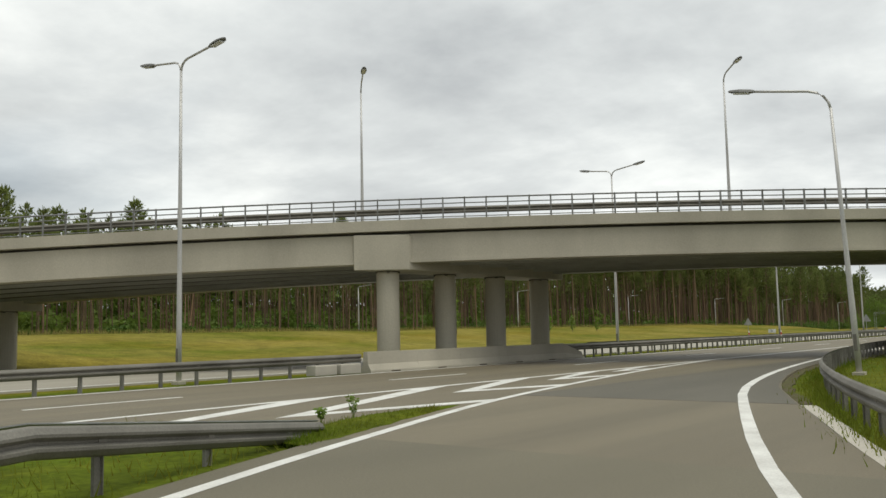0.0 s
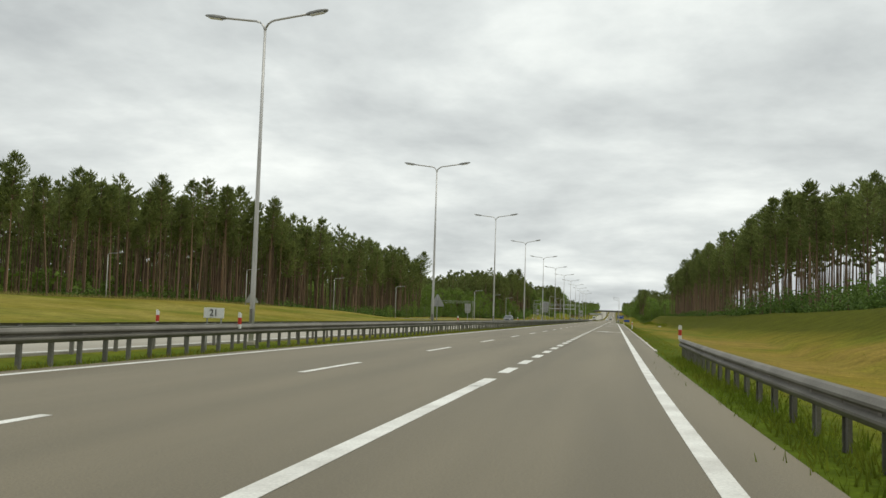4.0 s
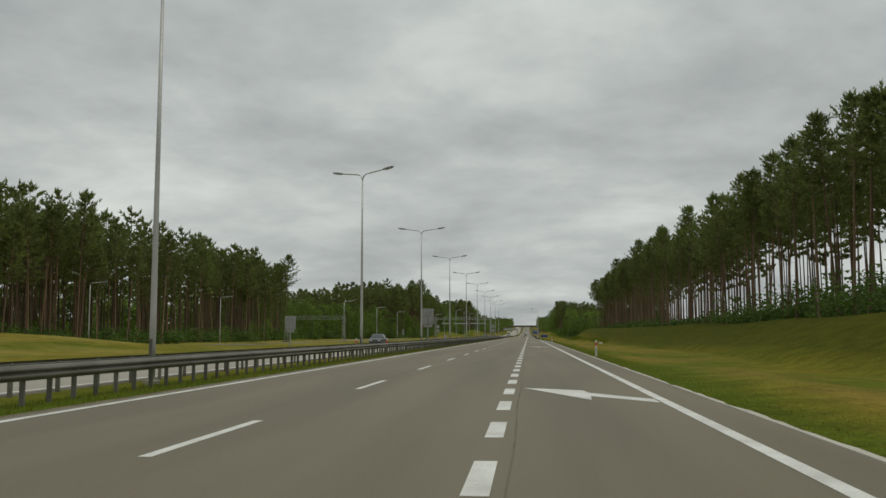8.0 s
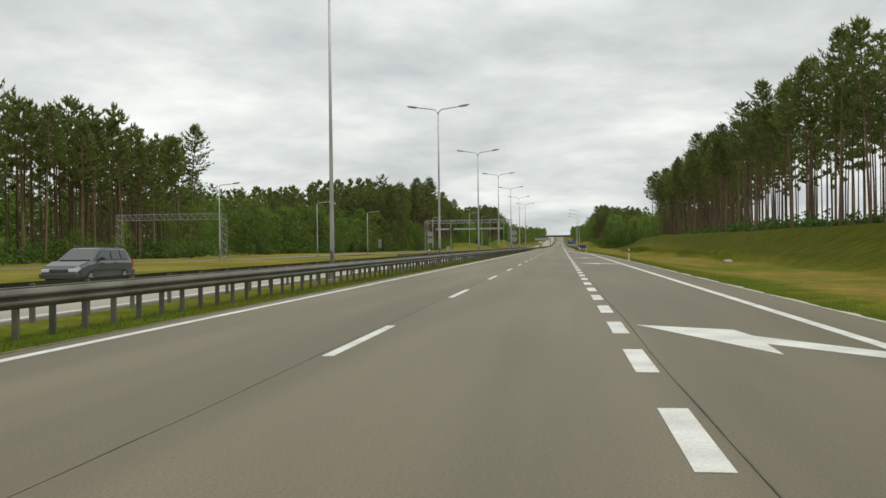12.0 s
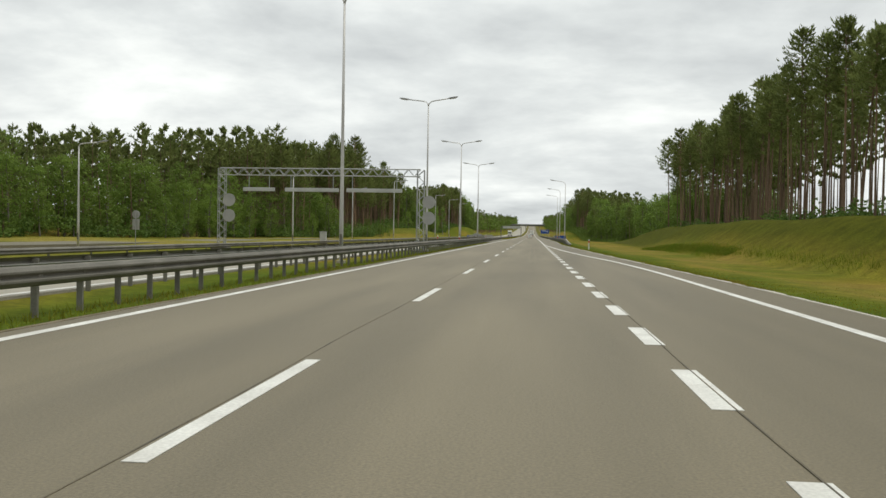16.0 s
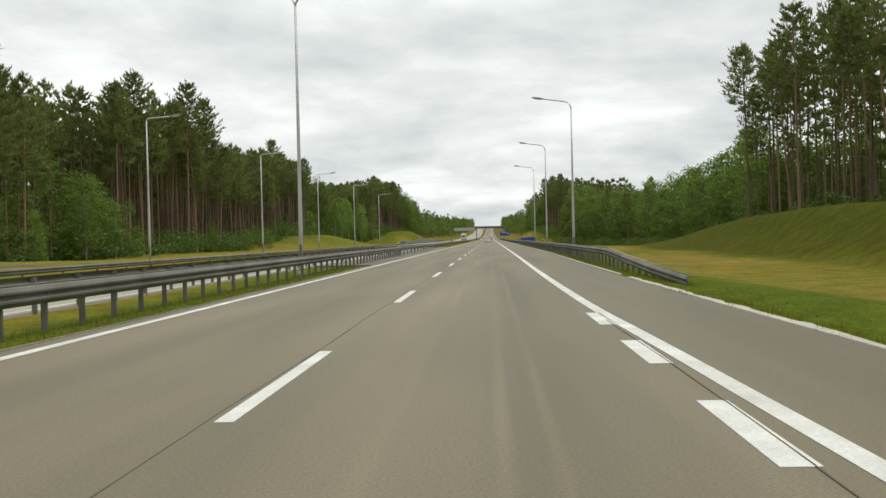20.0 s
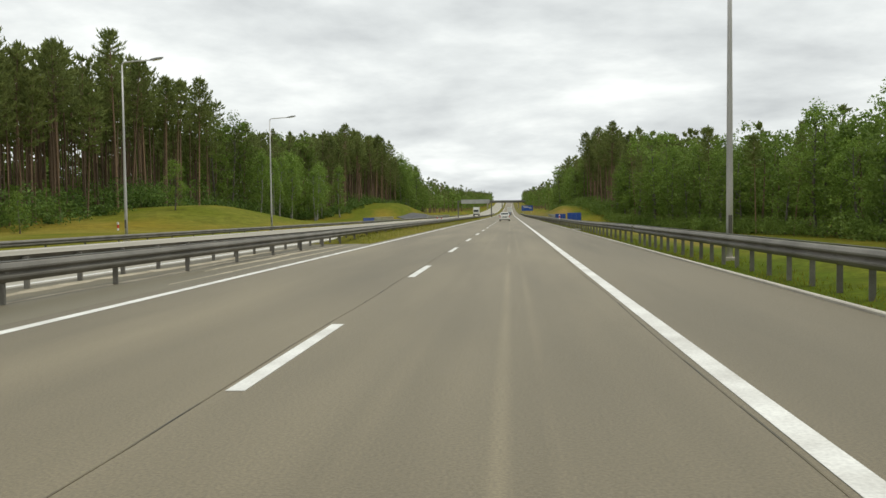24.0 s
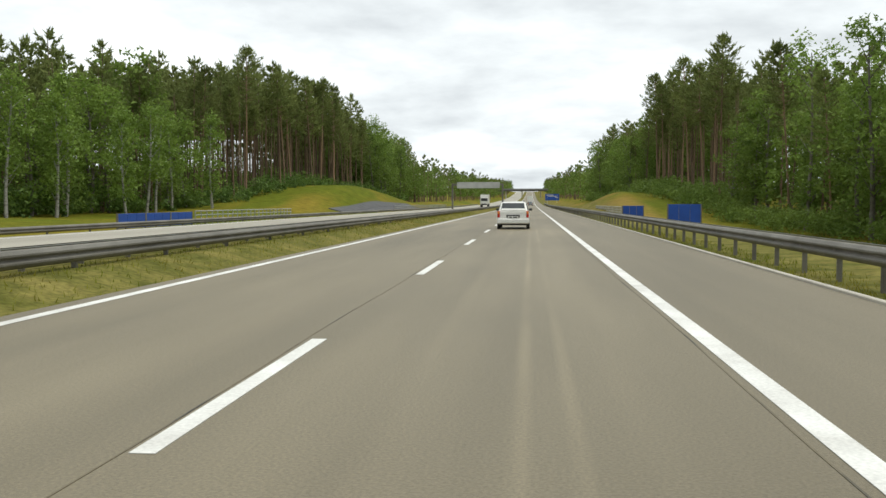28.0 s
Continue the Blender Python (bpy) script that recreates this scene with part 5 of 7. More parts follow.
def number_board():
    t = thing("number_board", (-5.6, 85.4, 0), "small white board with black digits behind the guard rail", "sign")
    part("plate", box(bmesh.new(), -0.32, 0.32, -0.012, 0.012, 0.9, 1.2, 0.006), "sign_white", t)
    pole_pair(t, (-0.22, 0.22), 1.18, 0.02)
    text_on(t, "21", 0.27, (0, -0.022, 1.05), "sign_black")


number_board()


def lattice(bm, a, b, up, n, r=0.02, deep=0.35, horizontal=True):
    """A boxed truss from a to b: four chords with zigzag bracing."""
    a, b = Vector(a), Vector(b)
    u = Vector(up)
    s = (b - a).normalized().cross(u).normalized() * deep
    for o in (Vector(), u, s, u + s):
        tube(bm, [a + o, b + o], r * 1.5, 6)
    for i in range(n):
        p, q = a.lerp(b, i / n), a.lerp(b, (i + 1) / n)
        for o in (Vector(), s):
            tube(bm, [p + o, q + o + u] if i % 2 else [p + o + u, q + o], r, 5)
        for o in (Vector(), u):
            tube(bm, [p + o, p + o + s], r, 5)
    return bm


def gantry(x0, x1, y, top, label, panels, discs, chord=0.5, leg=0.5, bar=0.02):
    t = thing("sign_gantry", ((x0 + x1) / 2, y, land((x0 + x1) / 2, y)), label, "gantry", "gantries")
    w = (x1 - x0) / 2
    part("crossbeam", lattice(bmesh.new(), (-w, 0, top - chord), (w, 0, top - chord), (0, 0, chord), 34, bar), "galvanised", t, "galvanised lattice beam")
    for s in (-1, 1):
        legp = part("leg", lattice(bmesh.new(), (s * w - leg / 2, 0, -0.4), (s * w - leg / 2, 0, top), (leg, 0, 0), 14, bar), "galvanised", t, "galvanised lattice leg")
        part("footing", box(bmesh.new(), s * w - 0.6, s * w + 0.6, -0.5, 0.5, -0.5, 0.12, 0.03), "concrete_dark", legp)
        if discs:
            for z in (3.55, 2.42):
                bm = bmesh.new()
                bmesh.ops.create_cone(bm, cap_ends=True, segments=32, radius1=0.46, radius2=0.46, depth=0.03, matrix=pose(s * w + 0.62, -0.12, z, 90))
                part("round_sign", bm, "sign_back", t, "round sign seen from its grey back")
    for xa, xb, z in panels:
        bm = box(bmesh.new(), xa, xb, -0.28, -0.02, z, z + 0.26, 0.02)
        pn = part("hanging_panel", bm, "panel_grey", t, "pale grey sign housing")
        for x in (xa + 0.4, xb - 0.4):
            part("hanger", tube(bmesh.new(), [(x, -0.1, z + 0.24), (x, -0.1, top - chord)], 0.025, 6), "galvanised", pn)


gantry(-20.4, -5.8, 363.5, 5.85, "galvanised lattice gantry over the oncoming carriageway", [(-5.6, -3.3, 4.2), (-2.5, 1.4, 4.2), (2.0, 6.0, 4.2)], True)
gantry(-43.0, -31.6, 298.5, 4.95, "slim galvanised lattice gantry over a slip road", [], False, chord=0.6, leg=0.6, bar=0.013)


def far_gantry():
    t = thing("sign_gantry", (-9.4, 780, rise(780)), "dark overhead sign panel on a gantry far along the road", "gantry", "gantries")
    part("crossbeam", box(bmesh.new(), -5.4, 5.4, -0.2, 0.2, 5.1, 5.5, 0.03), "galvanised_dull", t)
    part("sign_panel", box(bmesh.new(), -4.4, 4.8, -0.34, -0.22, 4.5, 5.8, 0.03), "panel_grey", t)
    for s in (-1, 1):
        part("leg", box(bmesh.new(), s * 5.4 - 0.18, s * 5.4 + 0.18, -0.18, 0.18, -0.4, 5.5, 0.02), "galvanised_dull", t)


far_gantry()


def blue_board(x, y, w, z0, z1):
    z = rise(y)
    t = thing("direction_sign", (x, y, z), "large blue direction board on two posts far ahead", "road sign", "direction signs")
    part("board", box(bmesh.new(), -w / 2, w / 2, -0.04, 0.04, z0, z1, 0.02), "sign_blue", t, "blue board with pale writing")
    for k, (a, b) in enumerate(((-0.4, 0.1), (-0.3, 0.35), (0.2, 0.42))):
        zz = z1 - 0.5 - 0.55 * k
        part("writing", box(bmesh.new(), a * w, b * w, -0.06, -0.041, zz - 0.12, zz + 0.12), "sign_white", t)
    pole_pair(t, (-w * 0.35, w * 0.35), z1 - 0.1, 0.09)


blue_board(11.8, 1004, 6.4, 1.6, 4.6)


def blue_screen(x, y, w, h, z):
    t = thing("blue_panel", (x, y, z), "blue metal screen panel beyond the guard rail", "panel", "blue screens")
    for k in range(3):
        part("sheet", box(bmesh.new(), -w / 2 + k * w / 3 + 0.01, -w / 2 + (k + 1) * w / 3 - 0.01, -0.03, 0.03, 0.05, h, 0.01), "sign_blue", t)
    for x_ in (-w / 2, w / 2):
        part("upright", box(bmesh.new(), x_ - 0.05, x_ + 0.05, -0.05, 0.05, -1.2, h + 0.03), "galvanised_dull", t)
    return t


for x, y, w, h in ((13.0, 686, 2.2, 1.5), (14.2, 661, 2.6, 1.7)):
    blue_screen(x, y, w, h, -0.5)
for y in (642.6, 646.6, 650.6):
    blue_screen(-22.9, y, 3.9, 0.95, -0.2).rotation_euler.z = radians(90)


def low_fence(x, y0, y1, z0, step, label):
    t = thing("railing", (x, y0, z0), label, "railing", "tube railings")
    for z in (0.45, 0.75, 1.05):
        part("rail", tube(bmesh.new(), [(0, 0, z), (0, y1 - y0, z)], 0.04, 6), "galvanised", t)
    post = finish(tube(bmesh.new(), [(0, 0, -0.8), (0, 0, 1.05)], 0.045, 6), "upright", "galvanised")
    y = 0.0
    while y <= y1 - y0:
        part("upright", post, "galvanised", t).location.y = y
        y += step


low_fence(-22.9, 653.2, 680, -0.25, 1.2, "galvanised tube railing over an underpass beside the carriageway")
low_fence(-22.0, 745, 842, -0.2, 1.6, "galvanised tube railing along the foot of the mound")
low_fence(12.2, 690, 730, -0.2, 1.6, "galvanised tube railing in front of the mound")


def slope_paving():
    """Dark stone pitching laid on the road side of the mound."""
    t = thing("slope_paving", (-23.0, 712, 0), "dark grey stone paving on the side of the mound", "paving", kind="structure")
    for i in range(27):
        for j in range(2):
            x0, y0 = -23.4 - 1.5 * j, 712 + 3.0 * i
            bm = bmesh.new()
            top = [bm.verts.new((x + 23.0, y - 712, land(x, y) + 0.10)) for x, y in ((x0, y0), (x0 - 1.46, y0), (x0 - 1.46, y0 + 2.95), (x0, y0 + 2.95))]
            low = [bm.verts.new(v.co - Vector((0, 0, 0.3))) for v in top]
            bm.faces.new(top); bm.faces.new(low[::-1])
            for k in range(4):
                bm.faces.new((top[k], low[k], low[(k + 1) % 4], top[(k + 1) % 4]))
            part("slab", bm, "paving_dark", t)


slope_paving()


def cabinet(x, y):
    t = thing("roadside_cabinet", (x, y, 0), "small grey roadside control cabinet on a plinth", "cabinet")
    part("body", box(bmesh.new(), -0.35, 0.35, -0.2, 0.2, 0.12, 1.25, 0.02), "panel_grey", t)
    part("roof", box(bmesh.new(), -0.39, 0.39, -0.24, 0.24, 1.25, 1.31, 0.015), "sign_back", t)
    part("plinth", box(bmesh.new(), -0.37, 0.37, -0.22, 0.22, -0.3, 0.12, 0.01), "concrete_dark", t)
    part("door", box(bmesh.new(), -0.31, 0.31, -0.215, -0.2, 0.2, 1.18, 0.006), "panel_grey", t)


cabinet(-20.9, 397.3)


def far_bridge():
    y, z = 1442, rise(1442)
    t = thing("far_bridge", (0, y, z), "road bridge crossing far ahead between the forests", "bridge")
    part("deck", box(bmesh.new(), -75, 75, -5, 5, 6.0, 7.3, 0.05), "concrete_dark", t)
    part("parapet", box(bmesh.new(), -75, 75, -5.3, -5.0, 7.1, 8.5, 0.03), "rail_paint", t)
    for x in (-22, -6.5, 11):
        part("pier", box(bmesh.new(), x - 0.6, x + 0.6, -4, 4, -2, 6.0, 0.05), "concrete", t)
    for s in (-1, 1):
        part("abutment", box(bmesh.new(), min(s * 34, s * 75), max(s * 34, s * 75), -4.5, 4.5, -3, 6.0, 0.05), "concrete", t)


far_bridge()


# ---- vehicles ----
def loft(bm, sections, close=True):
    """Skin over rings of equal length."""
    rings = [[bm.verts.new(p) for p in s] for s in sections]
    k = len(rings[0])
    for r0, r1 in zip(rings, rings[1:]):
        for j in range(k if close else k - 1):
            bm.faces.new((r0[j], r0[(j + 1) % k], r1[(j + 1) % k], r1[j]))
    bm.faces.new(rings[0]); bm.faces.new(rings[-1][::-1])
    return bm


def estate_car(loc, paint, label, turn=0.0):
    """An older small estate car; its tail is at y = 0 and its nose at y = 4.3."""
    t = thing("estate_car", loc, label, "car", "vehicles")
    t.rotation_euler.z = turn
    half = 0.83

    def ring(y, lo, hi, w, wt):
        return [(-w * 0.92, y, lo), (-w, y, lo + 0.1), (-w, y, hi - 0.12), (-wt, y, hi), (wt, y, hi), (w, y, hi - 0.12), (w, y, lo + 0.1), (w * 0.92, y, lo)]

    bm = loft(bmesh.new(), [ring(0.06, 0.34, 0.88, half - 0.06, 0.68), ring(0.2, 0.27, 0.92, half, 0.74), ring(1.0, 0.24, 0.93, half, 0.76), ring(2.9, 0.24, 0.94, half, 0.76),
                            ring(3.5, 0.25, 0.90, half, 0.72), ring(4.05, 0.28, 0.76, half - 0.04, 0.66), ring(4.25, 0.34, 0.62, half - 0.14, 0.56)])
    part("body", bm, paint, t, "white painted bodywork" if paint == "car_white" else "", smooth=False)

    def cab(y, lo, hi, w, wt):
        return [(-w, y, lo), (-wt - 0.02, y, hi - 0.07), (-wt + 0.1, y, hi), (wt - 0.1, y, hi), (wt + 0.02, y, hi - 0.07), (w, y, lo)]

    bm = loft(bmesh.new(), [cab(0.1, 0.88, 0.98, 0.74, 0.70), cab(0.34, 0.9, 1.36, 0.765, 0.62), cab(0.5, 0.9, 1.40, 0.765, 0.62), cab(2.2, 0.9, 1.42, 0.765, 0.62), cab(2.5, 0.9, 1.38, 0.765, 0.60), cab(3.15, 0.9, 0.97, 0.75, 0.68)])
    part("cabin", bm, paint, t)
    # glass, let slightly into the cabin
    q = bmesh.new()
    for pts in ([(-0.62, 0.12, 0.97), (0.62, 0.12, 0.97), (0.545, 0.325, 1.33), (-0.545, 0.325, 1.33)],):
        a = [q.verts.new(Vector(p) + Vector((0, -0.016, 0.008))) for p in pts]
        b = [q.verts.new(Vector(p) + Vector((0, 0.03, -0.01))) for p in pts]
        q.faces.new(a); q.faces.new(b[::-1])
        for i in range(4):
            q.faces.new((a[i], b[i], b[(i + 1) % 4], a[(i + 1) % 4]))
    win = part("rear_window", q, "car_glass", t, "dark tinted rear window")
    part("wiper", tube(bmesh.new(), [(0.05, 0.1, 0.965), (-0.2, 0.155, 1.02), (-0.42, 0.16, 1.03)], 0.012, 5), "trim_black", win)
    for s in (-1, 1):
        for ya, yb, yc, yd in ((0.42, 0.98, 0.98, 0.50), (1.08, 1.78, 1.70, 1.08), (1.88, 2.86, 2.34, 1.82)):
            q = bmesh.new()
            pts = [(0.772, ya, 0.96), (0.772, yb, 0.96), (0.655, yc, 1.31), (0.655, yd, 1.31)]
            a = [q.verts.new((s * (x + 0.012), y, z)) for x, y, z in pts]
            b = [q.verts.new((s * (x - 0.03), y, z)) for x, y, z in pts]
            q.faces.new(a); q.faces.new(b[::-1])
            for i in range(4):
                q.faces.new((a[i], b[i], b[(i + 1) % 4], a[(i + 1) % 4]))
            part("side_window", q, "car_glass", t)
        part("side_trim", box(bmesh.new(), min(s * 0.825, s * 0.845), max(s * 0.825, s * 0.845), 0.9, 3.3, 0.52, 0.60, 0.006), "trim_black", t, "black rubbing strip")
        for y in (1.55, 2.5):
            part("door_handle", box(bmesh.new(), min(s * 0.825, s * 0.85), max(s * 0.825, s * 0.85), y, y + 0.16, 0.80, 0.84, 0.006), "trim_black", t)
        m = part("side_mirror", box(bmesh.new(), min(s * 0.80, s * 0.97), max(s * 0.80, s * 0.97), 2.62, 2.76, 0.93, 1.06, 0.03), "trim_black", t)
        part("roof_rail", tube(bmesh.new(), [(s * 0.53, 0.5, 1.40), (s * 0.53, 0.6, 1.45), (s * 0.53, 2.1, 1.47), (s * 0.53, 2.2, 1.42)], 0.016, 6), "trim_black", t)
        lamp = part("tail_lamp", box(bmesh.new(), min(s * 0.67, s * 0.80), max(s * 0.67, s * 0.80), 0.03, 0.16, 0.60, 0.93, 0.02), "lamp_red", t, "tall red tail lamp")
        part("indicator", box(bmesh.new(), min(s * 0.68, s * 0.79), max(s * 0.68, s * 0.79), 0.018, 0.032, 0.80, 0.90, 0.004), "lamp_amber", lamp)
        part("headlamp", box(bmesh.new(), min(s * 0.38, s * 0.68), max(s * 0.38, s * 0.68), 4.14, 4.27, 0.52, 0.64, 0.02), "lamp_glass", t)
        for y in (0.85, 3.45):
            wh = part("wheel", tube(bmesh.new(), [(s * 0.66, y, 0.29), (s * 0.70, y, 0.29), (s * 0.81, y, 0.29), (s * 0.835, y, 0.29)], [0.26, 0.29, 0.29, 0.26], 24), "rubber", t)
            part("rim", tube(bmesh.new(), [(s * 0.80, y, 0.29), (s * 0.842, y, 0.29)], [0.19, 0.17], 16), "wheel_rim", wh)
            for k in range(5):
                a = k * 2 * math.pi / 5
                part("spoke_hole", box(bmesh.new(), min(s * 0.84, s * 0.846), max(s * 0.84, s * 0.846), y + 0.11 * math.cos(a) - 0.025, y + 0.11 * math.cos(a) + 0.025, 0.29 + 0.11 * math.sin(a) - 0.025, 0.29 + 0.11 * math.sin(a) + 0.025), "trim_black", wh)
    part("rear_bumper", box(bmesh.new(), -0.82, 0.82, -0.05, 0.16, 0.30, 0.54, 0.04), paint, t)
    part("front_bumper", box(bmesh.new(), -0.76, 0.76, 4.12, 4.32, 0.28, 0.48, 0.04), paint, t)
    part("plate_recess", box(bmesh.new(), -0.34, 0.34, 0.035, 0.08, 0.60, 0.74, 0.008), "trim_black", t, "black number plate surround")
    pl = part("number_plate", box(bmesh.new(), -0.26, 0.26, 0.02, 0.036, 0.565, 0.675, 0.004), "plate", t)
    for a, b in ((-0.2, -0.06), (0.0, 0.19)):
        part("writing", box(bmesh.new(), a, b, 0.015, 0.0195, 0.59, 0.65), "sign_black", pl)
    part("underbody", box(bmesh.new(), -0.70, 0.70, 0.3, 4.0, 0.20, 0.26), "trim_black", t)
    return t


estate_car((1.18, 634.3, 0), "car_white", "white older estate car driving away in the lane")
estate_car((-15.6, 246.0, 0), "car_dark", "dark grey estate car on the oncoming carriageway", math.pi)
estate_car((1.9, 905.0, rise(905)), "car_silver", "small grey car far ahead in the lane")


def lorry(loc, label, turn=0.0):
    t = thing("lorry", loc, label, "lorry", "vehicles")
    t.rotation_euler.z = turn
    part("cargo_box", box(bmesh.new(), -1.25, 1.25, 0.0, 7.0, 1.0, 3.7, 0.05), "car_white", t, "white box body")
    cabp = part("cab", box(bmesh.new(), -1.15, 1.15, 7.15, 9.0, 0.7, 2.9, 0.12), "car_white", t)
    part("windscreen", box(bmesh.new(), -1.0, 1.0, 8.99, 9.03, 1.75, 2.6, 0.02), "car_glass", cabp)
    part("chassis", box(bmesh.new(), -0.9, 0.9, 0.1, 9.0, 0.55, 1.0), "trim_black", t)
    for s in (-1, 1):
        for y in (1.2, 2.4, 7.9):
            part("wheel", tube(bmesh.new(), [(s * 0.85, y, 0.48), (s * 1.2, y, 0.48)], 0.48, 18), "rubber", t)


lorry((-12.0, 866, rise(866)), "white box lorry far off on the oncoming carriageway", math.pi)
lorry((1.6, 1010, rise(1010)), "white box lorry far ahead in the lane")


# ---- plants ----
rng = np.random.default_rng(5)


def clumps(centres, radii, per, size, flat=0.6, aspect=0.45):
    """Small leaf quads scattered through ellipsoid clumps: corners and faces."""
    n = len(centres) * per
    c = np.repeat(np.asarray(centres), per, 0)
    r = np.repeat(np.asarray(radii), per)[:, None]
    d = rng.normal(size=(n, 3))
    d /= np.linalg.norm(d, axis=1, keepdims=True)
    d *= rng.random((n, 1)) ** 0.45 * r
    d[:, 2] *= flat
    a = rng.normal(size=(n, 3)); a[:, 2] *= 0.7
    a /= np.linalg.norm(a, axis=1, keepdims=True)
    b = np.cross(a, rng.normal(size=(n, 3)))
    b /= np.linalg.norm(b, axis=1, keepdims=True)
    s = size * (0.6 + 0.8 * rng.random((n, 1)))
    p = c + d
    v = np.stack([p - a * s, p + a * s * 0.75 + b * s * aspect, p + a * s * 0.75 - b * s * aspect], 1).reshape(-1, 3)
    return v, np.arange(3 * n).reshape(-1, 3)


def join(parts):
    vs, fs, k = [], [], 0
    for v, f in parts:
        vs.append(v); fs.append(f + k); k += len(v)
    return np.concatenate(vs), np.concatenate(fs)


def stick(p, q, r0, r1, sides=5):
    """A tapered bar as arrays of corners and quads."""
    p, q = np.asarray(p, float), np.asarray(q, float)
    d = (q - p) / np.linalg.norm(q - p)
    a = np.cross(d, (0.3, 0.9, 0.2)); a /= np.linalg.norm(a)
    b = np.cross(d, a)
    t = np.arange(sides) * 2 * np.pi / sides
    ring = np.cos(t)[:, None] * a + np.sin(t)[:, None] * b
    v = np.concatenate([p + ring * r0, q + ring * r1])
    f = np.array([(i, (i + 1) % sides, sides + (i + 1) % sides, sides + i) for i in range(sides)])
    return v, f


def sprays(p, q, per, size, wide, lift):
    """Needle tufts scattered along twigs from p to q: narrow triangles that point outwards and up."""
    p, q = np.repeat(np.asarray(p), per, 0), np.repeat(np.asarray(q), per, 0)
    n = len(p)
    d = q - p
    c = p + d * rng.random((n, 1)) ** 0.75 + rng.normal(size=(n, 3)) * 0.06
    d /= np.linalg.norm(d, axis=1, keepdims=True) + 1e-6
    a = d * 0.75 + np.array([0, 0, lift]) + rng.normal(size=(n, 3)) * 0.42
    a /= np.linalg.norm(a, axis=1, keepdims=True)
    b = np.cross(a, rng.normal(size=(n, 3)))
    b /= np.linalg.norm(b, axis=1, keepdims=True)
    s = size * (0.6 + 0.8 * rng.random((n, 1)))
    v = np.stack([c - b * s * wide, c + b * s * wide, c + a * s], 1).reshape(-1, 3)
    return v, np.arange(3 * n).reshape(-1, 3)


def pine(height, bare, spread, detail=1.0):
    """Scots pine: slender bare reddish trunk, upswept limbs in loose tiers and a pointed, ragged crown."""
    bend = rng.normal(size=2) * 0.35
    at = lambda u: np.array([bend[0] * u * u, bend[1] * u * u, height * u])
    r = lambda u: 0.112 * (height / 18) * (1 - 0.82 * u) + 0.016
    near = detail >= 1
    us = np.linspace(-0.02, 0.98, 7 if near else 4)
    wood = [stick(at(a), at(b), r(max(a, 0)), r(b), 7 if near else 4) for a, b in zip(us, us[1:])]
    ps, qs = [], []
    k = 46 if near else 17 if detail > 0.3 else 10
    ang = rng.random() * 6.283
    for i in range(k):
        v = ((i + 0.8 * rng.random()) / k) ** 0.9
        u = bare + (0.965 - bare) * v
        ang += 2.4 + rng.normal() * 0.5
        reach = 1.22 * spread * min(1.0, 0.5 + 2.0 * v) * (1 - v) ** 0.52 * (0.55 + 0.6 * rng.random()) + 0.2
        out = np.array([math.cos(ang), math.sin(ang), 0.0])
        side = np.array([-out[1], out[0], 0.0])
        up = 0.10 + 0.55 * v + 0.15 * rng.random()
        mid, tip = at(u) + out * reach * 0.6 + np.array([0, 0, reach * 0.6 * up * 0.6]), at(u) + out * reach + np.array([0, 0, reach * up])
        if near:
            wood.append(stick(at(u), mid, 0.036, 0.018, 4))
        ps.append(mid); qs.append(tip + (tip - mid) * 0.25)
        ps.append(at(u) + (mid - at(u)) * 0.3); qs.append(mid)
        if near or detail > 0.3:
            for sgn in (-1, 1):
                w = (0.32 + 0.22 * rng.random()) * reach
                ps.append(at(u) + (mid - at(u)) * 0.75); qs.append(mid + out * w * 0.5 + side * sgn * w + np.array([0, 0, w * (0.1 + 0.4 * v)]))
    for j in range(4 if near else 2):  # the leader and its youngest whorl
        a = j * 1.7
        ps.append(at(0.945)); qs.append(at(1.0) + np.array([math.cos(a), math.sin(a), 0]) * (0.0 if j == 0 else 0.4) - np.array([0, 0, 0.25 * j * (j > 0)]))
    if near:
        for i in range(9):  # dead stubs on the bare trunk
            u = bare * (0.45 + 0.55 * rng.random()); a = rng.random() * 6.283
            wood.append(stick(at(u), at(u) + np.array([math.cos(a), math.sin(a), 0.1]) * (0.4 + 0.9 * rng.random()), 0.018, 0.006, 3))
    crown = sprays(ps, qs, 14, 0.36, 0.17, 0.5) if near else sprays(ps, qs, 7, 0.53, 0.22, 0.45) if detail > 0.3 else sprays(ps, qs, 8, 0.68, 0.40, 0.35)
    return join(wood), crown


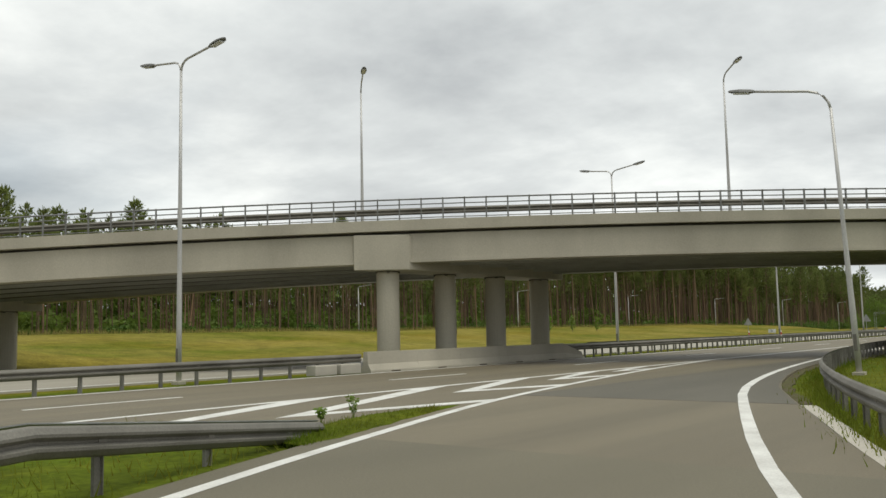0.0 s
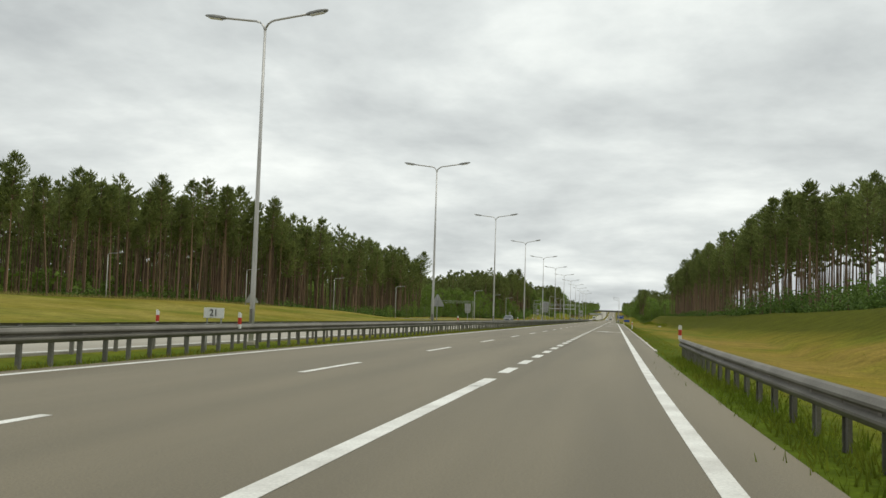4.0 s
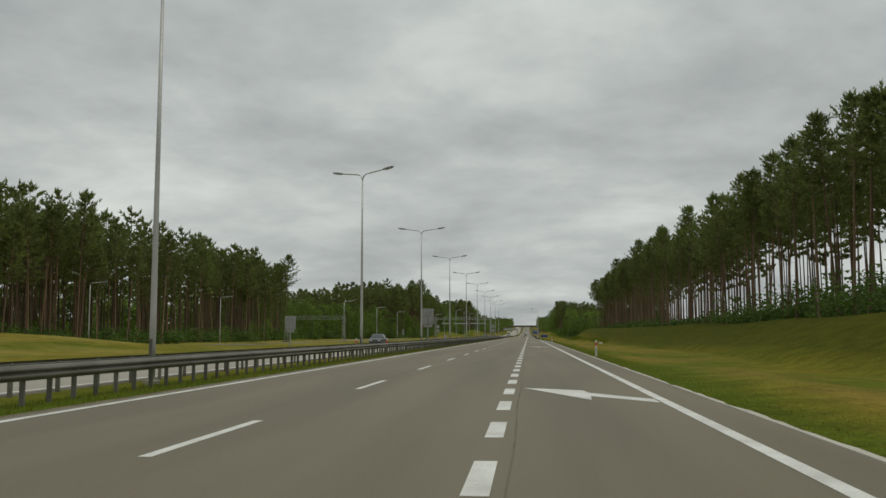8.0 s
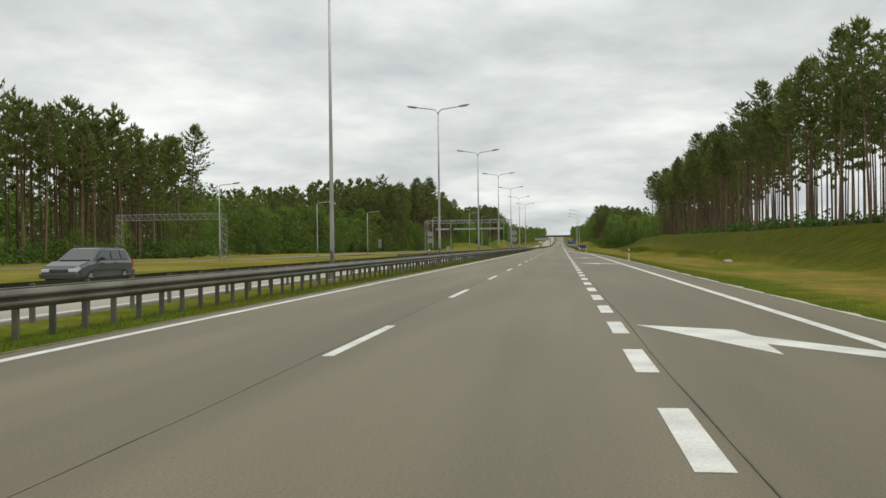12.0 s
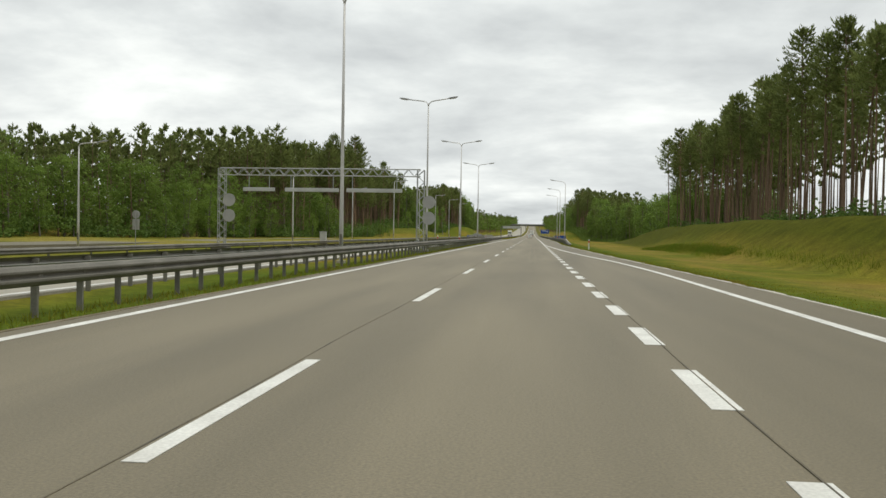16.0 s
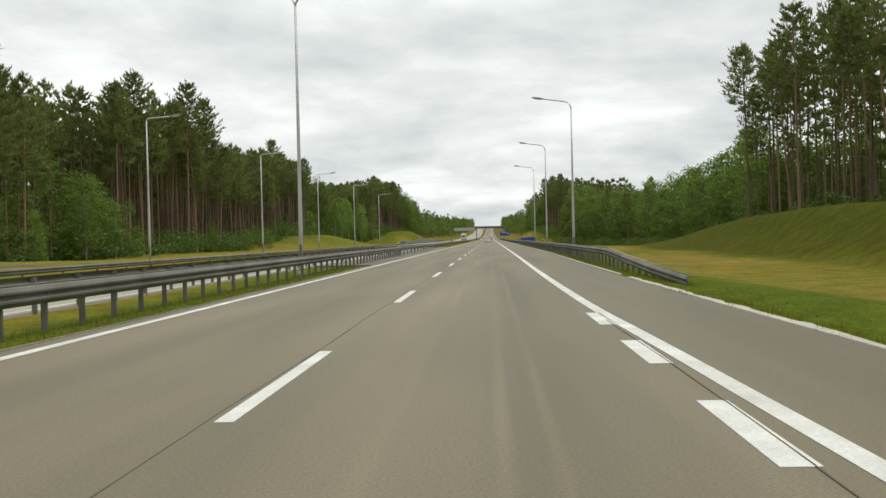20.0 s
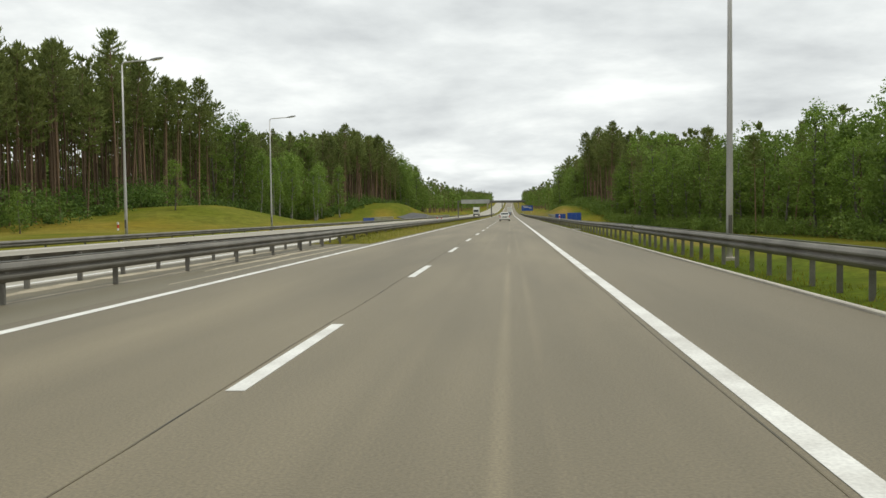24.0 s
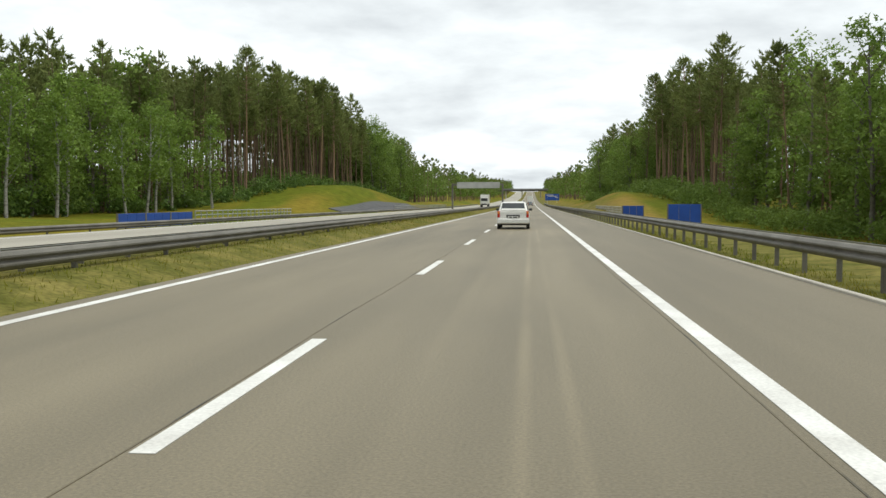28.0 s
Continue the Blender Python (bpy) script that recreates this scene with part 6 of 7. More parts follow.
def broadleaf(height, spread, low, detail=1.0):
    """A bushy deciduous tree, leafy almost to the ground."""
    at = lambda u: np.array([0.25 * math.sin(u * 3), 0.2 * math.sin(u * 4 + 1), height * u])
    us = np.linspace(-0.02, 0.9, 6)
    wood = [stick(at(a), at(b), 0.15 * (1 - a) + 0.02, 0.15 * (1 - b) + 0.02, 6 if detail >= 1 else 4) for a, b in zip(us, us[1:])]
    cs, rs = [], []
    for i in range(int(70 * detail)):
        u = low + (0.99 - low) * rng.random() ** 0.85
        v = (u - low) / (1 - low)
        reach = spread * math.sin(math.pi * min(0.97, 0.16 + 0.8 * v)) ** 0.7 * (0.35 + 0.75 * rng.random())
        ang = rng.random() * 6.283
        p = at(u) + np.array([math.cos(ang) * reach, math.sin(ang) * reach, 0.2 * rng.normal()])
        if detail >= 1 and i % 4 == 0:
            wood.append(stick(at(max(u - 0.12, 0.1)), p, 0.04, 0.01, 4))
        cs.append(p); rs.append((0.6 + 0.5 * rng.random()) * (1 if detail >= 1 else 1.4))
    crown = clumps(cs, rs, 32 if detail >= 1 else 24 if detail > 0.3 else 15, 0.145 if detail >= 1 else 0.25 if detail > 0.3 else 0.5, 0.75, 0.6)
    return join(wood), crown


def tree_kind(name, data, bark, leaf, label, group):
    t = thing(name, (0, 0, -500), label, "tree", group)
    part("trunk", raw_mesh("trunk", *data[0], bark), bark, t)
    part("crown", raw_mesh("crown", *data[1], leaf), leaf, t)
    return t


PINES = [tree_kind("pine_tree", pine(h, b, s), "bark_pine", "needles", "tall scots pine with a bare reddish trunk at the forest edge", "forest edge pines")
         for h, b, s in ((17.5, 0.55, 2.1), (18.5, 0.63, 1.9), (16.5, 0.46, 2.3), (19.2, 0.60, 2.3), (17.0, 0.42, 2.4), (18.0, 0.66, 1.8), (15.5, 0.48, 2.0))]
BROAD = [tree_kind("broadleaf_tree", broadleaf(h, s, lo), "bark_grey", "leaves", "bushy green broadleaf tree at the forest edge", "forest edge broadleaf trees")
         for h, s, lo in ((11.5, 2.6, 0.10), (13.5, 3.0, 0.12), (10.0, 2.4, 0.06), (12.5, 2.3, 0.2), (8.5, 2.2, 0.05))]
REAR_PINE = [pine(h, b, s, 0.4) for h, b, s in ((17.5, 0.58, 2.1), (18.4, 0.63, 2.0), (16.2, 0.52, 2.3), (18.2, 0.60, 2.2))]
DEEP_PINE = [pine(h, b, s, 0.2) for h, b, s in ((16.5, 0.50, 2.2), (17.4, 0.55, 2.1), (15.8, 0.45, 2.3))]
DEEP_BROAD = [broadleaf(h, s, lo, 0.2) for h, s, lo in ((11.5, 2.8, 0.15), (13.2, 3.1, 0.2), (9.6, 2.6, 0.1))]
REAR_BROAD = [broadleaf(h, s, lo, 0.4) for h, s, lo in ((11.5, 2.8, 0.15), (13.2, 3.1, 0.2), (9.6, 2.6, 0.1))]
USED = set()


def plant(kinds, x, y, scale=1.0, sink=0.1):
    k = int(rng.integers(len(kinds)))
    m = pose(x, y, land(x, y) - sink, rng.normal() * 1.7, rng.normal() * 1.7, float(rng.random() * 360))
    s = scale * (0.86 + 0.25 * rng.random())
    src = kinds[k]
    if src.name not in USED:
        USED.add(src.name)
        ob = src
        ob.matrix_basis = m
    else:
        ob = copy_thing(src, m)
    ob.scale = (s, s, s)
    return ob


# where the forest edge runs on either side
EDGE_LEFT = [(-60, -58), (100, -61), (200, -59), (260, -57), (330, -56), (350, -57), (380, -66), (440, -56), (480, -44), (540, -45), (580, -48), (650, -47), (720, -40), (800, -36), (950, -34)]
EDGE_RIGHT = [(60, 33), (110, 31), (200, 30.5), (300, 29.5), (400, 30), (470, 31), (506, 32.5), (516, 37), (540, 40), (600, 38), (650, 31), (690, 27), (760, 24), (850, 22), (950, 21)]


def kind_left(y):
    return "low" if 360 < y < 468 or 485 < y < 505 else "mixed" if 645 < y < 706 or y > 800 else "pine"


def kind_right(y):
    return "pine" if y < 506 or 705 < y < 770 else "broad" if y < 706 else "mixed"


GROW_LEFT = [(0, 0.70), (80, 0.72), (130, 0.79), (165, 0.86), (200, 1.03), (230, 1.12), (290, 1.12), (340, 1.12), (354, 1.08), (364, 0.60), (380, 0.70), (400, 0.78), (425, 0.88), (450, 1.03), (470, 1.16), (490, 1.25), (512, 1.24), (548, 1.28), (564, 1.12), (640, 1.2), (656, 0.98), (690, 1.02), (720, 1.12), (900, 1.12)]
GROW_RIGHT = [(60, 0.75), (150, 0.72), (162, 0.74), (172, 0.83), (186, 0.93), (240, 1.02), (300, 0.99), (330, 1.0), (440, 1.03), (468, 1.0), (490, 1.15), (506, 1.18), (522, 1.42), (554, 1.4), (575, 1.1), (605, 1.14), (640, 1.28), (690, 1.32), (702, 1.22), (708, 1.1), (745, 1.1), (780, 1.14), (900, 1.15)]


def grow_left(y):
    return curve(GROW_LEFT, y)


def grow_right(y):
    return curve(GROW_RIGHT, y)


def edge_trees(edge, side, kind, y0, y1, gap, grow):
    y = y0
    while y < y1:
        x = curve(edge, y) + side * float(rng.random() * 3.0)
        k = kind(y)
        if abs(y - SLOPE * x - 49) > 13 or abs(x) < 25:
            if k == "pine":
                plant([PINES[1], PINES[3], PINES[5], PINES[0]] if side > 0 else PINES if y > 230 else [PINES[1], PINES[3], PINES[5]], x, y, grow(y) * (1.0 if rng.random() > 0.12 else 0.78))
            elif k == "low":
                plant(BROAD, x, y, 0.85)
            else:
                leafy = rng.random() > (0.12 if side < 0 else 0.1)
                plant(BROAD if leafy else PINES, x, y, grow(y) * ((1.28 if leafy else 1.0) if side < 0 else 1.0 if leafy else 0.72))
        y += gap * (0.25 + 1.5 * float(rng.random())) * (0.65 if side < 0 and (y < 230 or 645 < y < 706) else 1.0)


edge_trees(EDGE_LEFT, -1, kind_left, 20, 860, 5.0, grow_left)
edge_trees(EDGE_RIGHT, 1, kind_right, 82, 860, 4.2, grow_right)


def rear_woods(name, edge, side, kind, y0, y1, rows, gap, label, grow=lambda y: 1.0):
    """The trees behind the edge row, joined."""
    wood, leaf, broad = [], [], []
    for j in range(rows):
        y = y0
        while y < y1:
            yy = y + rng.normal() * 0.8
            x = curve(edge, yy) + side * (2.2 + j * gap * 0.95 + rng.random() * 2.2)
            y += gap * (0.6 + 0.8 * rng.random()) * (1.0 if yy < 900 else 1.8)
            if abs(yy - SLOPE * x - 49) < 14 or (name == "pine_forest" and 285 < yy < 358 and j > 3):
                continue
            k = kind(yy)
            if k == "pine" and j >= 5 and rng.random() < 0.4:
                k = "low"
            if k == "pine" or (k == "mixed" and rng.random() < (0.8 if side < 0 and yy < 710 else 0.35)) or (k == "low" and 1 < j < 8) or (k == "broad" and j > 5 and rng.random() < 0.2):
                src, s = (REAR_PINE[int(rng.integers(4))] if j < 3 and yy < 900 else DEEP_PINE[int(rng.integers(3))]), (0.86 + 0.22 * rng.random()) * grow(yy)
            else:
                src, s = (DEEP_BROAD if name == "thicket" or yy > 900 else REAR_BROAD)[int(rng.integers(3))], (0.75 if k == "low" else 1.2 if k == "mixed" and yy < 900 else 0.95) + 0.3 * rng.random()
            a = rng.random() * 6.283
            rot = np.array([[math.cos(a), -math.sin(a), 0], [math.sin(a), math.cos(a), 0], [0, 0, 1]]) * s
            base = np.array([x, yy, land(x, yy) if yy < 2300 else rise(yy)])
            if side < 0 and yy < 640 and j < 7 and k == "pine":  # a slimmer suppressed stem beside it
                slim = src[0][0] * np.array([0.75, 0.75, 0.8])
                wood.append((slim @ rot.T + base + np.array([rng.normal() * 0.9, rng.normal() * 1.3, 0]), src[0][1]))
            wood.append((src[0][0] @ rot.T + base, src[0][1])); (broad if any(src is b for b in REAR_BROAD + DEEP_BROAD) else leaf).append((src[1][0] @ rot.T + base, src[1][1]))
    t = thing(name, (curve(edge, y0), y0, 0), label, "trees", kind="stuff")
    for nm, d, ma in (("trunks", wood, "bark_rear"), ("crowns", leaf, "needles_rear"), ("leafy_crowns", broad, "leaves_rear")):
        if not d:
            continue
        v, f = join(d)
        v = v - np.array(t.location)
        tagged(part(nm, raw_mesh(nm, v, f, ma), ma, t), kind="stuff")


rear_woods("pine_forest", EDGE_LEFT, -1, kind_left, 0, 900, 9, 3.3, "dense dark pine forest behind the meadow", grow_left)
rear_woods("thicket", [(p, q - 32) for p, q in EDGE_LEFT], -1, lambda y: "low", -40, 730, 3, 2.2, "leafy thicket closing the forest behind the pines")
rear_woods("thicket", [(p, q - 40) for p, q in EDGE_LEFT], -1, lambda y: "low", -60, 250, 2, 2.3, "leafy thicket deep behind the junction meadow")
rear_woods("pine_wood", EDGE_RIGHT, 1, kind_right, 82, 300, 4, 3.3, "open pine wood on the cutting slope with sky between the trunks", grow_right)
rear_woods("pine_wood", EDGE_RIGHT, 1, kind_right, 301, 438, 4, 4.2, "thin pine wood on the cutting slope with sky between the trunks", grow_right)
rear_woods("pine_wood", EDGE_RIGHT, 1, kind_right, 439, 506, 6, 3.7, "dense dark pine wood at the end of the cutting", grow_right)
rear_woods("mixed_wood", EDGE_RIGHT, 1, kind_right, 507, 900, 7, 3.8, "green mixed wood beside the hollow", grow_right)
rear_woods("distant_forest", [(900, -33), (1150, -28), (1430, -25), (1900, -24)], -1, lambda y: "mixed", 900, 1880, 5, 6.0, "distant pine forest along the climbing road")
rear_woods("distant_forest", [(900, 21), (1150, 18.5), (1430, 17.5), (1900, 20)], 1, lambda y: "mixed", 900, 1880, 5, 6.0, "distant pine forest along the climbing road")


def sky_blocking_woods():
    """Forest round the back of the junction, behind where the drive begins; unseen, added to block low sky light."""
    wood, leaf = [], []
    for j in range(2):
        for i in range(150):
            a = radians(-200 + 235 * (i + rng.random()) / 150)
            r = 112 + 4.5 * j + 3 * rng.random()
            x, y = 18 + r * math.cos(a), 8 + r * math.sin(a)
            if abs(y - SLOPE * x - 49) < 16 or (-24 < x < 8 and y < 0):
                continue
            src, s = DEEP_PINE[int(rng.integers(3))], 0.95 + 0.25 * rng.random()
            c, d = math.cos(i) * s, math.sin(i) * s
            rot, base = np.array([[c, -d, 0], [d, c, 0], [0, 0, s]]), np.array([x, y, land(x, y) if -70 < x < 90 else 0.0])
            wood.append((src[0][0] @ rot.T + base, src[0][1])); leaf.append((src[1][0] @ rot.T + base, src[1][1]))
    t = thing("pine_forest", (18, -100, 0), "unseen dark pine forest added behind the slip road to block light", "trees", kind="stuff")
    for nm, d, ma in (("trunks", wood, "bark_rear"), ("crowns", leaf, "needles_rear")):
        v, f = join(d)
        tagged(part(nm, raw_mesh(nm, v - np.array(t.location), f, ma), ma, t), kind="stuff")


sky_blocking_woods()


def bushes(name, spots, leaf, label, per=16, size=0.17):
    cs, rs = [], []
    for x, y, h in spots:
        z = land(x, y)
        for i in range(int(5 + 3 * h)):
            cs.append((x + rng.normal() * 0.55 * h, y + rng.normal() * 0.7 * h, z + h * (0.15 + 0.75 * rng.random())))
            rs.append(0.3 + 0.28 * h)
    v, f = clumps(cs, rs, per, size, 0.8, 0.6)
    o = np.array(spots[0][:2] + (0,))
    t = tagged(new(name, raw_mesh(name, v - o, f, leaf)), label, "undergrowth", kind="stuff")
    t.location = o


spots = []
for i in range(760):
    y = 84 + rng.random() * 420
    if y > 250 and rng.random() < 0.55:
        continue
    spots.append((curve(EDGE_RIGHT, y) - 1.0 + rng.random() * 12, y, 0.8 + (3.2 if y < 250 else 1.1) * rng.random() ** 1.6))
bushes("undergrowth", spots, "undergrowth", "bright green shrubs and saplings under the pines", 14, 0.2)
FRINGE = [(0, 1.0), (190, 1.1), (240, 2.0), (300, 2.6), (345, 3.6), (430, 3.2), (470, 2.4), (484, 3.5), (506, 3.5), (525, 4.0), (600, 3.8), (690, 3.2), (712, 2.2), (860, 2.0)]
spots = []
for i in range(820):
    y = 10 + rng.random() * 840
    h = curve(FRINGE, y)
    if y < 215 and i % 3:
        continue
    spots.append((curve(EDGE_LEFT, y) + 1.5 - rng.random() * 7, y, 0.45 + h * rng.random() ** (3.0 if y < 200 else 1.3)))
bushes("undergrowth", spots, "undergrowth", "low green shrubs along the forest edge", 20, 0.2)
spots = []
for i in range(1300):
    y = 5 + rng.random() * 880
    spots.append((curve(EDGE_LEFT, y) - 8 - rng.random() * 36, y, 1.2 + 2.6 * rng.random()))
bushes("undergrowth", spots, "leaves_rear", "shaded shrubs deep among the pines", 9, 0.45)
spots = []
for i in range(300):
    y = 705 + rng.random() * 170
    spots.append((curve(EDGE_RIGHT, y) - 1.5 + rng.random() * 7, y, 0.8 + 2.2 * rng.random()))
bushes("undergrowth", spots, "leaves_rear", "green shrubs under the far pines", 10, 0.3)
spots = []
for i in range(260):
    y = 507 + rng.random() * 250
    spots.append((curve(EDGE_RIGHT, y) - 2.5 + rng.random() * 5, y, 1.0 + 1.8 * rng.random()))
bushes("undergrowth", spots, "leaves_rear", "dense green bushes at the foot of the wood", 22, 0.15)


def sapling(x, y, h):
    cs = clumps([(rng.normal() * 0.12, rng.normal() * 0.12, h * u) for u in np.linspace(0.25, 1.0, 16)], [0.34] * 16, 14, 0.12, 1.1, 0.6)
    t = thing("sapling", (x, y, land(x, y) - 0.05), "young yellow-green tree planted in the meadow", "tree", "meadow saplings")
    part("stem", raw_mesh("stem", *stick((0, 0, 0), (0, 0, h * 0.9), 0.035, 0.012), "bark_grey"), "bark_grey", t)
    part("crown", raw_mesh("crown", *cs, "leaves_young"), "leaves_young", t)


for x, y, h in ((-42, 88.7, 4.0), (-42, 109, 2.1), (-42, 115, 2.0), (-42, 122, 2.0)):
    sapling(x, y, h)


BIRCH = [tree_kind("birch_tree", broadleaf(h, s, lo), "bark_birch", "leaves_young", "slender birch with a pale trunk and yellow-green leaves", "birches")
         for h, s, lo in ((12.5, 1.7, 0.28), (11.0, 1.5, 0.22))]
for x, y, k in ((-39, 676, 0.95), (-40.5, 684, 1.0), (-41, 688, 1.05), (-38, 698, 1.15), (-41.5, 652, 1.2), (-42.5, 661, 1.1), (-42, 668, 1.1), (-41.5, 693, 1.1), (-43.5, 672, 1.15), (-42, 497, 0.62), (-43, 648, 1.2)):
    plant(BIRCH, x, y, k)
for x, y, k in ((-41.5, 488, 0.78), (-41, 499, 0.5), (-42, 503, 0.45), (-43, 492, 0.7), (-52, 306, 0.45), (-53, 318, 0.5), (-52, 330, 0.5), (-54, 342, 0.6), (-53, 292, 0.4), (-54, 432, 0.6), (-53, 439, 0.55), (-52, 446, 0.7), (-50, 452, 0.5), (-49, 458, 0.65), (-47, 464, 0.55), (-46, 470, 0.7), (-44.5, 476, 0.55), (-43, 481, 0.6), (-41, 530, 0.4), (-40.5, 548, 0.45), (-41, 566, 0.4), (-40, 600, 0.5)):
    plant(BROAD, x, y, k)


def grass():
    """Rough blades along the verges and slopes that the road passes close to."""
    vs = []
    for count, xa, xb, ya, yb, h0 in ((60000, 0.2, 1.6, 78, 440, 0.05), (16000, 1.6, 12.0, 78, 440, 0.04), (16000, 0.15, 1.6, 440, 640, 0.10), (9000, 0.8, 6.0, 14, 80, 0.1)):
        y = ya + rng.random(count) * (yb - ya)
        x = np.array([curve(PAVE_OUT, float(v)) for v in y]) + xa + rng.random(count) ** 1.3 * (xb - xa)
        vs.append((x, y, h0 * (0.5 + rng.random(count))))
    for count, fa, ya, yb, h0 in ((30000, -4.35, 50, 440, 0.12), (9000, -4.4, 531, 700, 0.10)):
        y = ya + rng.random(count) * (yb - ya)
        x = fa - rng.random(count) ** 0.8 * np.array([max(abs(LR(float(v)) - fa) + 0.3, 0.4) for v in y])
        vs.append((x, y, h0 * (0.5 + rng.random(count))))
    # ragged tussocks creeping over the edge of the shoulder
    y = 325 + rng.random(16000) * 98
    over = np.array([0.45 * noise.noise((float(v) * 0.55, 1.5, 0)) + 0.25 * noise.noise((float(v) * 1.9, 4.5, 0)) for v in y])
    x = np.array([curve(PAVE_OUT, float(v)) for v in y]) + np.maximum(0.16 - np.maximum(over, 0) * 1.1, -0.25) + rng.random(16000) * 0.5
    vs.append((x, y, 0.09 * (0.5 + rng.random(16000))))
    x, y, h = (np.concatenate([v[i] for v in vs]) for i in range(3))
    # the grass gore between carriageway and slip road
    n = 5000
    yy = -25 + rng.random(n) * 42
    xl, xr = np.full(n, 4.9), np.array([curve(RAMP_IN, float(v)) - 0.65 for v in yy])
    xx = xl + rng.random(n) * np.maximum(xr - xl, 0.05)
    x, y, h = np.concatenate([x, xx]), np.concatenate([y, yy]), np.concatenate([h, 0.17 * (0.5 + rng.random(n))])
    z = np.array([land(float(a), float(b)) for a, b in zip(x, y)]) - 0.02
    n = len(x)
    p = np.stack([x, y, z], 1)
    a = rng.random(n) * 6.283
    w = np.stack([np.cos(a), np.sin(a), 0 * a], 1) * (0.006 + 0.010 * rng.random((n, 1)))
    lean = np.stack([rng.normal(size=n) * 0.4 * h, rng.normal(size=n) * 0.4 * h, h], 1)
    v = np.stack([p - w, p + w, p + lean], 1).reshape(-1, 3)
    tagged(new("grass", raw_mesh("grass", v, np.arange(3 * n).reshape(-1, 3), "grass_blade")), "ragged green and straw grass along the verges", "grass", kind="stuff")


grass()


def stone(x, y, s):
    bm = bmesh.new()
    bmesh.ops.create_icosphere(bm, subdivisions=2, radius=s)
    for v in bm.verts:
        v.co *= 1 + 0.35 * noise.noise(v.co * 1.7 / s + Vector((x, y, 0)))
        v.co.z *= 0.55
    ob = new("boulder", finish(bm, "boulder", "stone"))
    ob.location = (x, y, land(x, y) + s * 0.12)
    tagged(ob, "pale weathered boulder lying in the grass", "stone", "boulders")


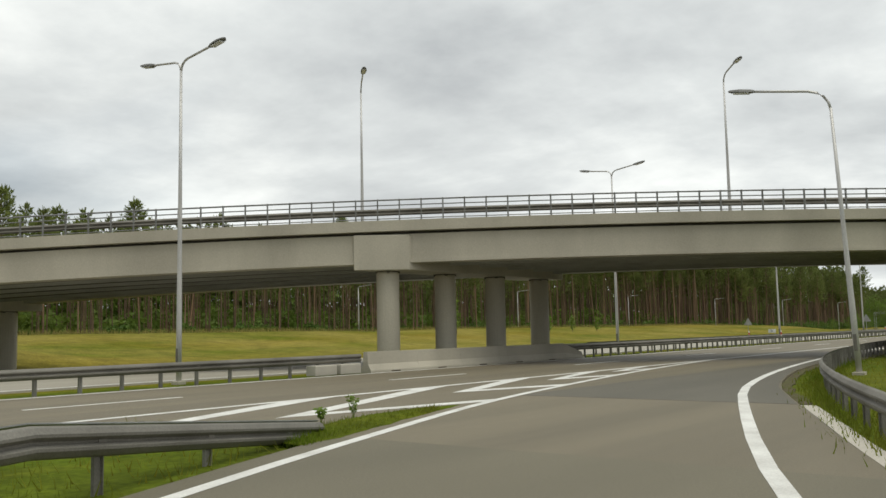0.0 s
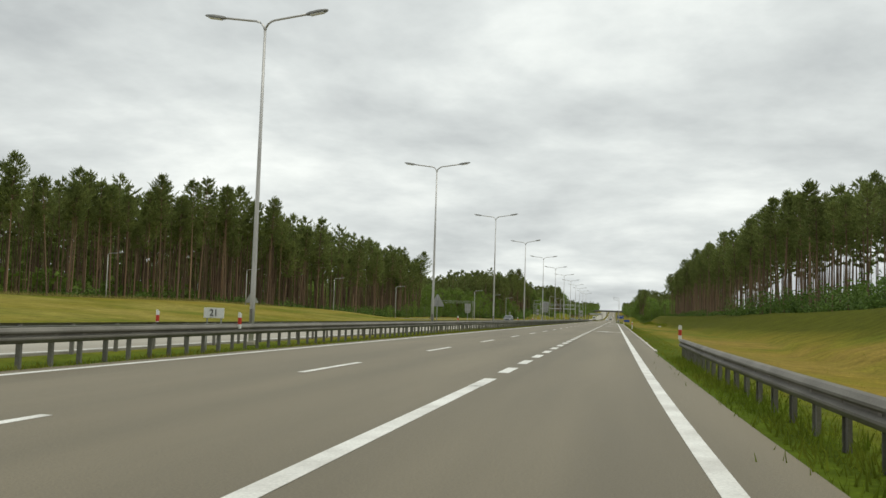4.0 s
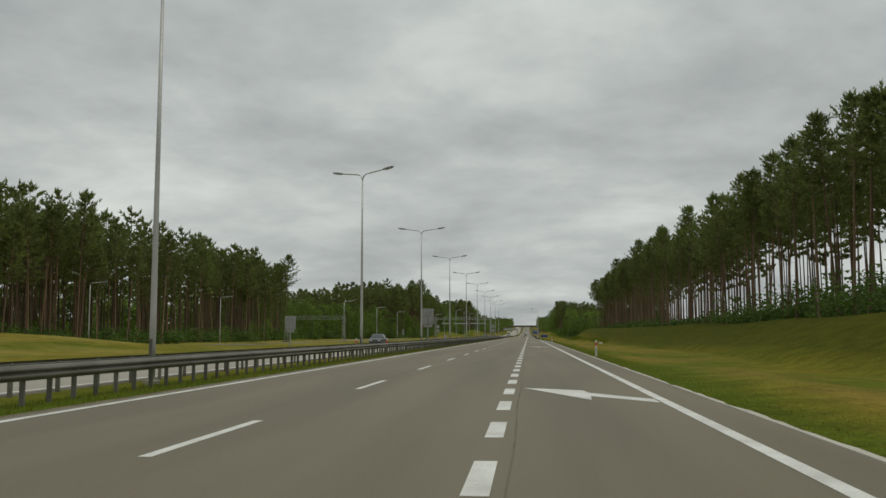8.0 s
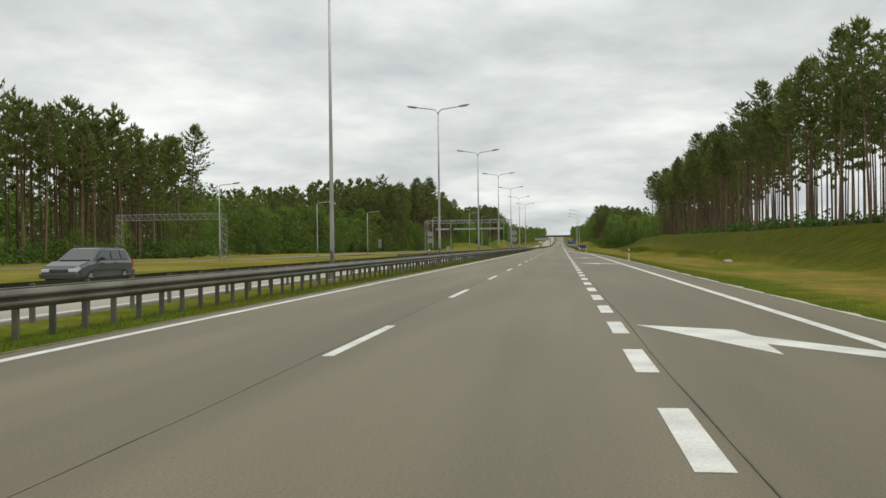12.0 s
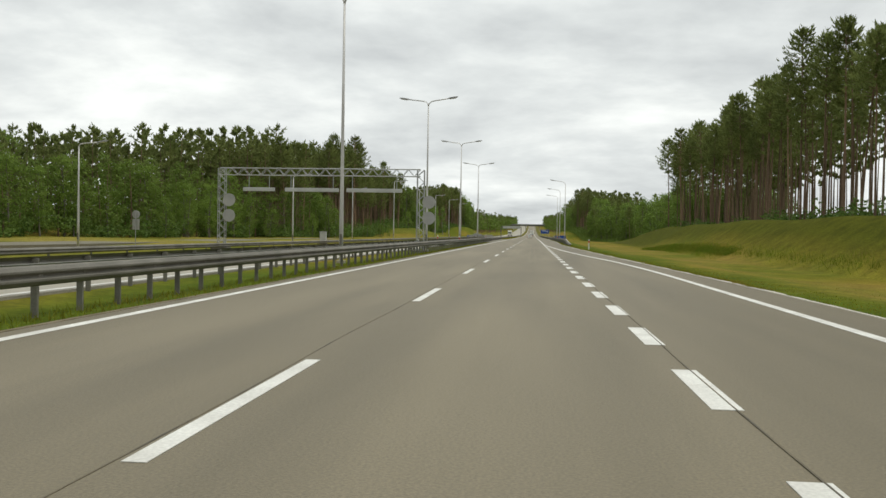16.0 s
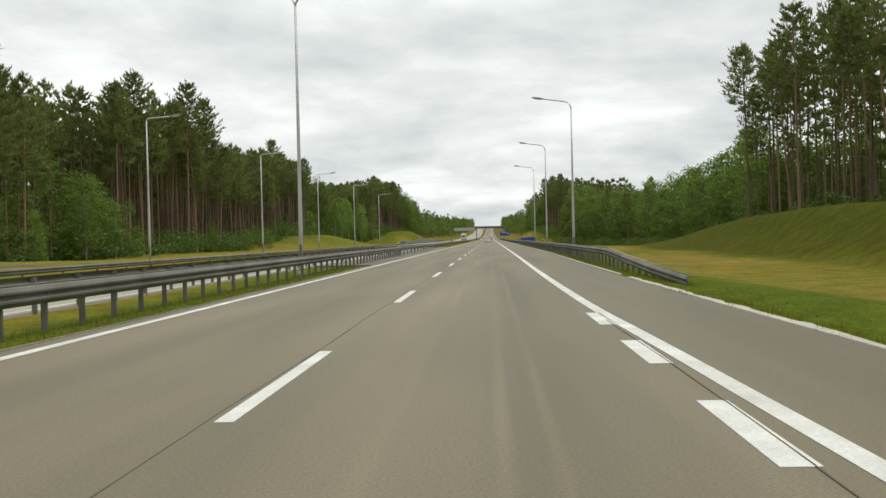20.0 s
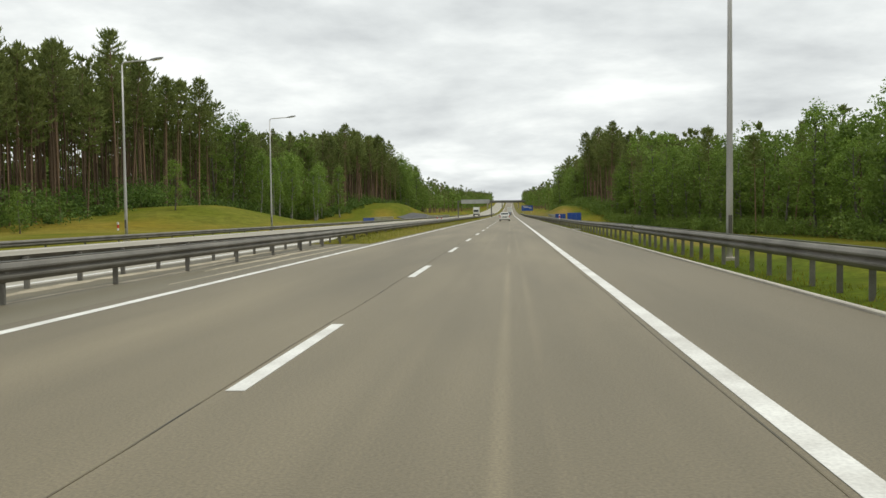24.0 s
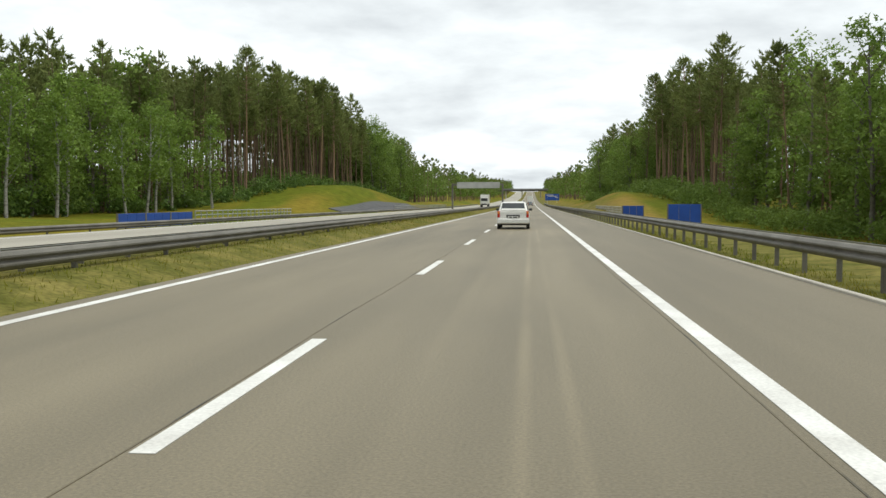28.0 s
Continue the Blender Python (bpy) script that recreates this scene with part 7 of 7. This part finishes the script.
def tall_grass():
    """Uncut tufts on the cutting slope and along its foot."""
    n = 22000
    y = np.where(rng.random(n) < 0.8, 372 + rng.random(n) * 46, 300 + rng.random(n) * 120)
    off_road = 11.0 + rng.normal(size=n) * 0.4
    x = np.array([curve(PAVE_OUT, float(v)) for v in y]) + off_road
    y2 = 12 + rng.random(9000) ** 1.2 * 80
    y2 = y2[(y2 < 47) | (y2 > 62)]
    x2 = np.array([curve(RAMP_RAIL, float(v)) for v in y2]) + rng.normal(size=len(y2)) * 0.3 - 0.05
    # weeds on the sliver between hatching and slip road
    y3 = 16.4 + rng.random(2600) ** 1.4 * 5.2
    lo = np.array([curve(ISLAND, float(v)) for v in y3])
    hi = np.array([curve(RAMP_IN, float(v)) - 0.35 for v in y3])
    lo = hi - (hi - lo) * np.array([1 - 0.9 * smooth(18.5, 22.4, float(v)) for v in y3])
    x3 = lo + (0.1 + 0.8 * rng.random(len(y3))) * (hi - lo)
    x, y, n = np.concatenate([x, x2, x3]), np.concatenate([y, y2, y3]), n + len(y2) + len(y3)
    z = np.array([land(float(a), float(b)) for a, b in zip(x, y)]) - 0.03
    p = np.stack([x, y, z], 1)
    h = (0.16 + 0.26 * rng.random(n)) * np.where(y < 100, 0.6, 1.0)
    a = rng.random(n) * 6.283
    w = np.stack([np.cos(a), np.sin(a), 0 * a], 1) * (0.008 + 0.014 * rng.random((n, 1)))
    lean = np.stack([rng.normal(size=n) * 0.35 * h, rng.normal(size=n) * 0.35 * h, h], 1)
    v = np.stack([p - w, p + w, p + lean], 1).reshape(-1, 3)
    tagged(new("tall_grass", raw_mesh("tall_grass", v, np.arange(3 * n).reshape(-1, 3), "grass_tuft")), "uncut tufted grass at the foot of slope and rail", "grass", kind="stuff")


tall_grass()


def straw_fringe():
    """Pale uncut grass where the meadow meets the forest."""
    n = 15000
    y = -20 + rng.random(n) * 260
    x = np.array([curve(EDGE_LEFT, float(v)) for v in y]) + 3.4 + rng.normal(size=n) * 1.1
    keep = np.abs(y - SLOPE * x - 49) > 14
    x, y = x[keep], y[keep]
    n = len(x)
    p = np.stack([x, y, np.array([land(float(a), float(b)) for a, b in zip(x, y)]) - 0.03], 1)
    h = 0.25 + 0.4 * rng.random(n)
    a = rng.random(n) * 6.283
    w = np.stack([np.cos(a), np.sin(a), 0 * a], 1) * (0.02 + 0.03 * rng.random((n, 1)))
    lean = np.stack([rng.normal(size=n) * 0.3 * h, rng.normal(size=n) * 0.3 * h, h], 1)
    v = np.stack([p - w, p + w, p + lean], 1).reshape(-1, 3)
    tagged(new("tall_grass", raw_mesh("tall_grass", v, np.arange(3 * n).reshape(-1, 3), "straw_tuft")), "pale straw-coloured uncut grass along the forest foot", "grass", kind="stuff")


straw_fringe()


def weed(x, y, h):
    """A leafy roadside weed with a few upright stalks."""
    t = thing("weed", (x, y, 0.03), "leafy green weed standing in the verge grass", "plant", "verge weeds")
    cs = []
    for k in range(5):
        a = 1.26 * k + 0.4
        tip = (0.16 * h * math.cos(a) * (1 + k % 2), 0.16 * h * math.sin(a) * (1 + k % 2), h * (0.75 + 0.06 * k))
        part("stalk", raw_mesh("stalk", *stick((0, 0, -0.05), tip, 0.006, 0.003, 4), "leaves_young"), "leaves_young", t)
        cs += [tuple(c * u for c in tip) for u in (0.35, 0.6, 0.8, 1.0)]
    part("leaves", raw_mesh("leaves", *clumps(cs, [0.06] * len(cs), 5, 0.035, 0.8, 0.6), "leaves_young"), "leaves_young", t)


for x, y, h in ((7.95, 19.6, 0.38), (8.05, 18.7, 0.22)):
    weed(x, y, h)
for x, y, s in ((11.0, 66.5, 0.5), (17.0, 290, 0.4)):
    stone(x, y, s)
